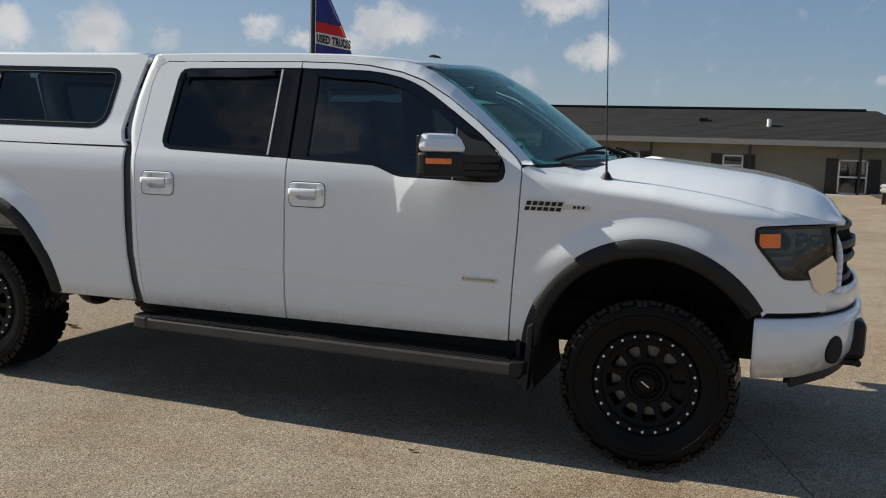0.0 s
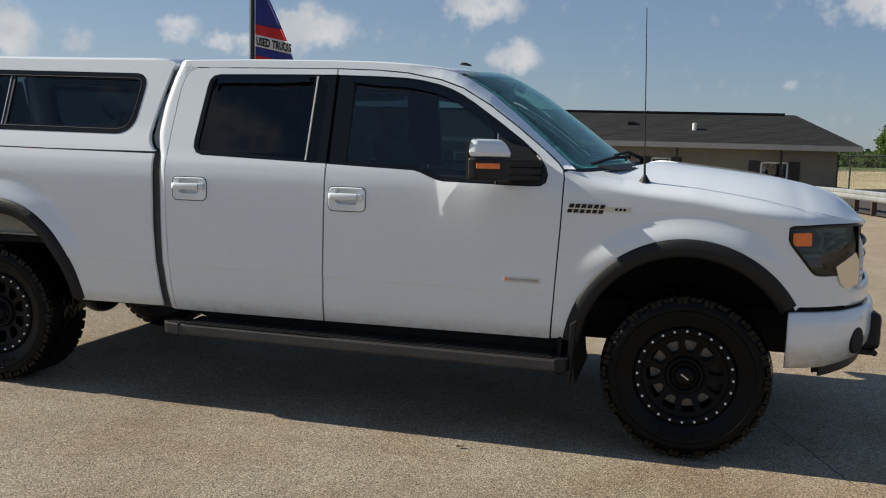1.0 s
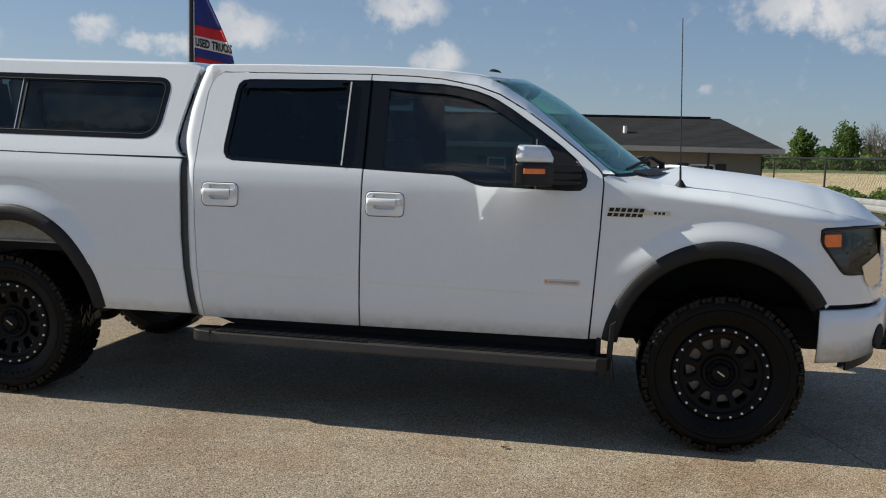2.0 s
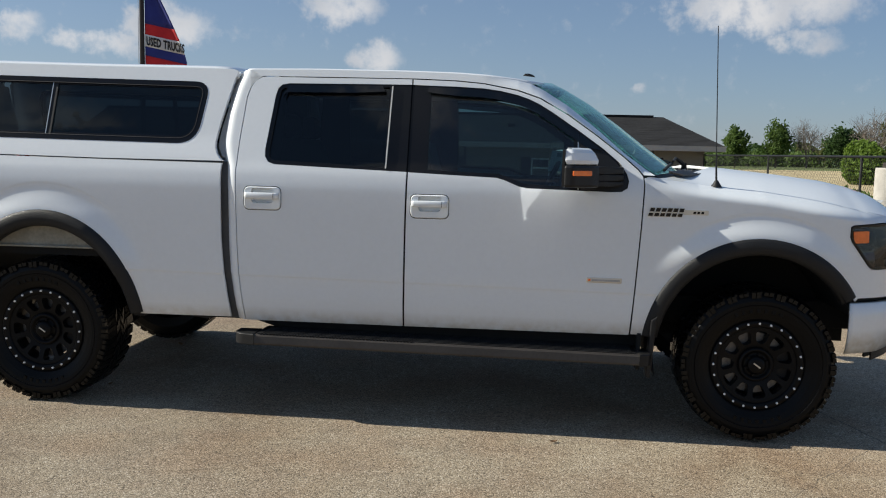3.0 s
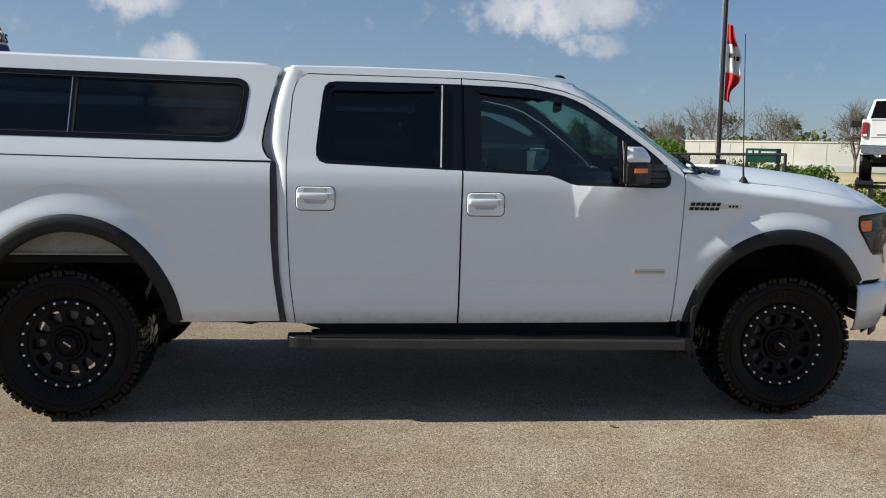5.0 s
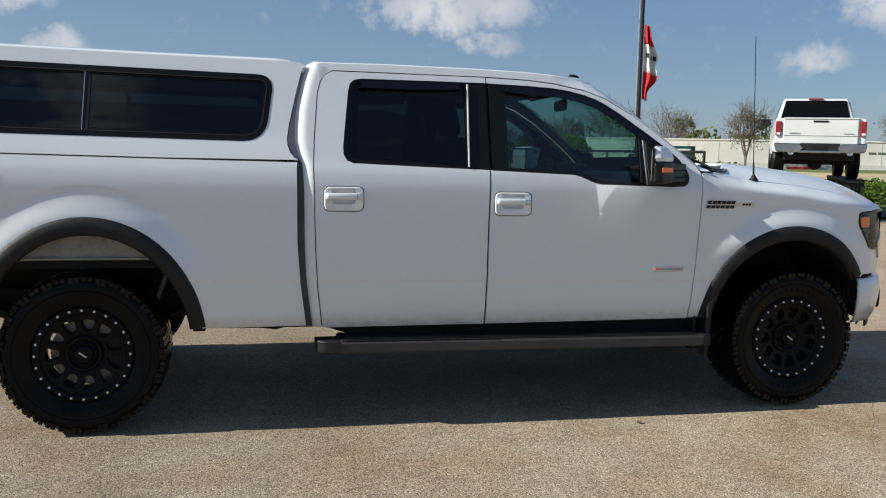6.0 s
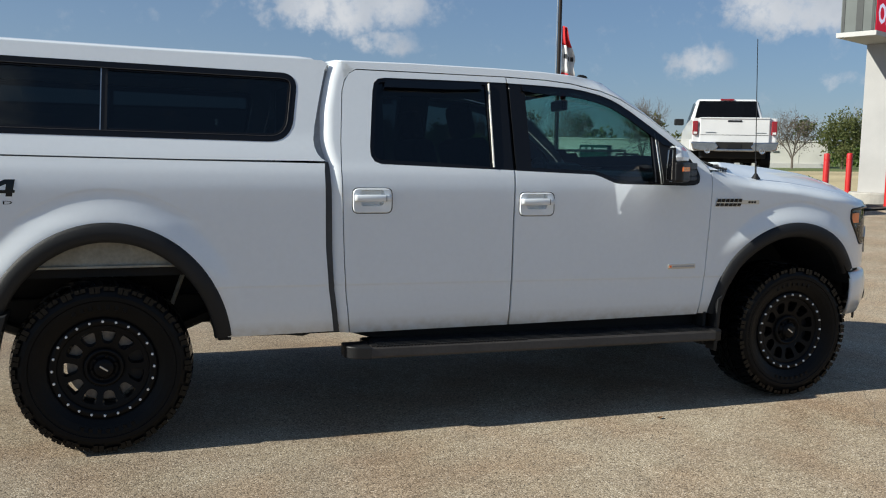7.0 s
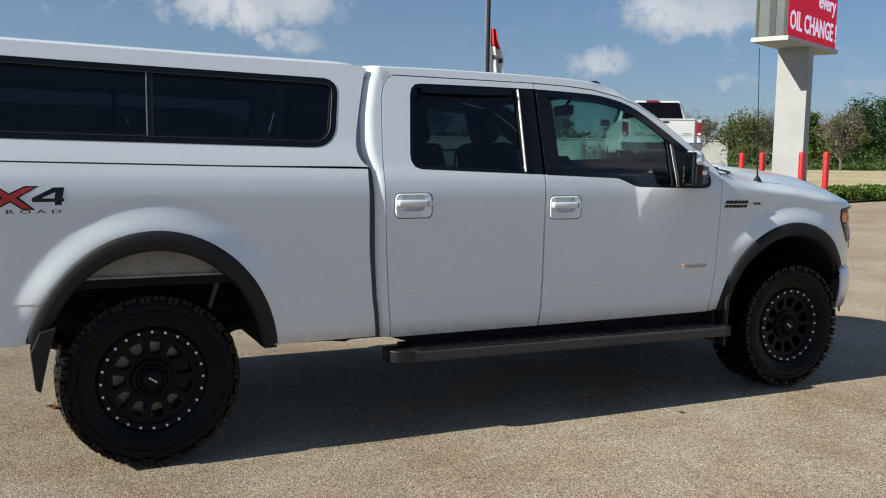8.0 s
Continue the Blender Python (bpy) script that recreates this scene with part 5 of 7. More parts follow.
# --- mirrors ---
for s in (1, -1):
    flip = mirrored if s < 0 else (lambda bm: bm)
    head = rounded([(-0.985, -0.100), (-1.055, -0.262), (-1.006, -0.268), (-0.905, -0.182), (-0.868, -0.130), (-0.868, -0.100)], [0.01, 0.015, 0.02, 0.03, 0.02, 0.01])
    mirror = part("side_mirror", flip(prism(head, 1.336, 1.450, 0.014, "xy")), TRIM, truck, "black towing mirror with a white cap")
    crown = prism(head, 1.448, 1.536, 0.026, "xy")
    for v in crown.verts:
        # the cap leans in towards its top, most at its front
        k = max(0.0, (v.co.z - 1.448) / 0.088) ** 1.6
        v.co.x -= 0.045 * k * max(0.0, (v.co.x + 1.02) / 0.15)
        v.co.y += 0.020 * k * max(0.0, (-0.13 - v.co.y) / 0.13)
    part("mirror_cap", flip(crown), PAINT, mirror, "white mirror cap")
    lamp_box = boxed((-0.062, -0.004, -0.013), (0.062, 0.004, 0.013), 0.002, Matrix.Translation((-0.9605, -0.2270, 1.409)) @ Matrix.Rotation(math.atan2(0.090, 0.113), 4, "Z"))
    part("mirror_lamp", flip(lamp_box), AMBER, mirror, "amber marker lamp")
    inner_end, outer_end = Vector((-0.985, -0.102)), Vector((-1.053, -0.258))
    along = (outer_end - inner_end).normalized()
    back = Vector((along.y, -along.x)) * 1.0
    back = back if back.x < 0 else -back
    strip = lambda cut, near, far: [tuple(inner_end + along * cut + back * near), tuple(outer_end - along * cut + back * near), tuple(outer_end - along * cut + back * far), tuple(inner_end + along * cut + back * far)]
    part("mirror_rim", flip(prism(strip(0.002, -0.002, 0.012), 1.338, 1.526, 0.004, "xy")), GLOSS, mirror)
    part("mirror_glass", flip(prism(strip(0.012, 0.012, 0.015), 1.352, 1.512, 0.0, "xy")), MIRROR, mirror, "rear-view mirror glass")
    arm = bmesh.new()
    for z0, z1 in ((1.342, 1.366), (1.369, 1.402), (1.405, 1.442)):
        vs = []
        for x, y in ((-0.91, -0.165), (-0.84, -0.11), (-0.735, -0.012), (-0.735, 0.03), (-0.86, 0.03), (-0.98, -0.06)):
            vs.append((x, y))
        low, high = [arm.verts.new((x, y, z0)) for x, y in vs], [arm.verts.new((x, y, z1)) for x, y in vs]
        arm.faces.new(low[::-1])
        arm.faces.new(high)
        for i in range(6):
            j = (i + 1) % 6
            arm.faces.new((low[i], low[j], high[j], high[i]))
    bmesh.ops.bevel(arm, geom=list(arm.edges), offset=0.007, segments=2, affect="EDGES", profile=0.5)
    part("mirror_arm", flip(arm), TRIM, mirror, "black mirror arm")
    sail = rounded([(-0.958, 1.318), (-0.720, 1.318), (-0.709, 1.37), (-0.757, 1.450), (-0.845, 1.526), (-0.964, 1.612)], [0.008, 0.03, 0.03, 0.03, 0.02, 0.008])
    skin("mirror_sail", sail, TRIM, mirror, lift=0.006, deep=0.02, side=s, step=0.04)

# --- running boards, chassis, antenna ---
for s in (1, -1):
    flip = mirrored if s < 0 else (lambda bm: bm)
    section = [(-0.105, 0.425), (-0.100, 0.415), (-0.06, 0.412), (0.148, 0.425), (0.148, 0.470), (-0.085, 0.470), (-0.100, 0.462)]
    board = part("running_board", flip(prism(section, -2.70, -0.625, 0.0, "yz")), STEP, truck, "grey aluminium running board with a black ribbed top")
    # it hangs a little lower at the front
    board.rotation_euler, board.location = (0, 0.009, 0), (0, 0, -0.010)
    pad = bmesh.new()
    cube(pad, (-2.69, -0.075, 0.468), (-0.64, 0.148, 0.474))
    pad_part = part("step_pad", flip(pad), TRIM, board, "black ribbed step pad")
    for y in (-0.060, -0.030, 0.0, 0.030, 0.060, 0.090):
        part("rib", flip(boxed((-2.66, y, 0.4735), (-0.66, y + 0.008, 0.478))), TRIM, pad_part)
    teeth = bmesh.new()
    for k in range(46):
        x = -2.67 + k * 0.0185
        cube(teeth, (x, -0.088, 0.466), (x + 0.0105, -0.068, 0.4765))
    part("grip_teeth", flip(teeth), TRIM, pad_part, "row of small rubber teeth")
    ends = [(-2.70, -0.02), (-2.70, -0.106), (-2.79, -0.085), (-2.825, -0.04), (-2.825, 0.05), (-2.70, 0.06)]
    cap = prism(rounded([p for p in ends], [0, 0, 0.03, 0.02, 0.01, 0]), 0.410, 0.474, 0.006, "xy")
    part("end_cap", flip(cap), TRIM, board, "black end cap")
    cap = prism(rounded([(-0.625, -0.106), (-0.57, -0.09), (-0.555, -0.03), (-0.56, 0.06), (-0.625, 0.06)], [0, 0.02, 0.02, 0, 0]), 0.410, 0.474, 0.006, "xy")
    part("end_cap", flip(cap), TRIM, board, "black end cap")
    for x in (-2.45, -1.65, -0.85):
        part("bracket", flip(boxed((x, -0.02, 0.42), (x + 0.06, 0.32, 0.455))), TRIM, board)
    part("rocker_panel", flip(prism([(-2.84, 0.60), (-2.82, 0.545), (-2.66, 0.495), (-2.45, 0.455), (-2.2, 0.44), (-0.60, 0.44), (-0.60, 0.60)], 0.12, 0.22, 0.006)), SEAM, truck, "black underside sill")
    part("chassis_rail", flip(boxed((-4.85, 0.50, 0.54), (0.7, 0.58, 0.70), 0.01)), SEAM, truck)
part("cab_floor", boxed((-2.82, 0.10, 0.57), (-0.55, 1.92, 0.60)), SEAM, truck)
part("bed_underside", prism([(-3.40, 0.60), (-3.38, 0.546), (-3.10, 0.541), (-3.02, 0.530), (-2.98, 0.541), (-2.78, 0.541), (-2.78, 0.60)], 0.06, 1.94), SEAM, truck, "dark underside edge of the cargo bed")
for s in (1, -1):
    flip = mirrored if s < 0 else (lambda bm: bm)
    part("wheel_house_panel", flip(prism([(-3.44, 0.535), (-3.38, 0.535), (-3.36, 0.66), (-3.40, 0.95), (-3.50, 0.95), (-3.46, 0.66)], 0.035, 0.62)), SEAM, truck)
part("bed_floor", boxed((-5.2, 0.09, 0.86), (-2.93, 1.91, 0.90)), SEAM, truck)
part("bed_front", boxed((-2.935, 0.06, 0.62), (-2.915, 1.94, 1.40)), PAINT, truck)
part("engine_bay", boxed((-0.55, 0.64, 0.55), (0.70, 1.36, 1.12)), SEAM, truck)
part("front_axle", rodded((0, 0.12, 0.42), (0, 1.88, 0.42), 0.04), TRIM, truck)
axle = rodded((-3.975, 0.12, 0.42), (-3.975, 1.88, 0.42), 0.045)
bmesh.ops.create_uvsphere(axle, u_segments=20, v_segments=12, radius=0.15, matrix=Matrix.Translation((-3.975, 1.0, 0.42)))
part("rear_axle", axle, TRIM, truck)
for s in (1, -1):
    flip = mirrored if s < 0 else (lambda bm: bm)
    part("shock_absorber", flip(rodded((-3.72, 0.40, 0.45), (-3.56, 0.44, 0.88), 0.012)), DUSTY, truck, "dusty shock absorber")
    leaf = bmesh.new()
    for k in range(12):
        p = lambda t: (-4.62 + 1.3 * t, 0.46, 0.66 - 0.20 * math.sin(math.pi * t))
        rod(leaf, p(k / 12), p((k + 1) / 12), 0.03, 0.03, 6)
    part("leaf_spring", flip(leaf), SEAM, truck)
tail = bmesh.new()
pipe = [(-1.2, 1.35, 0.50), (-2.8, 1.35, 0.50), (-3.4, 1.30, 0.56), (-4.4, 1.50, 0.62), (-4.75, 1.70, 0.60)]
for a, b in zip(pipe, pipe[1:]):
    rod(tail, a, b, 0.04)
part("exhaust_pipe", tail, ROTOR, truck)
part("fuel_tank", boxed((-3.2, 1.25, 0.46), (-2.1, 1.85, 0.66), 0.03), SEAM, truck)
part("gearbox", boxed((-1.6, 0.8, 0.44), (-0.5, 1.2, 0.62), 0.04), SEAM, truck)
antenna = bmesh.new()
bmesh.ops.create_cone(antenna, cap_ends=True, segments=20, radius1=0.030, radius2=0.008, depth=0.035, matrix=Matrix.Translation((-0.242, 0.092, 1.366)))
rod(antenna, (-0.243, 0.092, 1.38), (-0.247, 0.094, 1.46), 0.006, 0.005, 10)
rod(antenna, (-0.247, 0.094, 1.46), (-0.275, 0.10, 2.185), 0.0030, 0.0022, 8)
part("antenna", antenna, TRIM, truck, "black whip antenna")

# --- tailgate end ---
part("tailgate", boxed((-5.27, 0.16, 0.74), (-5.22, 1.84, 1.43), 0.015), PAINT, truck, "white tailgate")
part("rear_bumper", boxed((-5.34, 0.06, 0.77), (-5.22, 1.94, 0.90), 0.03), CHROME, truck, "chrome rear bumper")
for s in (1, -1):
    flip = mirrored if s < 0 else (lambda bm: bm)
    part("tail_lamp", flip(boxed((-5.265, 0.03, 0.98), (-5.19, 0.155, 1.40), 0.012)), REDLENS, truck, "red tail lamp")

# --- cab interior ---
def seat(x, y, wide, back_x):
    bm = bmesh.new()
    cube(bm, (x - 0.26, y - wide / 2, 0.88), (x + 0.27, y + wide / 2, 1.02), 0.05)
    cube(bm, (-0.10, -wide / 2, 0), (0.06, wide / 2, 0.60), 0.05, pose(back_x, y, 0.98, 0, -14))
    return bm


for y in (0.52, 1.48):
    one = part("front_seat", seat(-1.58, y, 0.52, -1.84), CLOTH, truck, "charcoal cloth bucket seat")
    rest = boxed((-0.05, -0.13, 0.60), (0.05, 0.13, 0.80), 0.045, pose(-1.84, y, 0.98, 0, -14))
    part("headrest", rest, CLOTH, one)
bench = part("rear_bench", seat(-2.42, 1.0, 1.44, -2.66), CLOTH, truck, "charcoal cloth rear bench")
for y in (0.48, 1.0, 1.52):
    part("headrest", boxed((-0.05, -0.12, 0.60), (0.05, 0.12, 0.76), 0.04, pose(-2.66, y, 0.98, 0, -12)), CLOTH, bench)
dash = bmesh.new()
cube(dash, (-0.98, 0.14, 1.02), (-0.48, 1.86, 1.37), 0.06)
cube(dash, (-1.02, 1.22, 1.26), (-0.80, 1.70, 1.42), 0.05)
part("dashboard", dash, DASH, truck, "dark vinyl dashboard")
part("console", boxed((-1.85, 0.86, 0.62), (-0.95, 1.14, 1.02), 0.03), DASH, truck)
ring = bmesh.new()
for k in range(32):
    p = lambda a: Vector((0, 0.19 * math.cos(a), 0.19 * math.sin(a)))
    rod(ring, p(2 * math.pi * k / 32), p(2 * math.pi * (k + 1) / 32), 0.015, 0.015, 8)
cube(ring, (-0.02, -0.07, -0.06), (0.05, 0.07, 0.06), 0.02)
for a in (0, math.pi, -math.pi / 2):
    rod(ring, (0, 0, 0), (0, 0.18 * math.cos(a), 0.18 * math.sin(a)), 0.014)
bmesh.ops.transform(ring, matrix=pose(-1.12, 1.46, 1.27, 0, 25), verts=ring.verts)
part("steering_wheel", ring, DASH, truck, "black steering wheel")
view = boxed((-0.02, -0.13, -0.035), (0.02, 0.13, 0.035), 0.015, pose(-1.13, 1.0, 1.80, 0, 0, -8))
rod(view, (-1.12, 1.0, 1.82), (-1.06, 1.0, 1.90), 0.01)
part("rear_view_mirror", view, TRIM, truck, "black interior mirror")
for y in (0.45, 1.55):
    part("sun_visor", boxed((-1.36, y - 0.18, 1.862), (-1.20, y + 0.18, 1.88), 0.006, None), CLOTH, truck)

sheet = thing("paper_sheet", "pale paper sheet stuck inside the far front window", "paper", (-1.045, 1.80, 1.45))
page = grid_surface([[(0.05 * u + 0.012 * v, 0.006 * u * u, 0.075 * v) for v in (-1, -0.5, 0, 0.5, 1)] for u in (-1, -0.5, 0, 0.5, 1)], 0.001)
part("page", page, LETTER, sheet)
part("dark_heading", boxed((0.0, -0.004, 0.028), (0.034, -0.0025, 0.058)), SHADE_AND_MARK_GREY, sheet)

# --- the cap over the bed ---
cap_thing = thing("truck_cap", "white fibreglass truck cap with tinted sliding side windows on the bed", "truck cap", (0, 0, 0))
CAP_TOP = [(-2.868, 1.922), (-2.90, 1.936), (-3.7, 1.942), (-4.55, 1.956), (-5.20, 1.966)]


def cap_form(x, z):
    k = np.clip((np.asarray(z, float) - 1.42) / 0.16, 0, 1)
    return flank(x, z) + 0.010 * k * k * (3 - 2 * k)



cap_front = [(-2.908, 1.424), (-2.930, 1.437), (-2.950, 1.462), (-2.962, 1.495), (-2.965, 1.53), (-2.955, 1.60), (-2.922, 1.745), (-2.886, 1.887)]
cap_side = cap_front + CAP_TOP + [(-5.235, 1.93), (-5.25, 1.70), (-5.245, 1.442), (-4.55, 1.437), (-3.6, 1.425)]
WINDOW = rounded([(-3.025, 1.862), (-3.075, 1.514), (-4.3, 1.528), (-5.02, 1.535), (-5.02, 1.90), (-4.3, 1.883)], [0.09, 0.12, 0, 0.1, 0.1, 0], 8)
for s in (1, -1):
    shell = skin("cap_side", cap_side, PAINT, cap_thing, holes=[WINDOW], shape=cap_form, side=s, deep=0.03, label="white cap side", step=0.045)
    skin("window_frame", shrunk(WINDOW, 0.001), GLOSS, shell, holes=[shrunk(WINDOW, 0.030)], lift=0.002, deep=0.03, shape=cap_form, side=s, step=0.04, label="black aluminium window frame")
    skin("inner_frame", shrunk(WINDOW, 0.028), GLOSS, shell, holes=[shrunk(WINDOW, 0.040)], lift=-0.006, deep=0.02, shape=cap_form, side=s, step=0.04)
    skin("frame_bead", shrunk(WINDOW, 0.0275), STEP, shell, holes=[shrunk(WINDOW, 0.0305)], lift=0.004, deep=0.01, shape=cap_form, side=s, step=0.04, label="thin silver bead")
    skin("window_pane", shrunk(WINDOW, 0.036), DARK, shell, lift=-0.014, deep=0.004, shape=cap_form, side=s, step=0.06, label="dark tinted cap glass")
    skin("window_divider", [(-3.965, 1.548), (-3.935, 1.548), (-3.925, 1.852), (-3.955, 1.852)], TRIM, shell, lift=-0.004, deep=0.012, shape=cap_form, side=s, step=0.04, label="black window divider")
    skin("divider_glint", [(-3.9665, 1.552), (-3.962, 1.552), (-3.952, 1.848), (-3.9565, 1.848)], STEEL, shell, lift=-0.001, deep=0.008, shape=cap_form, side=s, step=0.04)
    # grey sheet paints the shade on the white cab corner beside the cap
    skin("boot", [(-2.905, 1.432), (-2.935, 1.45), (-2.957, 1.50), (-2.958, 1.53), (-2.948, 1.60), (-2.915, 1.745), (-2.880, 1.887), (-2.866, 1.915), (-2.80, 1.915), (-2.818, 1.845), (-2.856, 1.683), (-2.868, 1.528), (-2.878, 1.435)], SHADE_AND_MARK_GREY, shell, shape=lambda x, z: flank(x, z) + 0.050, deep=0.08, side=s, step=0.03, label="grey sheet with the cab corner's shade in its colour")
rows = []
for i in range(31):
    x = -2.868 - (5.20 - 2.868) * i / 30
    zt = np.interp(-x, [-p[0] for p in CAP_TOP], [p[1] for p in CAP_TOP])
    y0 = float(cap_form(x, zt))
    row = []
    for j in range(41):
        v = -1 + 2 * j / 40
        w = math.copysign(abs(v) ** 0.7, v)
        y = 1 + w * (1 - y0)
        d = (1 - abs(w)) * (1 - y0)
        row.append((x, y, zt + 0.020 * (1 - math.exp(-d / 0.03)) + 0.025 * (1 - w * w) - 0.03 * max(0, 1 - i / 1.5) ** 2))
    rows.append(row)
part("cap_roof", grid_surface(rows, 0.015), PAINT, cap_thing, "white cap roof", smooth=True)
for side in (1, -1):
    part("cap_front_pillar", slant(-2.925, -2.905, side), PAINT, cap_thing)
ends = bmesh.new()
cube(ends, (-2.925, 0.40, 1.86), (-2.905, 1.60, 1.93))
cube(ends, (-2.925, 0.30, 1.42), (-2.905, 1.70, 1.47))
part("cap_front", ends, PAINT, cap_thing)
part("front_window", boxed((-2.918, 0.44, 1.46), (-2.912, 1.56, 1.87)), DARK, cap_thing)
for side in (1, -1):
    part("hatch_pillar", slant(-5.25, -5.22, side), PAINT, cap_thing)
hatch = bmesh.new()
cube(hatch, (-5.25, 0.12, 1.44), (-5.22, 1.88, 1.52))
cube(hatch, (-5.25, 0.30, 1.88), (-5.22, 1.70, 1.95))
part("rear_hatch", hatch, PAINT, cap_thing)
part("hatch_glass", boxed((-5.24, 0.23, 1.51), (-5.232, 1.77, 1.91)), DARK, cap_thing)


# ---- beyond the lot ----
SIDING = material("beige_siding", (0.235, 0.205, 0.15), 0.7, fine=0.1, coarse=0.15, coarse_scale=1.5)
SHINGLE = material("charcoal_shingles", (0.019, 0.0185, 0.020), 0.9, fine=0.35, fine_scale=9, coarse=0.35, coarse_scale=1.6, bump=0.5, bump_scale=8, island=0.5)
FASCIA = material("pale_fascia", (0.42, 0.39, 0.35), 0.6, coarse=0.1)
BROWN = material("dark_brown_paint", (0.035, 0.026, 0.022), 0.6, fine=0.2, coarse=0.2)
PALE = material("white_trim_paint", (0.75, 0.74, 0.70), 0.5, coarse=0.08)
INSIDE = material("unlit_room", (0.02, 0.022, 0.025), 0.9, coarse=0.3)
ZINC = material("galvanised_steel", (0.55, 0.56, 0.55), 0.45, 0.6, fine=0.2, coarse=0.25)
TIMBER = material("weathered_post", (0.10, 0.055, 0.04), 0.85, fine=0.3, coarse=0.3)
WIRE = material("black_coated_wire", (0.005, 0.0055, 0.0055), 0.6, fine=0.2)
WALL = material("cream_panel_wall", (0.64, 0.625, 0.58), 0.8, coarse=0.12, coarse_scale=0.4, fine=0.06)
BASE = material("white_base_course", (0.52, 0.51, 0.495), 0.7, coarse=0.08)
CLAD = material("white_clad_panel", (0.42, 0.41, 0.40), 0.65, coarse=0.14, coarse_scale=0.9, fine=0.06)
CEMENT = material("cast_concrete", (0.50, 0.47, 0.42), 0.85, fine=0.2, coarse=0.25, bump=0.3)
POLE = material("bronze_pole", (0.035, 0.028, 0.024), 0.4, 0.5, coarse=0.2)
RED = material("red_bollard_sleeve", (0.55, 0.016, 0.014), 0.45, coarse=0.15, coarse_scale=4, coat=0.3)
FACE = material("sign_red", (0.45, 0.008, 0.025), 0.6, coarse=0.05, spec=0.2)
WORDS = material("sign_white", (0.78, 0.75, 0.80), 0.6, coarse=0.04, spec=0.2)
for lit, rgb, power in ((FACE, (0.55, 0.006, 0.03, 1), 0.55), (WORDS, (0.80, 0.72, 0.90, 1), 0.55)):
    # the message board shines by itself
    lit.node_tree.nodes["Principled BSDF"].inputs["Emission Color"].default_value = rgb
    lit.node_tree.nodes["Principled BSDF"].inputs["Emission Strength"].default_value = power
CASING = material("sign_casing_grey", (0.10, 0.115, 0.11), 0.5, coarse=0.2, coarse_scale=2)
SLOT = material("sign_vent_dark", (0.045, 0.05, 0.05), 0.6, coarse=0.2)
GREEN = material("sign_green", (0.005, 0.07, 0.045), 0.4, coarse=0.15)
NAVY = material("flag_blue", (0.025, 0.035, 0.22), 0.8, fine=0.15, fine_scale=90, coarse=0.15)
SCARLET = material("flag_red", (0.60, 0.02, 0.025), 0.8, fine=0.15, fine_scale=90, coarse=0.15)
SHEET = material("flag_white", (0.75, 0.74, 0.72), 0.8, fine=0.1, fine_scale=90, coarse=0.12)
INK = material("flag_lettering", (0.02, 0.02, 0.022), 0.8, coarse=0.1)
FIELD = material("dry_field", (0.60, 0.485, 0.27), 0.95, fine=0.25, fine_scale=3, coarse=0.3, coarse_scale=0.12, bump=0.5, bump_scale=6)
TURF = material("mown_grass", (0.16, 0.20, 0.055), 0.95, fine=0.35, fine_scale=4, coarse=0.35, coarse_scale=0.1, bump=0.5, bump_scale=9)
MULCH = material("brown_mulch", (0.075, 0.062, 0.05), 0.95, fine=0.4, fine_scale=14, coarse=0.3, coarse_scale=1.5, bump=0.6, bump_scale=20)
BARK = material("grey_bark", (0.14, 0.11, 0.085), 0.9, fine=0.3, fine_scale=8, coarse=0.25)


def foliage(name, rgb):
    m = material(name, rgb, 0.6, island=0.30, coarse=0.25, coarse_scale=0.5, spec=0.25, tint=(1.0, 0.85, 1.0))
    nt = m.node_tree
    b = nt.nodes["Principled BSDF"]
    # leaves let some light through
    thin, mix = nt.nodes.new("ShaderNodeBsdfTranslucent"), nt.nodes.new("ShaderNodeMixShader")
    mix.inputs[0].default_value = 0.4
    nt.links.new(b.inputs["Base Color"].links[0].from_socket, thin.inputs[0])
    nt.links.new(b.outputs[0], mix.inputs[1])
    nt.links.new(thin.outputs[0], mix.inputs[2])
    nt.links.new(mix.outputs[0], nt.nodes["Material Output"].inputs[0])
    return m


LEAF = foliage("leaves_green", (0.125, 0.185, 0.045))
LEAF_DARK = foliage("leaves_dark", (0.065, 0.110, 0.032))
LEAF_BRIGHT = foliage("leaves_bright", (0.16, 0.24, 0.035))
LEAF_BROWN = foliage("leaves_brownish", (0.185, 0.195, 0.075))
TWIG = material("bare_twigs", (0.150, 0.124, 0.102), 0.9, coarse=0.2)


def leaves(points, size, rng):
    """Small bent leaf clumps at the given places, as one mesh."""
    n = len(points)
    a = rng.normal(size=(n, 3))
    a /= np.linalg.norm(a, axis=1)[:, None]
    b = rng.normal(size=(n, 3))
    b -= a * np.sum(a * b, 1)[:, None]
    b /= np.linalg.norm(b, axis=1)[:, None]
    s = size * rng.uniform(0.55, 1.3, (n, 1))
    c = np.cross(a, b) * s * 0.28
    p = np.array(points)
    verts = np.stack([p - a * s, p + b * s * 0.62 + c, p + a * s, p - b * s * 0.62 + c], 1).reshape(-1, 3)
    i = np.arange(0, 4 * n, 4)
    faces = np.concatenate([np.stack([i, i + 1, i + 2], 1), np.stack([i, i + 2, i + 3], 1)])
    me = bpy.data.meshes.new("leaves")
    me.from_pydata(verts.tolist(), [], faces.tolist())
    return me


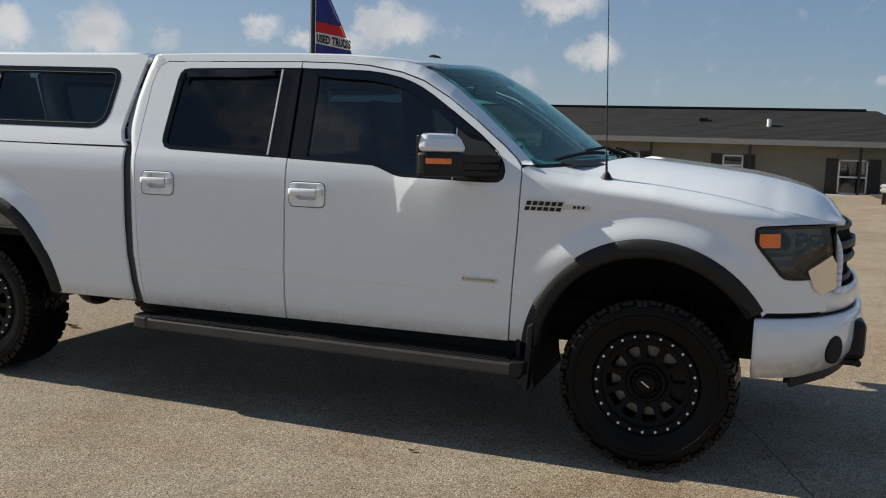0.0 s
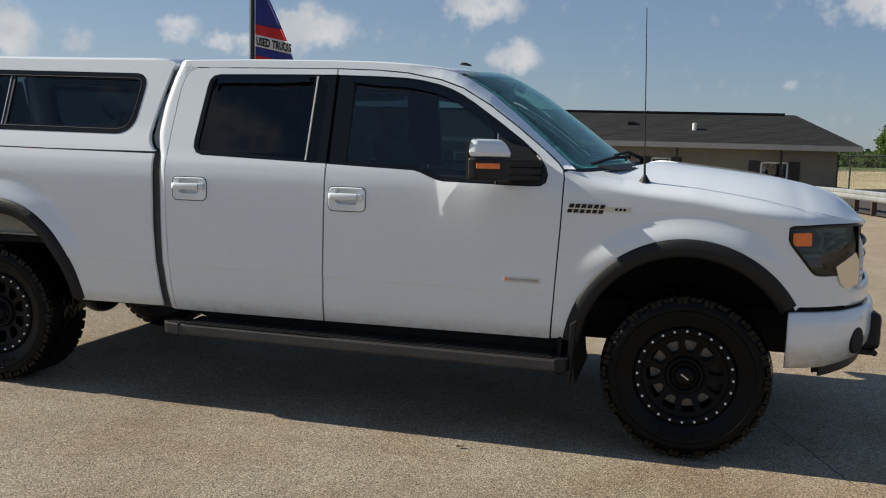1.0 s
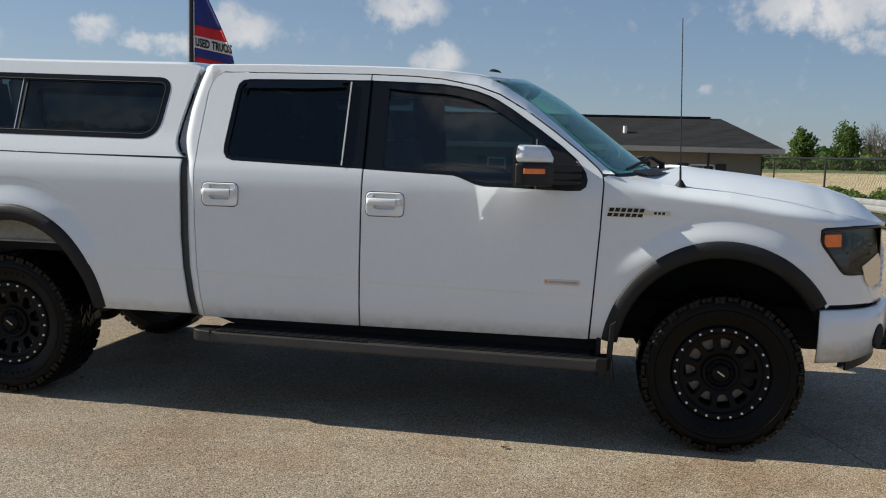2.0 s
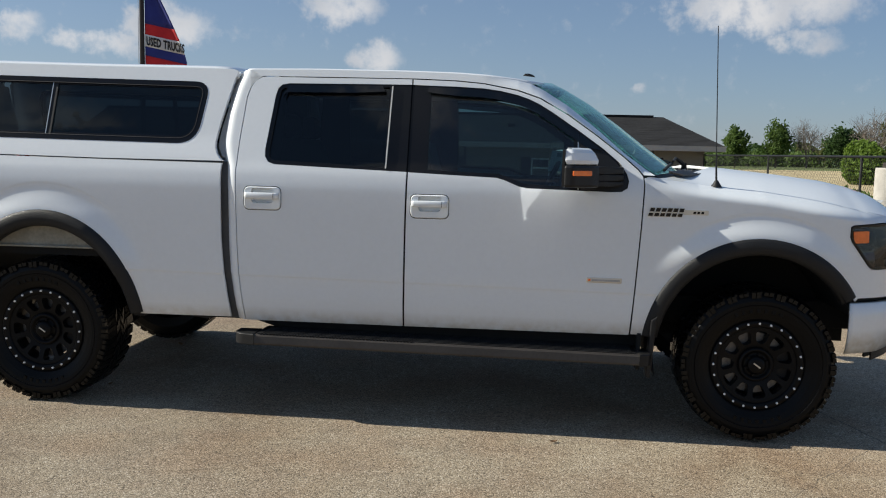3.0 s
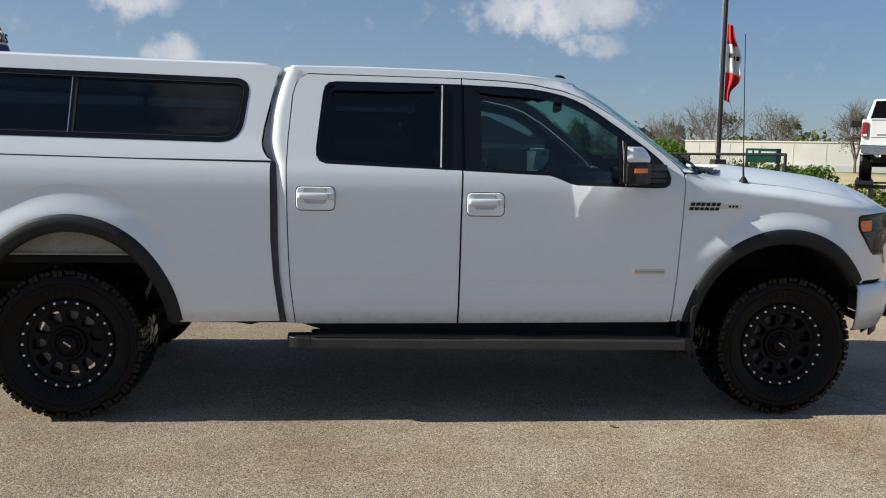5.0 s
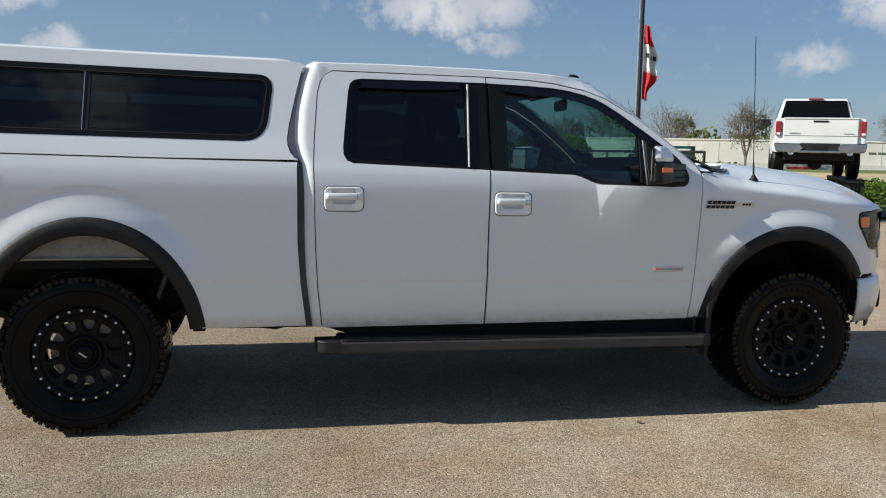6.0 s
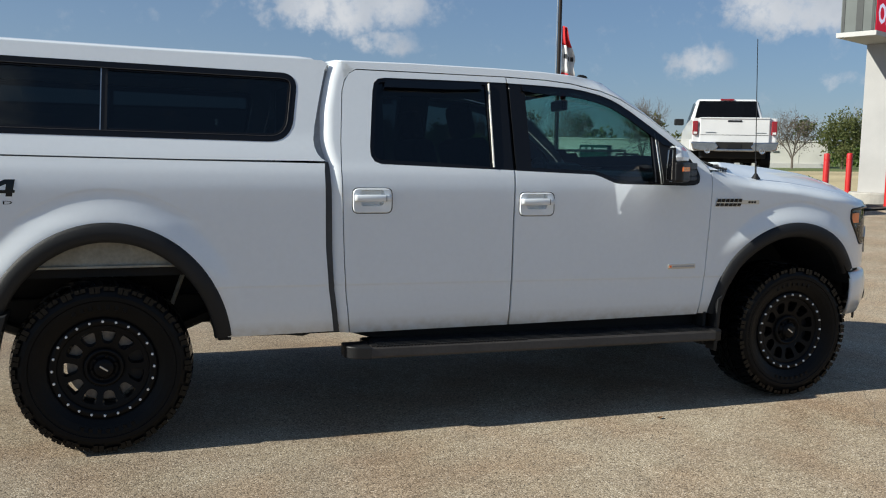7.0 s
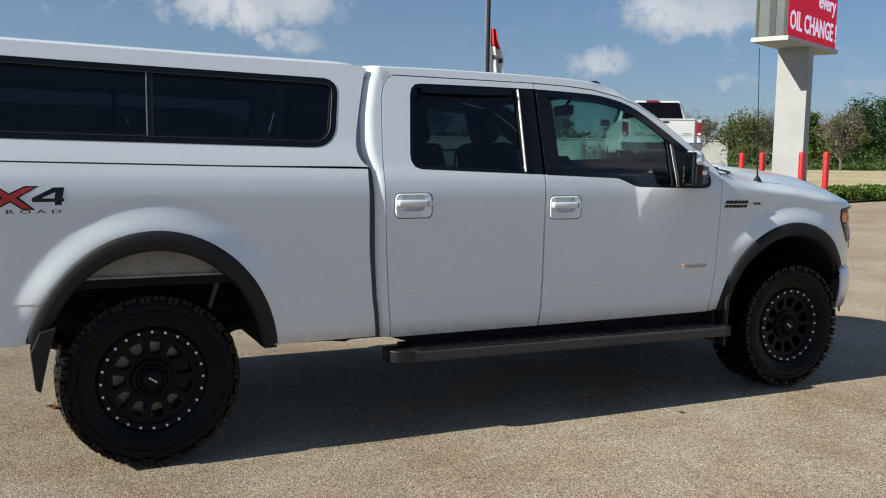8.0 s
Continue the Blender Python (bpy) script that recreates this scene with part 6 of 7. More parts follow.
def crown_points(rng, centre, radius, high, clumps, each):
    """Places for leaves: clumps spread over an uneven, hollow crown."""
    out = []
    for _ in range(clumps):
        d = rng.normal(size=3)
        d /= np.linalg.norm(d)
        r = rng.uniform(0.55, 1.0) * (1 + 0.18 * math.sin(3 * math.atan2(d[1], d[0]) + d[2] * 4))
        mid = np.array(centre) + d * r * np.array([radius, radius, high])
        out.append(mid + rng.normal(size=(each, 3)) * radius * 0.17)
    return np.concatenate(out)


def limb(bars, rng, a, way, length, r, level, ends):
    """A limb that bends, thins and forks."""
    steps = 3
    p = Vector(a)
    for k in range(steps):
        way = (way + Vector(rng.normal(size=3)) * 0.13 + Vector((0, 0, 0.10))).normalized()
        q = p + way * length / steps
        bars.append((p, q, r * (1 - 0.28 * k / steps), r * (1 - 0.28 * (k + 1) / steps)))
        if level < ends and k:
            for _ in range(2 if level else 3):
                side = Vector(rng.normal(size=3))
                side = (side - way * side.dot(way)).normalized()
                limb(bars, rng, q, (way + side * rng.uniform(0.40, 0.75)).normalized(), length * rng.uniform(0.5, 0.72), r * 0.45, level + 1, ends)
        p = q


def tree(place, high, radius, leaf, seed, label, bare=False, sparse=1.0, size=0.30, group="trees beyond the field"):
    x, y = place
    t = thing("tree", label, "tree", (x, y, rise(x, y)), group)
    rng = np.random.default_rng(seed)
    wood = []
    if bare:
        wood.append(((0, 0, -0.1), (0, 0, high * 0.24), high * 0.024, high * 0.019))
        for k in range(6):
            a = k * 1.05 + rng.uniform(0, 0.5)
            tilt = rng.uniform(0.18, 0.60)
            limb(wood, rng, (0, 0, high * (0.16 + 0.05 * (k % 2))), Vector((math.cos(a) * tilt, math.sin(a) * tilt, 1)).normalized(), high * 0.45, high * 0.012, 0, 3)
        part("trunk", sticks(wood), TWIG, t, "bare grey-brown branches")
        part("twig_haze", leaves(crown_points(rng, (0, 0, high * 0.66), radius * 0.85, high * 0.30, 70, 26), 0.085, rng), TWIG, t, "haze of thin budding twigs")
        if leaf:
            wide = 0.45 if sparse < 2 else 0.85
            part("crown", leaves(crown_points(rng, (radius * (0.95 - wide), 0, high * (0.78 if sparse < 2 else 0.64)), radius * wide, high * 0.31 * wide, int(35 * wide), int(14 * sparse)), size, rng), leaf, t, "thin spring leaves")
    else:
        wood.append(((0, 0, -0.1), (0, 0, high * 0.5), high * 0.022, high * 0.012))
        for k in range(5):
            a = k * 1.26
            wood.append(((0, 0, high * (0.25 + 0.05 * k)), (math.cos(a) * radius * 0.6, math.sin(a) * radius * 0.6, high * (0.45 + 0.07 * k)), high * 0.009, high * 0.004))
        part("trunk", sticks(wood, 8), BARK, t)
        part("crown", leaves(crown_points(rng, (0, 0, high * 0.56), radius, high * 0.40, 110, int(26 * sparse)), size, rng), leaf, t, "rounded crown of small leaves")
    return t


# --- verge, field and grass ---
def verge_sheet(name, outline, mat, dz, label, kind="structure"):
    vs, faces, _ = plate(outline, (), 6.0)
    bm = bmesh.new()
    pts = [bm.verts.new((x, y, rise(x, y) + dz)) for x, y in vs]
    for f in faces:
        bm.faces.new([pts[i] for i in f])
    bmesh.ops.recalc_face_normals(bm, faces=bm.faces)
    ob = part(name, bm, mat, None)
    return tagged(ob, label, name.replace("_", " "), kind=kind)


verge_sheet("grass_verge", [(8.6, 46), (8.2, 15.2), (12, 15.2), (20.5, 15.5), (40, 9), (120, -4), (220, 60), (220, 260), (-60, 260), (-60, 58), (8.6, 58)], TURF, 0.03, "green mown grass beyond the lot")
verge_sheet("dry_field", [(9.6, 60), (9.6, 24), (14, 21), (26, 19.5), (48, 13), (60, 14), (64, 40), (44, 62), (48, 95), (30, 118), (10, 120)], FIELD, 0.08, "dry tan field beyond the fence")
verge_sheet("mulch_bed", [(5.2, 44), (5.2, 30), (6.9, 14.2), (13, 13.6), (19, 14.4), (22, 13.8), (22, 15.6), (12, 15.6), (8.4, 15.6), (8.8, 44)], MULCH, 0.05, "brown mulch bed along the fence")

# --- the house ---
house = thing("house", "single-storey beige house with a charcoal hipped roof and brown shutters", "house", (0, 43, -0.56))
HX0, HX1, HD, HE = -26.0, 7.45, 8.2, 2.42
walls = bmesh.new()
cube(walls, (HX0, 0, -0.2), (HX1, HD, HE))
part("wall", walls, SIDING, house, "beige lapped siding")
for k in range(17):
    z = 0.05 + k * 0.14
    lap = bmesh.new()
    vs = [lap.verts.new(p) for p in ((HX0, -0.004, z + 0.135), (HX1, -0.004, z + 0.135), (HX1, -0.026, z), (HX0, -0.026, z), (HX1, -0.004, z), (HX0, -0.004, z))]
    lap.faces.new((vs[0], vs[3], vs[2], vs[1]))
    lap.faces.new((vs[3], vs[5], vs[4], vs[2]))
    bmesh.ops.recalc_face_normals(lap, faces=lap.faces)
    part("siding_board", lap, SIDING, house)
ex0, ex1, ey0, ey1 = HX0 - 0.8, 8.4, -0.62, HD + 0.62
rx1, ry, rz = 5.75, 3.55, 4.20
roof = bmesh.new()
e = [roof.verts.new(p) for p in ((ex0, ey0, HE + 0.16), (ex1, ey0, HE + 0.16), (ex1, ey1, HE + 0.16), (ex0, ey1, HE + 0.16))]
r = [roof.verts.new(p) for p in ((ex0, ry, rz), (rx1, ry, rz))]
for f in ((e[0], e[1], r[1], r[0]), (e[1], e[2], r[1]), (e[2], e[3], r[0], r[1]), (e[3], e[0], r[0]), (e[3], e[2], e[1], e[0])):
    roof.faces.new(f)
bmesh.ops.recalc_face_normals(roof, faces=roof.faces)
top = part("roof", roof, SHINGLE, house, "charcoal shingle roof")
# shingle courses on the front slope
courses = bmesh.new()
rng = np.random.default_rng(5)
slope = Vector((0, ry - ey0, rz - HE - 0.16))
for k in range(26):
    a, b = k / 26, (k + 1.15) / 26
    x = ex0
    right = ex1 + (rx1 - ex1) * (k + 1) / 26 - 0.05
    while x < right:
        w = min(rng.uniform(0.5, 1.3), right - x + 1e-3)
        lift = 0.012 + rng.uniform(0, 0.008)
        p0 = Vector((0, ey0, HE + 0.16)) + slope * a
        p1 = Vector((0, ey0, HE + 0.16)) + slope * min(b, 1)
        vs = [courses.verts.new(p) for p in ((x, p0.y, p0.z + lift), (x + w, p0.y, p0.z + lift), (x + w, p1.y, p1.z + 0.004), (x, p1.y, p1.z + 0.004))]
        courses.faces.new(vs)
        x += w
shingles = part("shingles", courses, SHINGLE, top)
shingles["kind"] = "stuff"
part("ridge_vent", boxed((ex0, ry - 0.16, rz - 0.02), (rx1 - 0.55, ry + 0.16, rz + 0.09)), SEAM, top, "black ridge vent")
edge_board = bmesh.new()
cube(edge_board, (ex0, ey0 - 0.03, HE - 0.10), (ex1 + 0.03, ey0 + 0.03, HE + 0.17))
cube(edge_board, (ex1 - 0.03, ey0 + 0.03, HE - 0.10), (ex1 + 0.03, ey1, HE + 0.17))
part("gutter", edge_board, FASCIA, house, "pale gutter and fascia")
part("soffit", boxed((ex0, ey0 + 0.03, HE - 0.02), (ex1 - 0.03, ey1, HE + 0.02)), FASCIA, house)
stack = bmesh.new()
rod(stack, (0.58, 1.15, 2.95), (0.58, 1.15, 3.62), 0.11, 0.11, 20)
rod(stack, (0.58, 1.12, 2.93), (0.58, 1.15, 3.02), 0.22, 0.14, 20)
part("vent_stack", stack, PALE, house, "white vent pipe")
part("roof_vent", boxed((-2.9, 1.6, 3.42), (-2.45, 1.9, 3.66), 0.04), SEAM, house, "black roof vent")


def house_window(x0, x1, z0, z1):
    w = part("window_frame", bmesh.new(), PALE, house)
    bm = bmesh.new()
    for lo, hi in (((x0, -0.06, z0), (x0 + 0.07, 0.02, z1)), ((x1 - 0.07, -0.06, z0), (x1, 0.02, z1)), ((x0, -0.06, z1 - 0.07), (x1, 0.02, z1)), ((x0, -0.06, z0), (x1, 0.02, z0 + 0.07)), ((x0, -0.05, (z0 + z1) / 2 - 0.04), (x1, 0.02, (z0 + z1) / 2 + 0.04))):
        cube(bm, lo, hi)
    bm.to_mesh(w.data)
    bm.free()
    tagged(w, "white window frame")
    part("room_dark", boxed((x0 + 0.03, -0.029, z0 + 0.03), (x1 - 0.03, -0.028, z1 - 0.03)), INSIDE, w)
    part("pane", boxed((x0 + 0.03, -0.044, z0 + 0.03), (x1 - 0.03, -0.038, z1 - 0.03)), LENS, w)
    for a, b in ((x0 - 0.56, x0 - 0.04), (x1 + 0.04, x1 + 0.56)):
        s = boxed((a, -0.075, z0 - 0.05), (b, -0.03, z1 + 0.05), 0.01)
        shutter = part("shutter", s, BROWN, house, "dark brown louvred shutter")
        for k in range(14):
            z = z0 + 0.08 + (z1 - z0 - 0.16) * k / 13
            part("louvre", boxed((a + 0.06, -0.09, z), (b - 0.06, -0.07, z + 0.05)), BROWN, shutter)


house_window(3.86, 5.16, 0.06, 1.72)
house_window(-1.50, -0.52, 0.75, 1.78)
house_window(-6.60, -5.62, 0.75, 1.78)
house_window(-12.0, -10.8, 0.75, 1.78)
for x in (4.76, -0.22, -5.0, -9.8):
    part("porch_post", boxed((x - 0.06, ey0 + 0.05, -0.1), (x + 0.06, ey0 + 0.17, HE), 0.01), BROWN, house, "dark porch post")
part("porch_slab", boxed((-14, -1.6, -0.2), (7.0, 0, 0.06), 0.02), CEMENT, house, "pale concrete porch slab")

# --- guard rail and chain-link fence ---
guard = thing("guard_rail", "galvanised guard rail on short posts beside the lot", "guard rail")
RAIL = [(4.7, 33.0), (5.43, 28.2), (5.85, 23.0), (6.15, 18.3), (6.35, 15.5)]
beam_rows = []
for k in range(25):
    y = 33.0 - 17.5 * k / 24
    x = np.interp(-y, [-p[1] for p in RAIL], [p[0] for p in RAIL])
    z = rise(x, y)
    beam_rows.append([(x - d, y, z + 0.45 + h) for h, d in ((0, 0), (0.05, 0.05), (0.11, 0.05), (0.155, 0), (0.20, 0.05), (0.26, 0.05), (0.31, 0))])
part("beam", grid_surface(beam_rows, 0.006), ZINC, guard, "galvanised corrugated beam")
for k in range(10):
    y = 33 - k * 1.92
    x = float(np.interp(-y, [-p[1] for p in RAIL], [p[0] for p in RAIL])) + 0.02
    z = rise(x, y)
    part("post", boxed((x, y - 0.075, z - 0.1), (x + 0.15, y + 0.075, z + (0.62 if k else 0.7)), 0.01), TIMBER, guard, "brown timber post")

fence = thing("fence", "black chain-link fence with a top rail beside the lot", "fence")
ys = [43.0, 39.6, 29.9, 20.2, 14.5]
for y in ys:
    z = rise(7.45, y)
    part("post", rodded((7.45, y, z - 0.1), (7.45, y, 1.62), 0.035, 0.035, 10), WIRE, fence, "black round post")
part("top_rail", rodded((7.45, 43, 1.58), (7.45, ys[-1], 1.60), 0.034, 0.034, 10), WIRE, fence, "black top rail")
wires = []
gap, low, high = 0.16, -0.35, 1.58
n = int((43 - ys[-1]) / gap)
for k in range(-12, n):
    for s in (1, -1):
        y0 = ys[-1] + k * gap
        y1 = y0 + (high - low)
        a, b = (y0, low), (y1, high)
        if s < 0:
            a, b = (y0, high), (y1, low)
        t0, t1 = 0.0, 1.0
        if a[0] < ys[-1]:
            t0 = (ys[-1] - a[0]) / (b[0] - a[0])
        if b[0] > 43:
            t1 = (43 - a[0]) / (b[0] - a[0])
        if t1 - t0 > 0.02:
            p = Vector((7.45, a[0] + (b[0] - a[0]) * t0, a[1] + (b[1] - a[1]) * t0))
            q = Vector((7.45, a[0] + (b[0] - a[0]) * t1, a[1] + (b[1] - a[1]) * t1))
            wires.append((p, q, 0.0032, 0.0032))
mesh_part = part("chain_link", sticks(wires, 3), WIRE, fence, "chain-link mesh")
mesh_part["kind"] = "stuff"

# --- flags ---
def flag_pole(x, y, high, r, label):
    p = thing("flag_pole", label, "flag pole", (x, y, rise(x, y)))
    shaft = rodded((0, 0, -0.1), (0, 0, high), r, r * 0.75, 20)
    part("shaft", shaft, POLE, p, "dark bronze shaft")
    part("halyard", rodded((-r - 0.03, 0, 1.4), (-r - 0.02, 0, high - 0.1), 0.008), ZINC, p)
    return p


flag_pole(-12.85, 20.8, 8.0, 0.085, "dark bronze flag pole behind the parked truck")
one = flag_pole(7.56, 18.42, 8.5, 0.064, "dark bronze flag pole on a round concrete base")
drum = turned([(-0.2, 0.37), (1.40, 0.37), (1.44, 0.36), (1.45, 0.33), (1.45, 0.0)], 40, "Z")
part("base_drum", drum, CEMENT, one, "pale round concrete base", smooth=True)
part("base_plate", boxed((-0.17, -0.17, 1.44), (0.17, 0.17, 1.58), 0.02), BROWN, one)


def cloth(name, mat, parent, z_top, z_bottom, spread, drop, wave, label, n=22, m=8):
    """One stripe of a flag, between two heights at the hoist; spread gives its width by height."""
    rows = []
    for i in range(n + 1):
        u = i / n
        row = []
        for j in range(m + 1):
            z = z_top + (z_bottom - z_top) * j / m
            w = spread(z)
            x = u * w
            row.append((x, wave(u, z), z - drop * u * w))
        rows.append(row)
    return part(name, grid_surface(rows, 0.004), mat, parent, label, smooth=True)


used = thing("flag", "blue red and white striped flag with used trucks lettering", "flag", (-12.76, 20.8, 0))
width = lambda z: 1.30 - 0.42 * max(0, z - 4.15) ** 1.25
ripple = lambda u, z: 0.10 * math.sin(u * 7 + z * 0.8) * u
STRIPES = ((6.35, 5.02, NAVY), (5.02, 4.71, SCARLET), (4.71, 4.36, SHEET), (4.36, 4.10, NAVY), (4.10, 3.70, SCARLET))
for z1, z0, mat in STRIPES:
    cloth("stripe", mat, used, z1, z0, width, 0.20, ripple, "")
place = pose(0.05, 0, 4.415, 90)
lettering("flag_letters", "USED TRUCKS", 0.235, INK, used, place, 0.555, 0.001, bend=lambda p: Vector((p.x, ripple(min(1, p.x / width(p.z)), p.z) - 0.022 + p.y, p.z - 0.20 * p.x)), bold=0.012)

limp = thing("flag", "limp red and white flag hanging beside its pole", "flag", (7.62, 18.38, 0))
width2 = lambda z: 0.40 + 0.04 * math.sin(z * 9) - 0.32 * max(0, (z - 4.3) / 0.75) ** 1.1 - 0.27 * max(0, (3.9 - z) / 0.85)
folds = lambda u, z: 0.075 * math.sin(u * 11 + z * 1.6) * min(1, u * 4) + 0.05 * math.sin(z * 6 + 1) * u
for z1, z0, mat in ((5.05, 4.55, SCARLET), (4.55, 3.80, SHEET), (3.80, 3.05, SCARLET)):
    cloth("stripe", mat, limp, z1, z0, width2, 0.35, folds, "")
for k in range(4):
    bar = boxed((0.08 + 0.075 * k, 0, 4.20), (0.13 + 0.075 * k, 0.006, 4.32))
    for v in bar.verts:
        v.co.y = folds(min(1, v.co.x / 0.40), v.co.z) - 0.02 + v.co.y * 0.5
        v.co.z -= 0.35 * v.co.x
    part("letter_bar", bar, INK, limp)

# --- green notice board ---
notice = thing("notice_board", "small green notice board on two dark posts", "sign", (8.95, 18.65, rise(8.95, 18.65)))
turn = Matrix.Rotation(radians(-27), 4, "Z")
part("panel", boxed((-0.46, -0.02, 1.48), (0.46, 0.02, 1.86), 0.01, turn), GREEN, notice, "green panel")
for x in (-0.42, 0.40):
    part("post", boxed((x - 0.04, 0.02, -0.1), (x + 0.04, 0.10, 1.84), 0.005, turn), WIRE, notice)
for k in range(2):
    part("pale_square", boxed((-0.40 + k * 0.16, -0.026, 1.69), (-0.29 + k * 0.16, -0.02, 1.80), 0.0, turn), SHEET, notice)
part("pale_bar", boxed((-0.06, -0.026, 1.72), (0.34, -0.02, 1.78), 0.0, turn), SHEET, notice)

# --- hedges ---
def hedge(points, high, wide, leaf, seed, label, size=0.10, count=900, group="hedges"):
    x0, y0 = points[0]
    h = thing("hedge", label, "hedge", (x0, y0, rise(x0, y0)), group)
    rng = np.random.default_rng(seed)
    place = []
    stems = []
    for (ax, ay), (bx, by) in zip(points, points[1:]):
        for _ in range(max(4, int(math.dist((ax, ay), (bx, by)) / 0.30))):
            t = (len(stems) * 0.618034) % 1.0
            off = rng.normal() * wide * 0.22
            cx, cy = ax + (bx - ax) * t - x0 + off, ay + (by - ay) * t - y0 + off
            hh = high * rng.uniform(0.72, 1.08)
            base = rise(cx + x0, cy + y0) - rise(x0, y0)
            stems.append(((cx, cy, base - 0.05), (cx + rng.normal() * 0.15, cy + rng.normal() * 0.15, base + hh * 0.8), 0.012, 0.005))
            d = rng.normal(size=(count, 3))
            d /= np.linalg.norm(d, axis=1)[:, None]
            d *= rng.uniform(0.5, 1.0, (count, 1)) ** 0.5
            q = d * np.array([wide * 0.42, wide * 0.42, hh * 0.5]) + np.array([cx, cy, base + hh * 0.5])
            q[:, 2] = np.maximum(q[:, 2], base + 0.03)
            place.append(q)
    part("stems", sticks(stems, 4), BARK, h)
    part("foliage", leaves(np.concatenate(place), size, rng), leaf, h, "small dense leaves")


hedge([(8.4, 34), (8.5, 29)], 0.75, 0.9, LEAF_BRIGHT, 11, "low bright green shrubs behind the fence", 0.10, 130)
hedge([(8.6, 27), (8.3, 22)], 0.85, 0.9, LEAF_BRIGHT, 12, "low bright green shrubs behind the fence", 0.10, 130)
hedge([(18.4, 54.4), (19.8, 53.6)], 2.9, 2.4, LEAF_BRIGHT, 13, "tall bright green bush behind the fence", 0.15, 700)
hedge([(9.9, 23.5), (12.6, 21.6)], 1.55, 1.2, LEAF_BRIGHT, 14, "dense bright green hedge behind the notice board", 0.075, 420)
hedge([(12.8, 21.2), (16.6, 18.6)], 0.80, 1.2, LEAF_BRIGHT, 15, "low bright green shrubs behind the display stand", 0.065, 260)
hedge([(17.6, 15.2), (27.0, 12.6)], 0.52, 0.9, LEAF_BRIGHT, 16, "low clipped green hedge at the edge of the lot", 0.06, 300)
hedge([(17.4, 22.5), (21.5, 24.0)], 0.7, 1.0, LEAF, 17, "low green shrubs near the red bollards", 0.08, 200)

# --- the long white building ---
store = thing("warehouse", "long low cream warehouse with a white base course", "warehouse", (35.95, 92.9, rise(35.95, 92.9)))
du = Vector((68.5 - 35.95, 74.2 - 92.9, 0))
turn = Matrix.Rotation(math.atan2(du.y, du.x), 4, "Z")
part("upper_wall", boxed((0, 0, 0.95), (du.length, 26, 3.35), 0.0, turn), WALL, store, "cream panelled wall")
part("base_course", boxed((-0.05, -0.12, -1.0), (du.length + 0.05, 26, 0.95), 0.0, turn), BASE, store, "white base course")
part("coping", boxed((-0.08, -0.10, 3.35), (du.length + 0.08, 26, 3.47), 0.0, turn), PALE, store)
for k in range(11):
    x = 1.5 + k * 3.3
    part("panel_joint", boxed((x, -0.03, 0.97), (x + 0.06, 0.02, 3.34), 0.0, turn), WALL, store)
part("wall_marking", boxed((22, -0.14, 0.25), (24.5, -0.118, 0.6), 0.0, turn), SCARLET, store, "faded red marking")
for k in range(3):
    part("wall_marking", boxed((30 + k * 0.9, -0.05, 2.1), (30.7 + k * 0.9, -0.028, 2.3), 0.0, turn), CASING, store)

# --- trees ---
for place, high, radius, leaf, seed, label in (
    ((30.2, 142.0), 6.6, 1.75, LEAF, 21, "round leafy green tree in the field"),
    ((36.2, 140.7), 7.2, 1.95, LEAF, 22, "round leafy green tree in the field"),
    ((42.3, 128.0), 6.0, 2.4, LEAF_DARK, 23, "dark evergreen tree among bare trees"),
    ((63.9, 67.1), 6.0, 2.2, LEAF_BROWN, 26, "olive green tree beside the warehouse"),
    ((54.5, 49.8), 5.1, 1.25, LEAF, 28, "dense dark green tree behind the pylon"),
    ((67.6, 56.2), 6.7, 1.8, LEAF_DARK, 30, "tall green tree beyond the field"),
    ((69.2, 54.6), 6.9, 2.2, LEAF_DARK, 31, "tall green tree beyond the field"),
    ((71.4, 52.3), 6.6, 2.5, LEAF, 32, "tall dark green tree beyond the field"),
):
    tree(place, high, radius, leaf, seed, label, size=0.13 if math.hypot(*place) < 100 else 0.24, sparse=1.5 if math.hypot(*place) < 100 else 1.3)
for place, high, radius, leaf, seed in (
    ((40.4, 139.0), 6.4, 2.6, None, 41), ((48.6, 136.0), 6.0, 2.6, None, 46), ((42.6, 117.2), 6.8, 2.8, LEAF_BROWN, 42), ((40.7, 96.4), 7.2, 3.2, LEAF_BROWN, 43),
    ((46.8, 93.0), 6.6, 2.9, LEAF, 44), ((61.2, 71.2), 5.6, 2.6, LEAF_BROWN, 45), ((49.0, 80.5), 6.4, 2.8, LEAF_BROWN, 47), ((54.6, 46.6), 4.7, 1.9, LEAF_BROWN, 48), ((71.3, 71.2), 6.0, 2.2, LEAF_BROWN, 49),
):
    tree(place, high, radius, leaf, seed, "bare spreading tree with few leaves", bare=True, size=0.2 if seed < 48 else 0.13, sparse=1.0 if seed < 48 else 3.0)


def woods(name, ends, high, deep, leaf, seed, count, label, size):
    """A far belt of trees as one mass of leaves with an uneven top."""
    rng = np.random.default_rng(seed)
    t = rng.uniform(0, 1, count)
    (ax, ay), (bx, by) = ends
    x, y = ax + (bx - ax) * t, ay + (by - ay) * t
    tops = high * (0.62 + 0.22 * np.sin(t * 37 + seed) + 0.16 * np.sin(t * 91 + 2 * seed) + 0.10 * np.sin(t * 211))
    z = tops * rng.uniform(0, 1, count) ** 0.55
    y = y + rng.uniform(0, deep, count)
    base = np.array([rise(a, b) for a, b in zip(x, y)])
    bm = leaves(np.stack([x, y, z + base - 0.3], 1), size, rng)
    ob = part(name, bm, leaf, None)
    tagged(ob, label, "woods", kind="stuff")


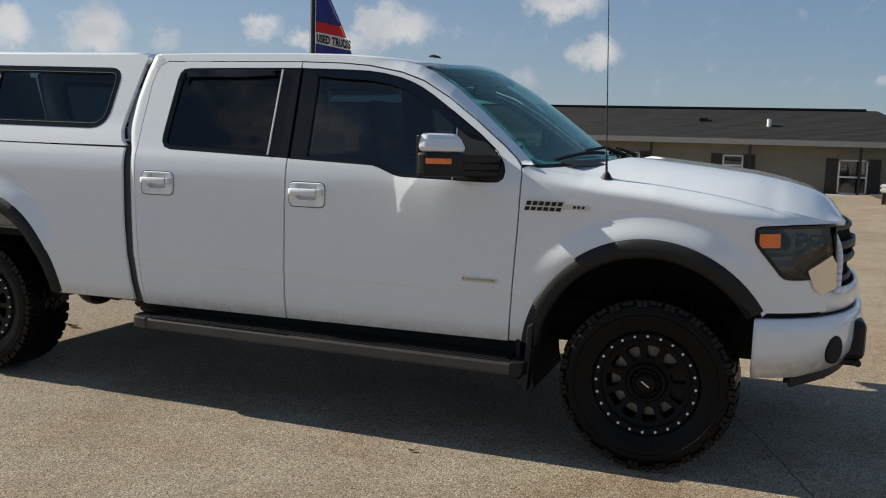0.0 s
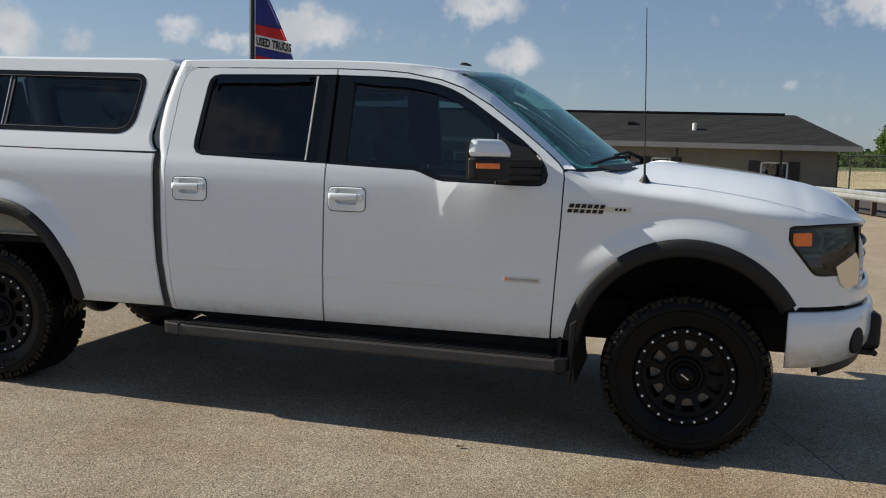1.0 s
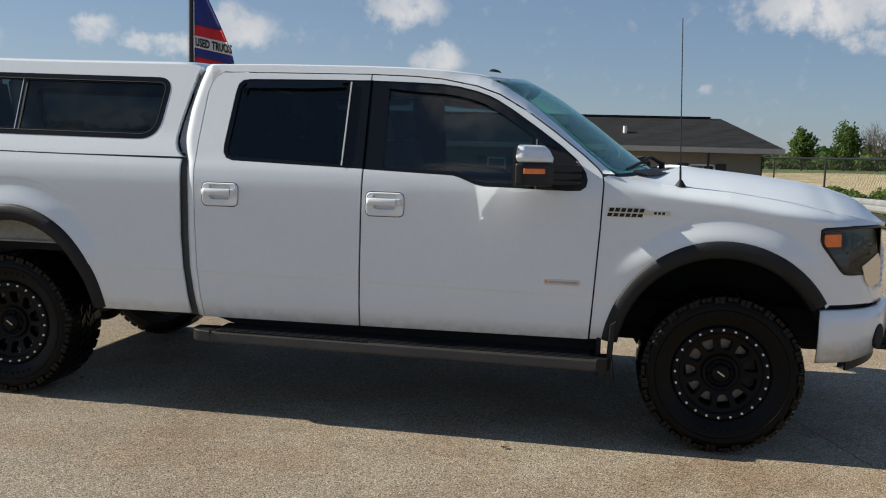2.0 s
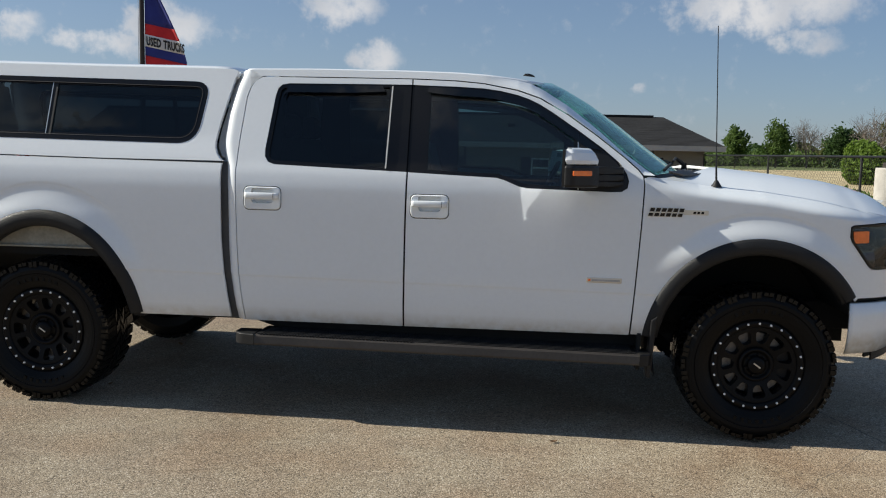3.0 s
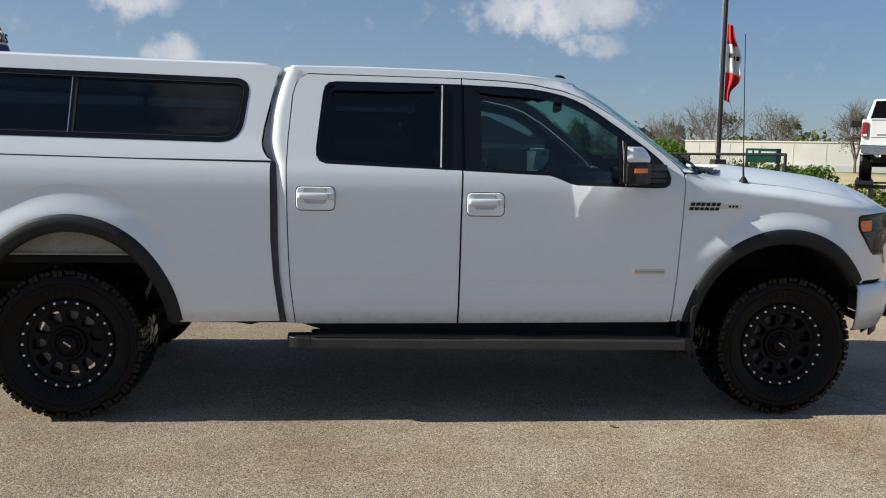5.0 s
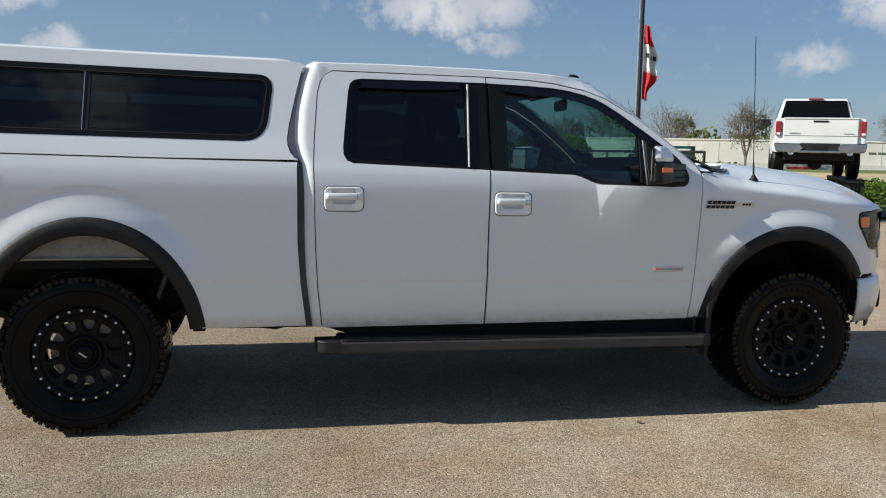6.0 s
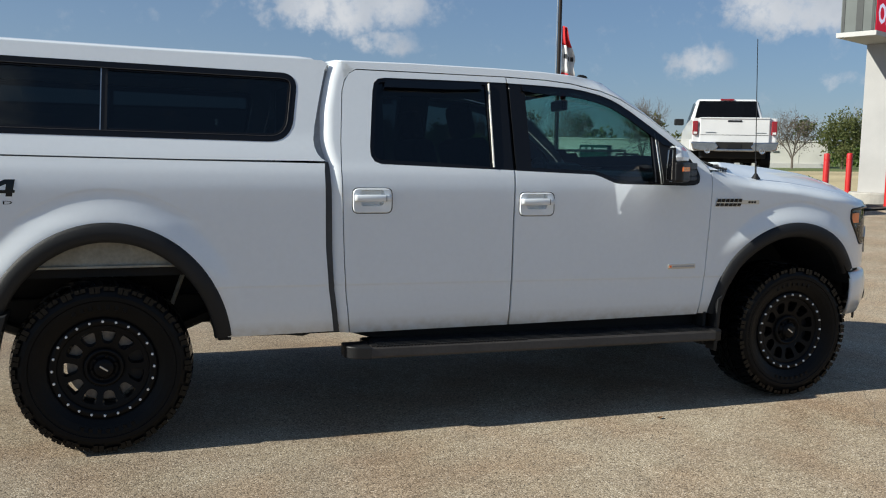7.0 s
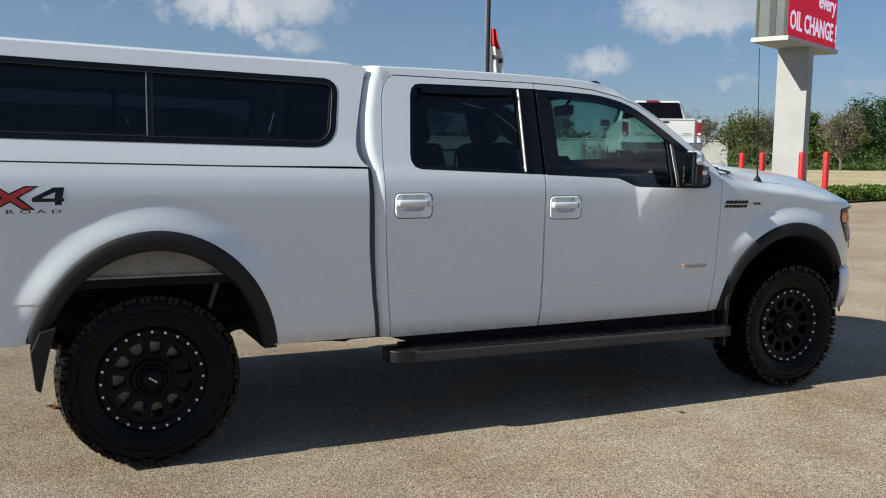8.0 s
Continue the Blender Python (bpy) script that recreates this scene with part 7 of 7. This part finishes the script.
woods("far_woods", ((12, 176), (62, 150)), 4.3, 12, LEAF_DARK, 51, 6500, "belt of green woods behind the field", 0.55)
woods("far_woods", ((26, 160), (60, 138)), 3.3, 9, LEAF, 52, 3500, "belt of lighter green woods behind the field", 0.5)
woods("far_woods", ((44, 150), (78, 100)), 6.0, 10, LEAF_BROWN, 53, 5000, "brownish woods behind the warehouse", 0.5)
woods("far_woods", ((82.5, 87), (102, 60)), 5.9, 8, LEAF, 54, 5200, "green woods beyond the warehouse", 0.32)
woods("far_woods", ((60, 52), (80, 34)), 1.05, 6, LEAF, 55, 7000, "green thicket beyond the field", 0.16)
woods("far_woods", ((84, 74), (116, 40)), 4.6, 8, LEAF, 56, 8000, "soft green woods beyond the field", 0.24)
woods("far_woods", ((-90, 120), (-20, 180)), 7, 12, LEAF_DARK, 57, 2500, "woods behind the house", 0.8)

# --- bollards ---
first = None
for x, y in ((15.68, 16.82), (17.03, 17.34), (15.7, 14.5), (16.5, 14.35)):
    if first is None:
        first = thing("bollard", "tall red plastic-sleeved steel bollard beside the pylon", "bollard", (x, y, rise(x, y)), "bollards round the pylon")
        part("sleeve", turned([(-0.1, 0.088), (1.46, 0.088), (1.495, 0.080), (1.512, 0.05), (1.516, 0.0)], 24, "Z"), RED, first, smooth=True)
        part("sleeve_band", turned([(1.30, 0.0895), (1.34, 0.0895)], 24, "Z"), SCARLET, first)
    else:
        copy_thing(first, Matrix.Translation((x, y, rise(x, y))))

# --- the pylon sign ---
pylon = thing("pylon_sign", "white pylon sign with a red oil change panel and grey ends", "pylon sign", (16.77, 15.96, rise(16.77, 15.96)))
pylon.rotation_euler = (0, 0, math.atan2(0.40, 0.915))
ZB = 4.62
shaft = boxed((-0.22, -0.46, -0.1), (0.22, 0.46, ZB), 0.01)
part("pillar", shaft, CLAD, pylon, "white clad pillar")
part("footing", turned([(-0.2, 0.75), (0.32, 0.75), (0.36, 0.72), (0.36, 0.0)], 40, "Z"), CEMENT, pylon, "round concrete footing")
part("cabinet", boxed((-2.05, -0.46, ZB + 0.13), (2.05, 0.46, ZB + 4.2), 0.01), CASING, pylon, "grey sign cabinet")
part("sill", boxed((-2.14, -0.54, ZB), (2.14, 0.54, ZB + 0.13), 0.01), BASE, pylon, "white sill under the cabinet")
for a, b in ((-0.43, -0.36), (-0.13, 0.05), (0.36, 0.43)):
    part("vent_strip", boxed((-2.062, a, ZB + 0.16), (-2.048, b, ZB + 4.1)), SLOT, pylon)
face = part("sign_face", boxed((-2.03, -0.476, ZB + 0.15), (2.03, -0.458, ZB + 2.2)), FACE, pylon, "red sign panel with white words")
part("upper_face", boxed((-2.03, -0.476, ZB + 2.22), (2.03, -0.458, ZB + 4.15)), BASE, pylon, "white upper sign panel")
lettering("sign_text", "OIL CHANGE !", 0.52, WORDS, face, pose(-1.93, -0.480, ZB + 0.36, 90), 0.83, 0.004, bold=0.014)
lettering("sign_text", "every", 0.44, WORDS, face, pose(0.35, -0.480, ZB + 1.22, 90), 1.1, 0.004, bold=0.012)
part("power_cable", rodded((2.05, 0.0, ZB + 0.75), (2.9, 0.1, ZB + 0.85), 0.02), WIRE, pylon)

# --- the other pickup on its display stand ---
other = thing("pickup_truck", "white four-door pickup truck raised on a black steel stand", "pickup truck", (9.466, 13.044, 1.047))
other.rotation_euler = (0, 0, radians(58.4))
other.scale = (0.977, 0.977, 0.977)
BODY = material("dull_white_paint", (0.72, 0.72, 0.72), 0.4, coat=0.5, coarse=0.08, coarse_scale=2.0, fine=0.03)
low = [(0.0, 0.62), (0.0, 1.36), (-0.02, 1.40), (1.85, 1.40), (1.86, 1.36), (5.3, 1.25), (5.75, 1.10), (5.80, 0.55)]
bed_body = prism([(0.03, 0.60), (0.03, 1.38), (1.90, 1.38), (1.90, 0.60)], -0.97, 0.97, 0.03)
part("bed", bed_body, BODY, other, "white cargo bed")
part("cab_body", prism([(1.93, 0.55), (1.93, 1.36), (4.10, 1.30), (5.3, 1.22), (5.70, 1.08), (5.75, 0.55)], -0.96, 0.96, 0.05), BODY, other, "white cab and hood")
green_house = bmesh.new()
lowv = [green_house.verts.new(p) for p in ((1.95, -0.93, 1.34), (4.15, -0.93, 1.30), (4.15, 0.93, 1.30), (1.95, 0.93, 1.34))]
topv = [green_house.verts.new(p) for p in ((2.12, -0.74, 1.955), (3.30, -0.72, 1.975), (3.30, 0.72, 1.975), (2.12, 0.74, 1.955))]
green_house.faces.new(topv)
for i in range(4):
    j = (i + 1) % 4
    green_house.faces.new((lowv[i], lowv[j], topv[j], topv[i]))
bmesh.ops.recalc_face_normals(green_house, faces=green_house.faces)
bmesh.ops.bevel(green_house, geom=[e for e in green_house.edges if len(e.link_faces) == 2], offset=0.05, segments=3, affect="EDGES", profile=0.5)
part("cab_top", green_house, BODY, other, "white cab roof and pillars", smooth=True)
pane = bmesh.new()
vs = [pane.verts.new(p) for p in ((1.950, -0.82, 1.40), (1.950, 0.82, 1.40), (2.086, 0.70, 1.905), (2.086, -0.70, 1.905))]
pane.faces.new(vs)
bmesh.ops.solidify(pane, geom=list(pane.faces), thickness=0.01)
part("rear_window", pane, GLOSS, other, "dark rear window")
for s in (1, -1):
    side_pane = bmesh.new()
    vs = [side_pane.verts.new(p) for p in ((2.15, s * 0.925, 1.40), (3.85, s * 0.925, 1.37), (3.22, s * 0.792, 1.88), (2.25, s * 0.792, 1.88))]
    side_pane.faces.new(vs)
    bmesh.ops.solidify(side_pane, geom=list(side_pane.faces), thickness=0.01)
    part("side_window", side_pane, GLOSS, other)
part("tailgate", boxed((-0.02, -0.80, 0.80), (0.04, 0.80, 1.375), 0.02), BODY, other, "white tailgate")
part("tailgate_crease", boxed((-0.024, -0.78, 0.975), (-0.016, 0.78, 0.985)), SEAM, other)
part("tailgate_spoiler", boxed((-0.04, -0.80, 1.36), (0.05, 0.80, 1.395), 0.012), BODY, other)
part("tailgate_handle", boxed((-0.035, -0.16, 1.29), (-0.015, 0.16, 1.33), 0.006), GLOSS, other, "black tailgate handle")
emblem = turned([(0.0, 0.085), (0.02, 0.08), (0.024, 0.05), (0.012, 0.0)], 24)
bmesh.ops.transform(emblem, matrix=pose(-0.02, 0, 1.12, 0, 0, -90), verts=emblem.verts)
part("tailgate_emblem", emblem, STEEL, other, "plain silver emblem")
part("badge_bar", boxed((-0.025, 0.42, 1.02), (-0.019, 0.66, 1.05)), STEEL, other)
part("badge_bar", boxed((-0.025, -0.72, 1.02), (-0.019, -0.50, 1.04)), STEEL, other)
bar = bmesh.new()
for s in (1, -1):
    wing = [(s * y, z) for y, z in ((0.36, 0.70), (0.44, 0.80), (0.97, 0.815), (0.985, 0.77), (0.95, 0.63), (0.80, 0.595), (0.45, 0.595))]
    half = prism(wing, -0.20, 0.02, 0.02, "yz")
    mesh = bpy.data.meshes.new("half")
    half.to_mesh(mesh)
    half.free()
    bar.from_mesh(mesh)
cube(bar, (-0.19, -0.46, 0.585), (0.02, 0.46, 0.655), 0.02)
part("rear_bumper", bar, material("polished_bumper", (0.55, 0.55, 0.56), 0.14, 1.0, coarse=0.25, coarse_scale=5), other, "chrome rear bumper")
part("plate_recess", boxed((-0.16, -0.42, 0.65), (-0.02, 0.42, 0.81), 0.01), SEAM, other)
part("number_plate", boxed((-0.168, -0.16, 0.665), (-0.161, 0.16, 0.755)), TRIM, other)
for s in (1, -1):
    lamp_body = part("tail_lamp", boxed((-0.035, min(s * 0.835, s * 0.965), 0.98), (0.10, max(s * 0.835, s * 0.965), 1.31), 0.02), REDLENS, other, "red tail lamp")
    part("reversing_lens", boxed((-0.038, min(s * 0.86, s * 0.94), 1.0), (-0.034, max(s * 0.86, s * 0.94), 1.05)), SHEET, lamp_body)
    tip_pipe = turned([(-0.10, 0.066), (-0.235, 0.066), (-0.24, 0.060), (-0.235, 0.052), (-0.12, 0.05), (-0.12, 0.0)], 24)
    bmesh.ops.transform(tip_pipe, matrix=pose(0, s * 0.62, 0.60, 0, 0, -90), verts=tip_pipe.verts)
    part("exhaust_tip", tip_pipe, CHROME, other, "chrome exhaust tip")
    part("towing_mirror", boxed((3.62, min(s * 1.0, s * 1.26), 1.32), (3.74, max(s * 1.0, s * 1.26), 1.50), 0.03), TRIM, other, "black side mirror")
    part("arch_flare", boxed((0.70, min(s * 0.93, s * 0.985), 0.62), (1.75, max(s * 0.93, s * 0.985), 0.88), 0.03), BODY, other)
    for x in (1.22, 4.80):
        w = part("wheel", turned([(-0.13, 0.20), (-0.135, 0.30), (-0.12, 0.375), (-0.08, 0.395), (0.08, 0.395), (0.12, 0.375), (0.135, 0.30), (0.13, 0.20), (0.05, 0.18), (0.05, 0.0)], 40), RUBBER, other, "black tyre", smooth=False)
        w.location = (x, s * 0.84, 0.395)
part("brake_lamp", boxed((2.07, -0.17, 1.920), (2.14, 0.17, 1.962), 0.01), REDLENS, other, "red high brake lamp")
under = bmesh.new()
cube(under, (0.1, -0.75, 0.42), (5.5, 0.75, 0.62), 0.04)
rod(under, (1.22, -0.75, 0.38), (1.22, 0.75, 0.38), 0.06)
bmesh.ops.create_uvsphere(under, u_segments=16, v_segments=10, radius=0.17, matrix=Matrix.Translation((1.22, 0, 0.36)))
part("underbody", under, SEAM, other, "dark underbody")
stand = thing("display_stand", "black steel vehicle display stand with two raised tracks", "stand", (9.466, 13.044, rise(9.5, 13.0)))
stand.rotation_euler = (0, 0, radians(58.4))
H = 1.047 - rise(9.5, 13.0)
for s in (1, -1):
    a, b = sorted((s * 0.64, s * 1.02))
    part("track", boxed((0.35, a, H - 0.08), (5.7, b, H), 0.01), WIRE, stand, "black steel track")
    for x in (0.45, 1.1, 1.75, 2.6, 3.5, 4.4, 5.5):
        for y in (a + 0.03, b - 0.03):
            part("leg", boxed((x - 0.03, y - 0.03, -0.1), (x + 0.03, y + 0.03, H - 0.07)), WIRE, stand)
    for y in (a + 0.03, b - 0.03):
        part("brace", boxed((0.45, y - 0.02, 0.25), (5.5, y + 0.02, 0.30)), WIRE, stand)
for x in (0.45, 1.75, 5.5):
    part("cross_bar", boxed((x - 0.02, -1.0, H - 0.16), (x + 0.02, 1.0, H - 0.11)), WIRE, stand)

# --- fallen leaves on the concrete ---
DRY_LEAF = material("dry_leaf", (0.34, 0.20, 0.10), 0.8, fine=0.2, coarse=0.2, coarse_scale=40, single=0.4)
for x, y, turn, size in ((-1.055, -0.225, 20, 0.020), (-3.76, 0.377, 80, 0.022), (-3.78, 1.516, 140, 0.028), (-4.356, 1.166, 10, 0.045)):
    fallen = thing("fallen_leaf", "small dry brown leaf lying on the concrete", "leaf", (x, y, rise(x, y) + 0.004), "fallen leaves")
    rows = [[(size * u, size * 0.55 * v * (1 - u * u) ** 0.5, size * (0.25 * u * u + 0.30 * v * v)) for v in (-1, -0.5, 0, 0.5, 1)] for u in (-0.98, -0.6, -0.2, 0.2, 0.6, 0.98)]
    blade = grid_surface(rows, 0.0008)
    bmesh.ops.rotate(blade, cent=(0, 0, 0), matrix=Matrix.Rotation(radians(turn), 3, "Z"), verts=blade.verts)
    part("blade", blade, DRY_LEAF, fallen)
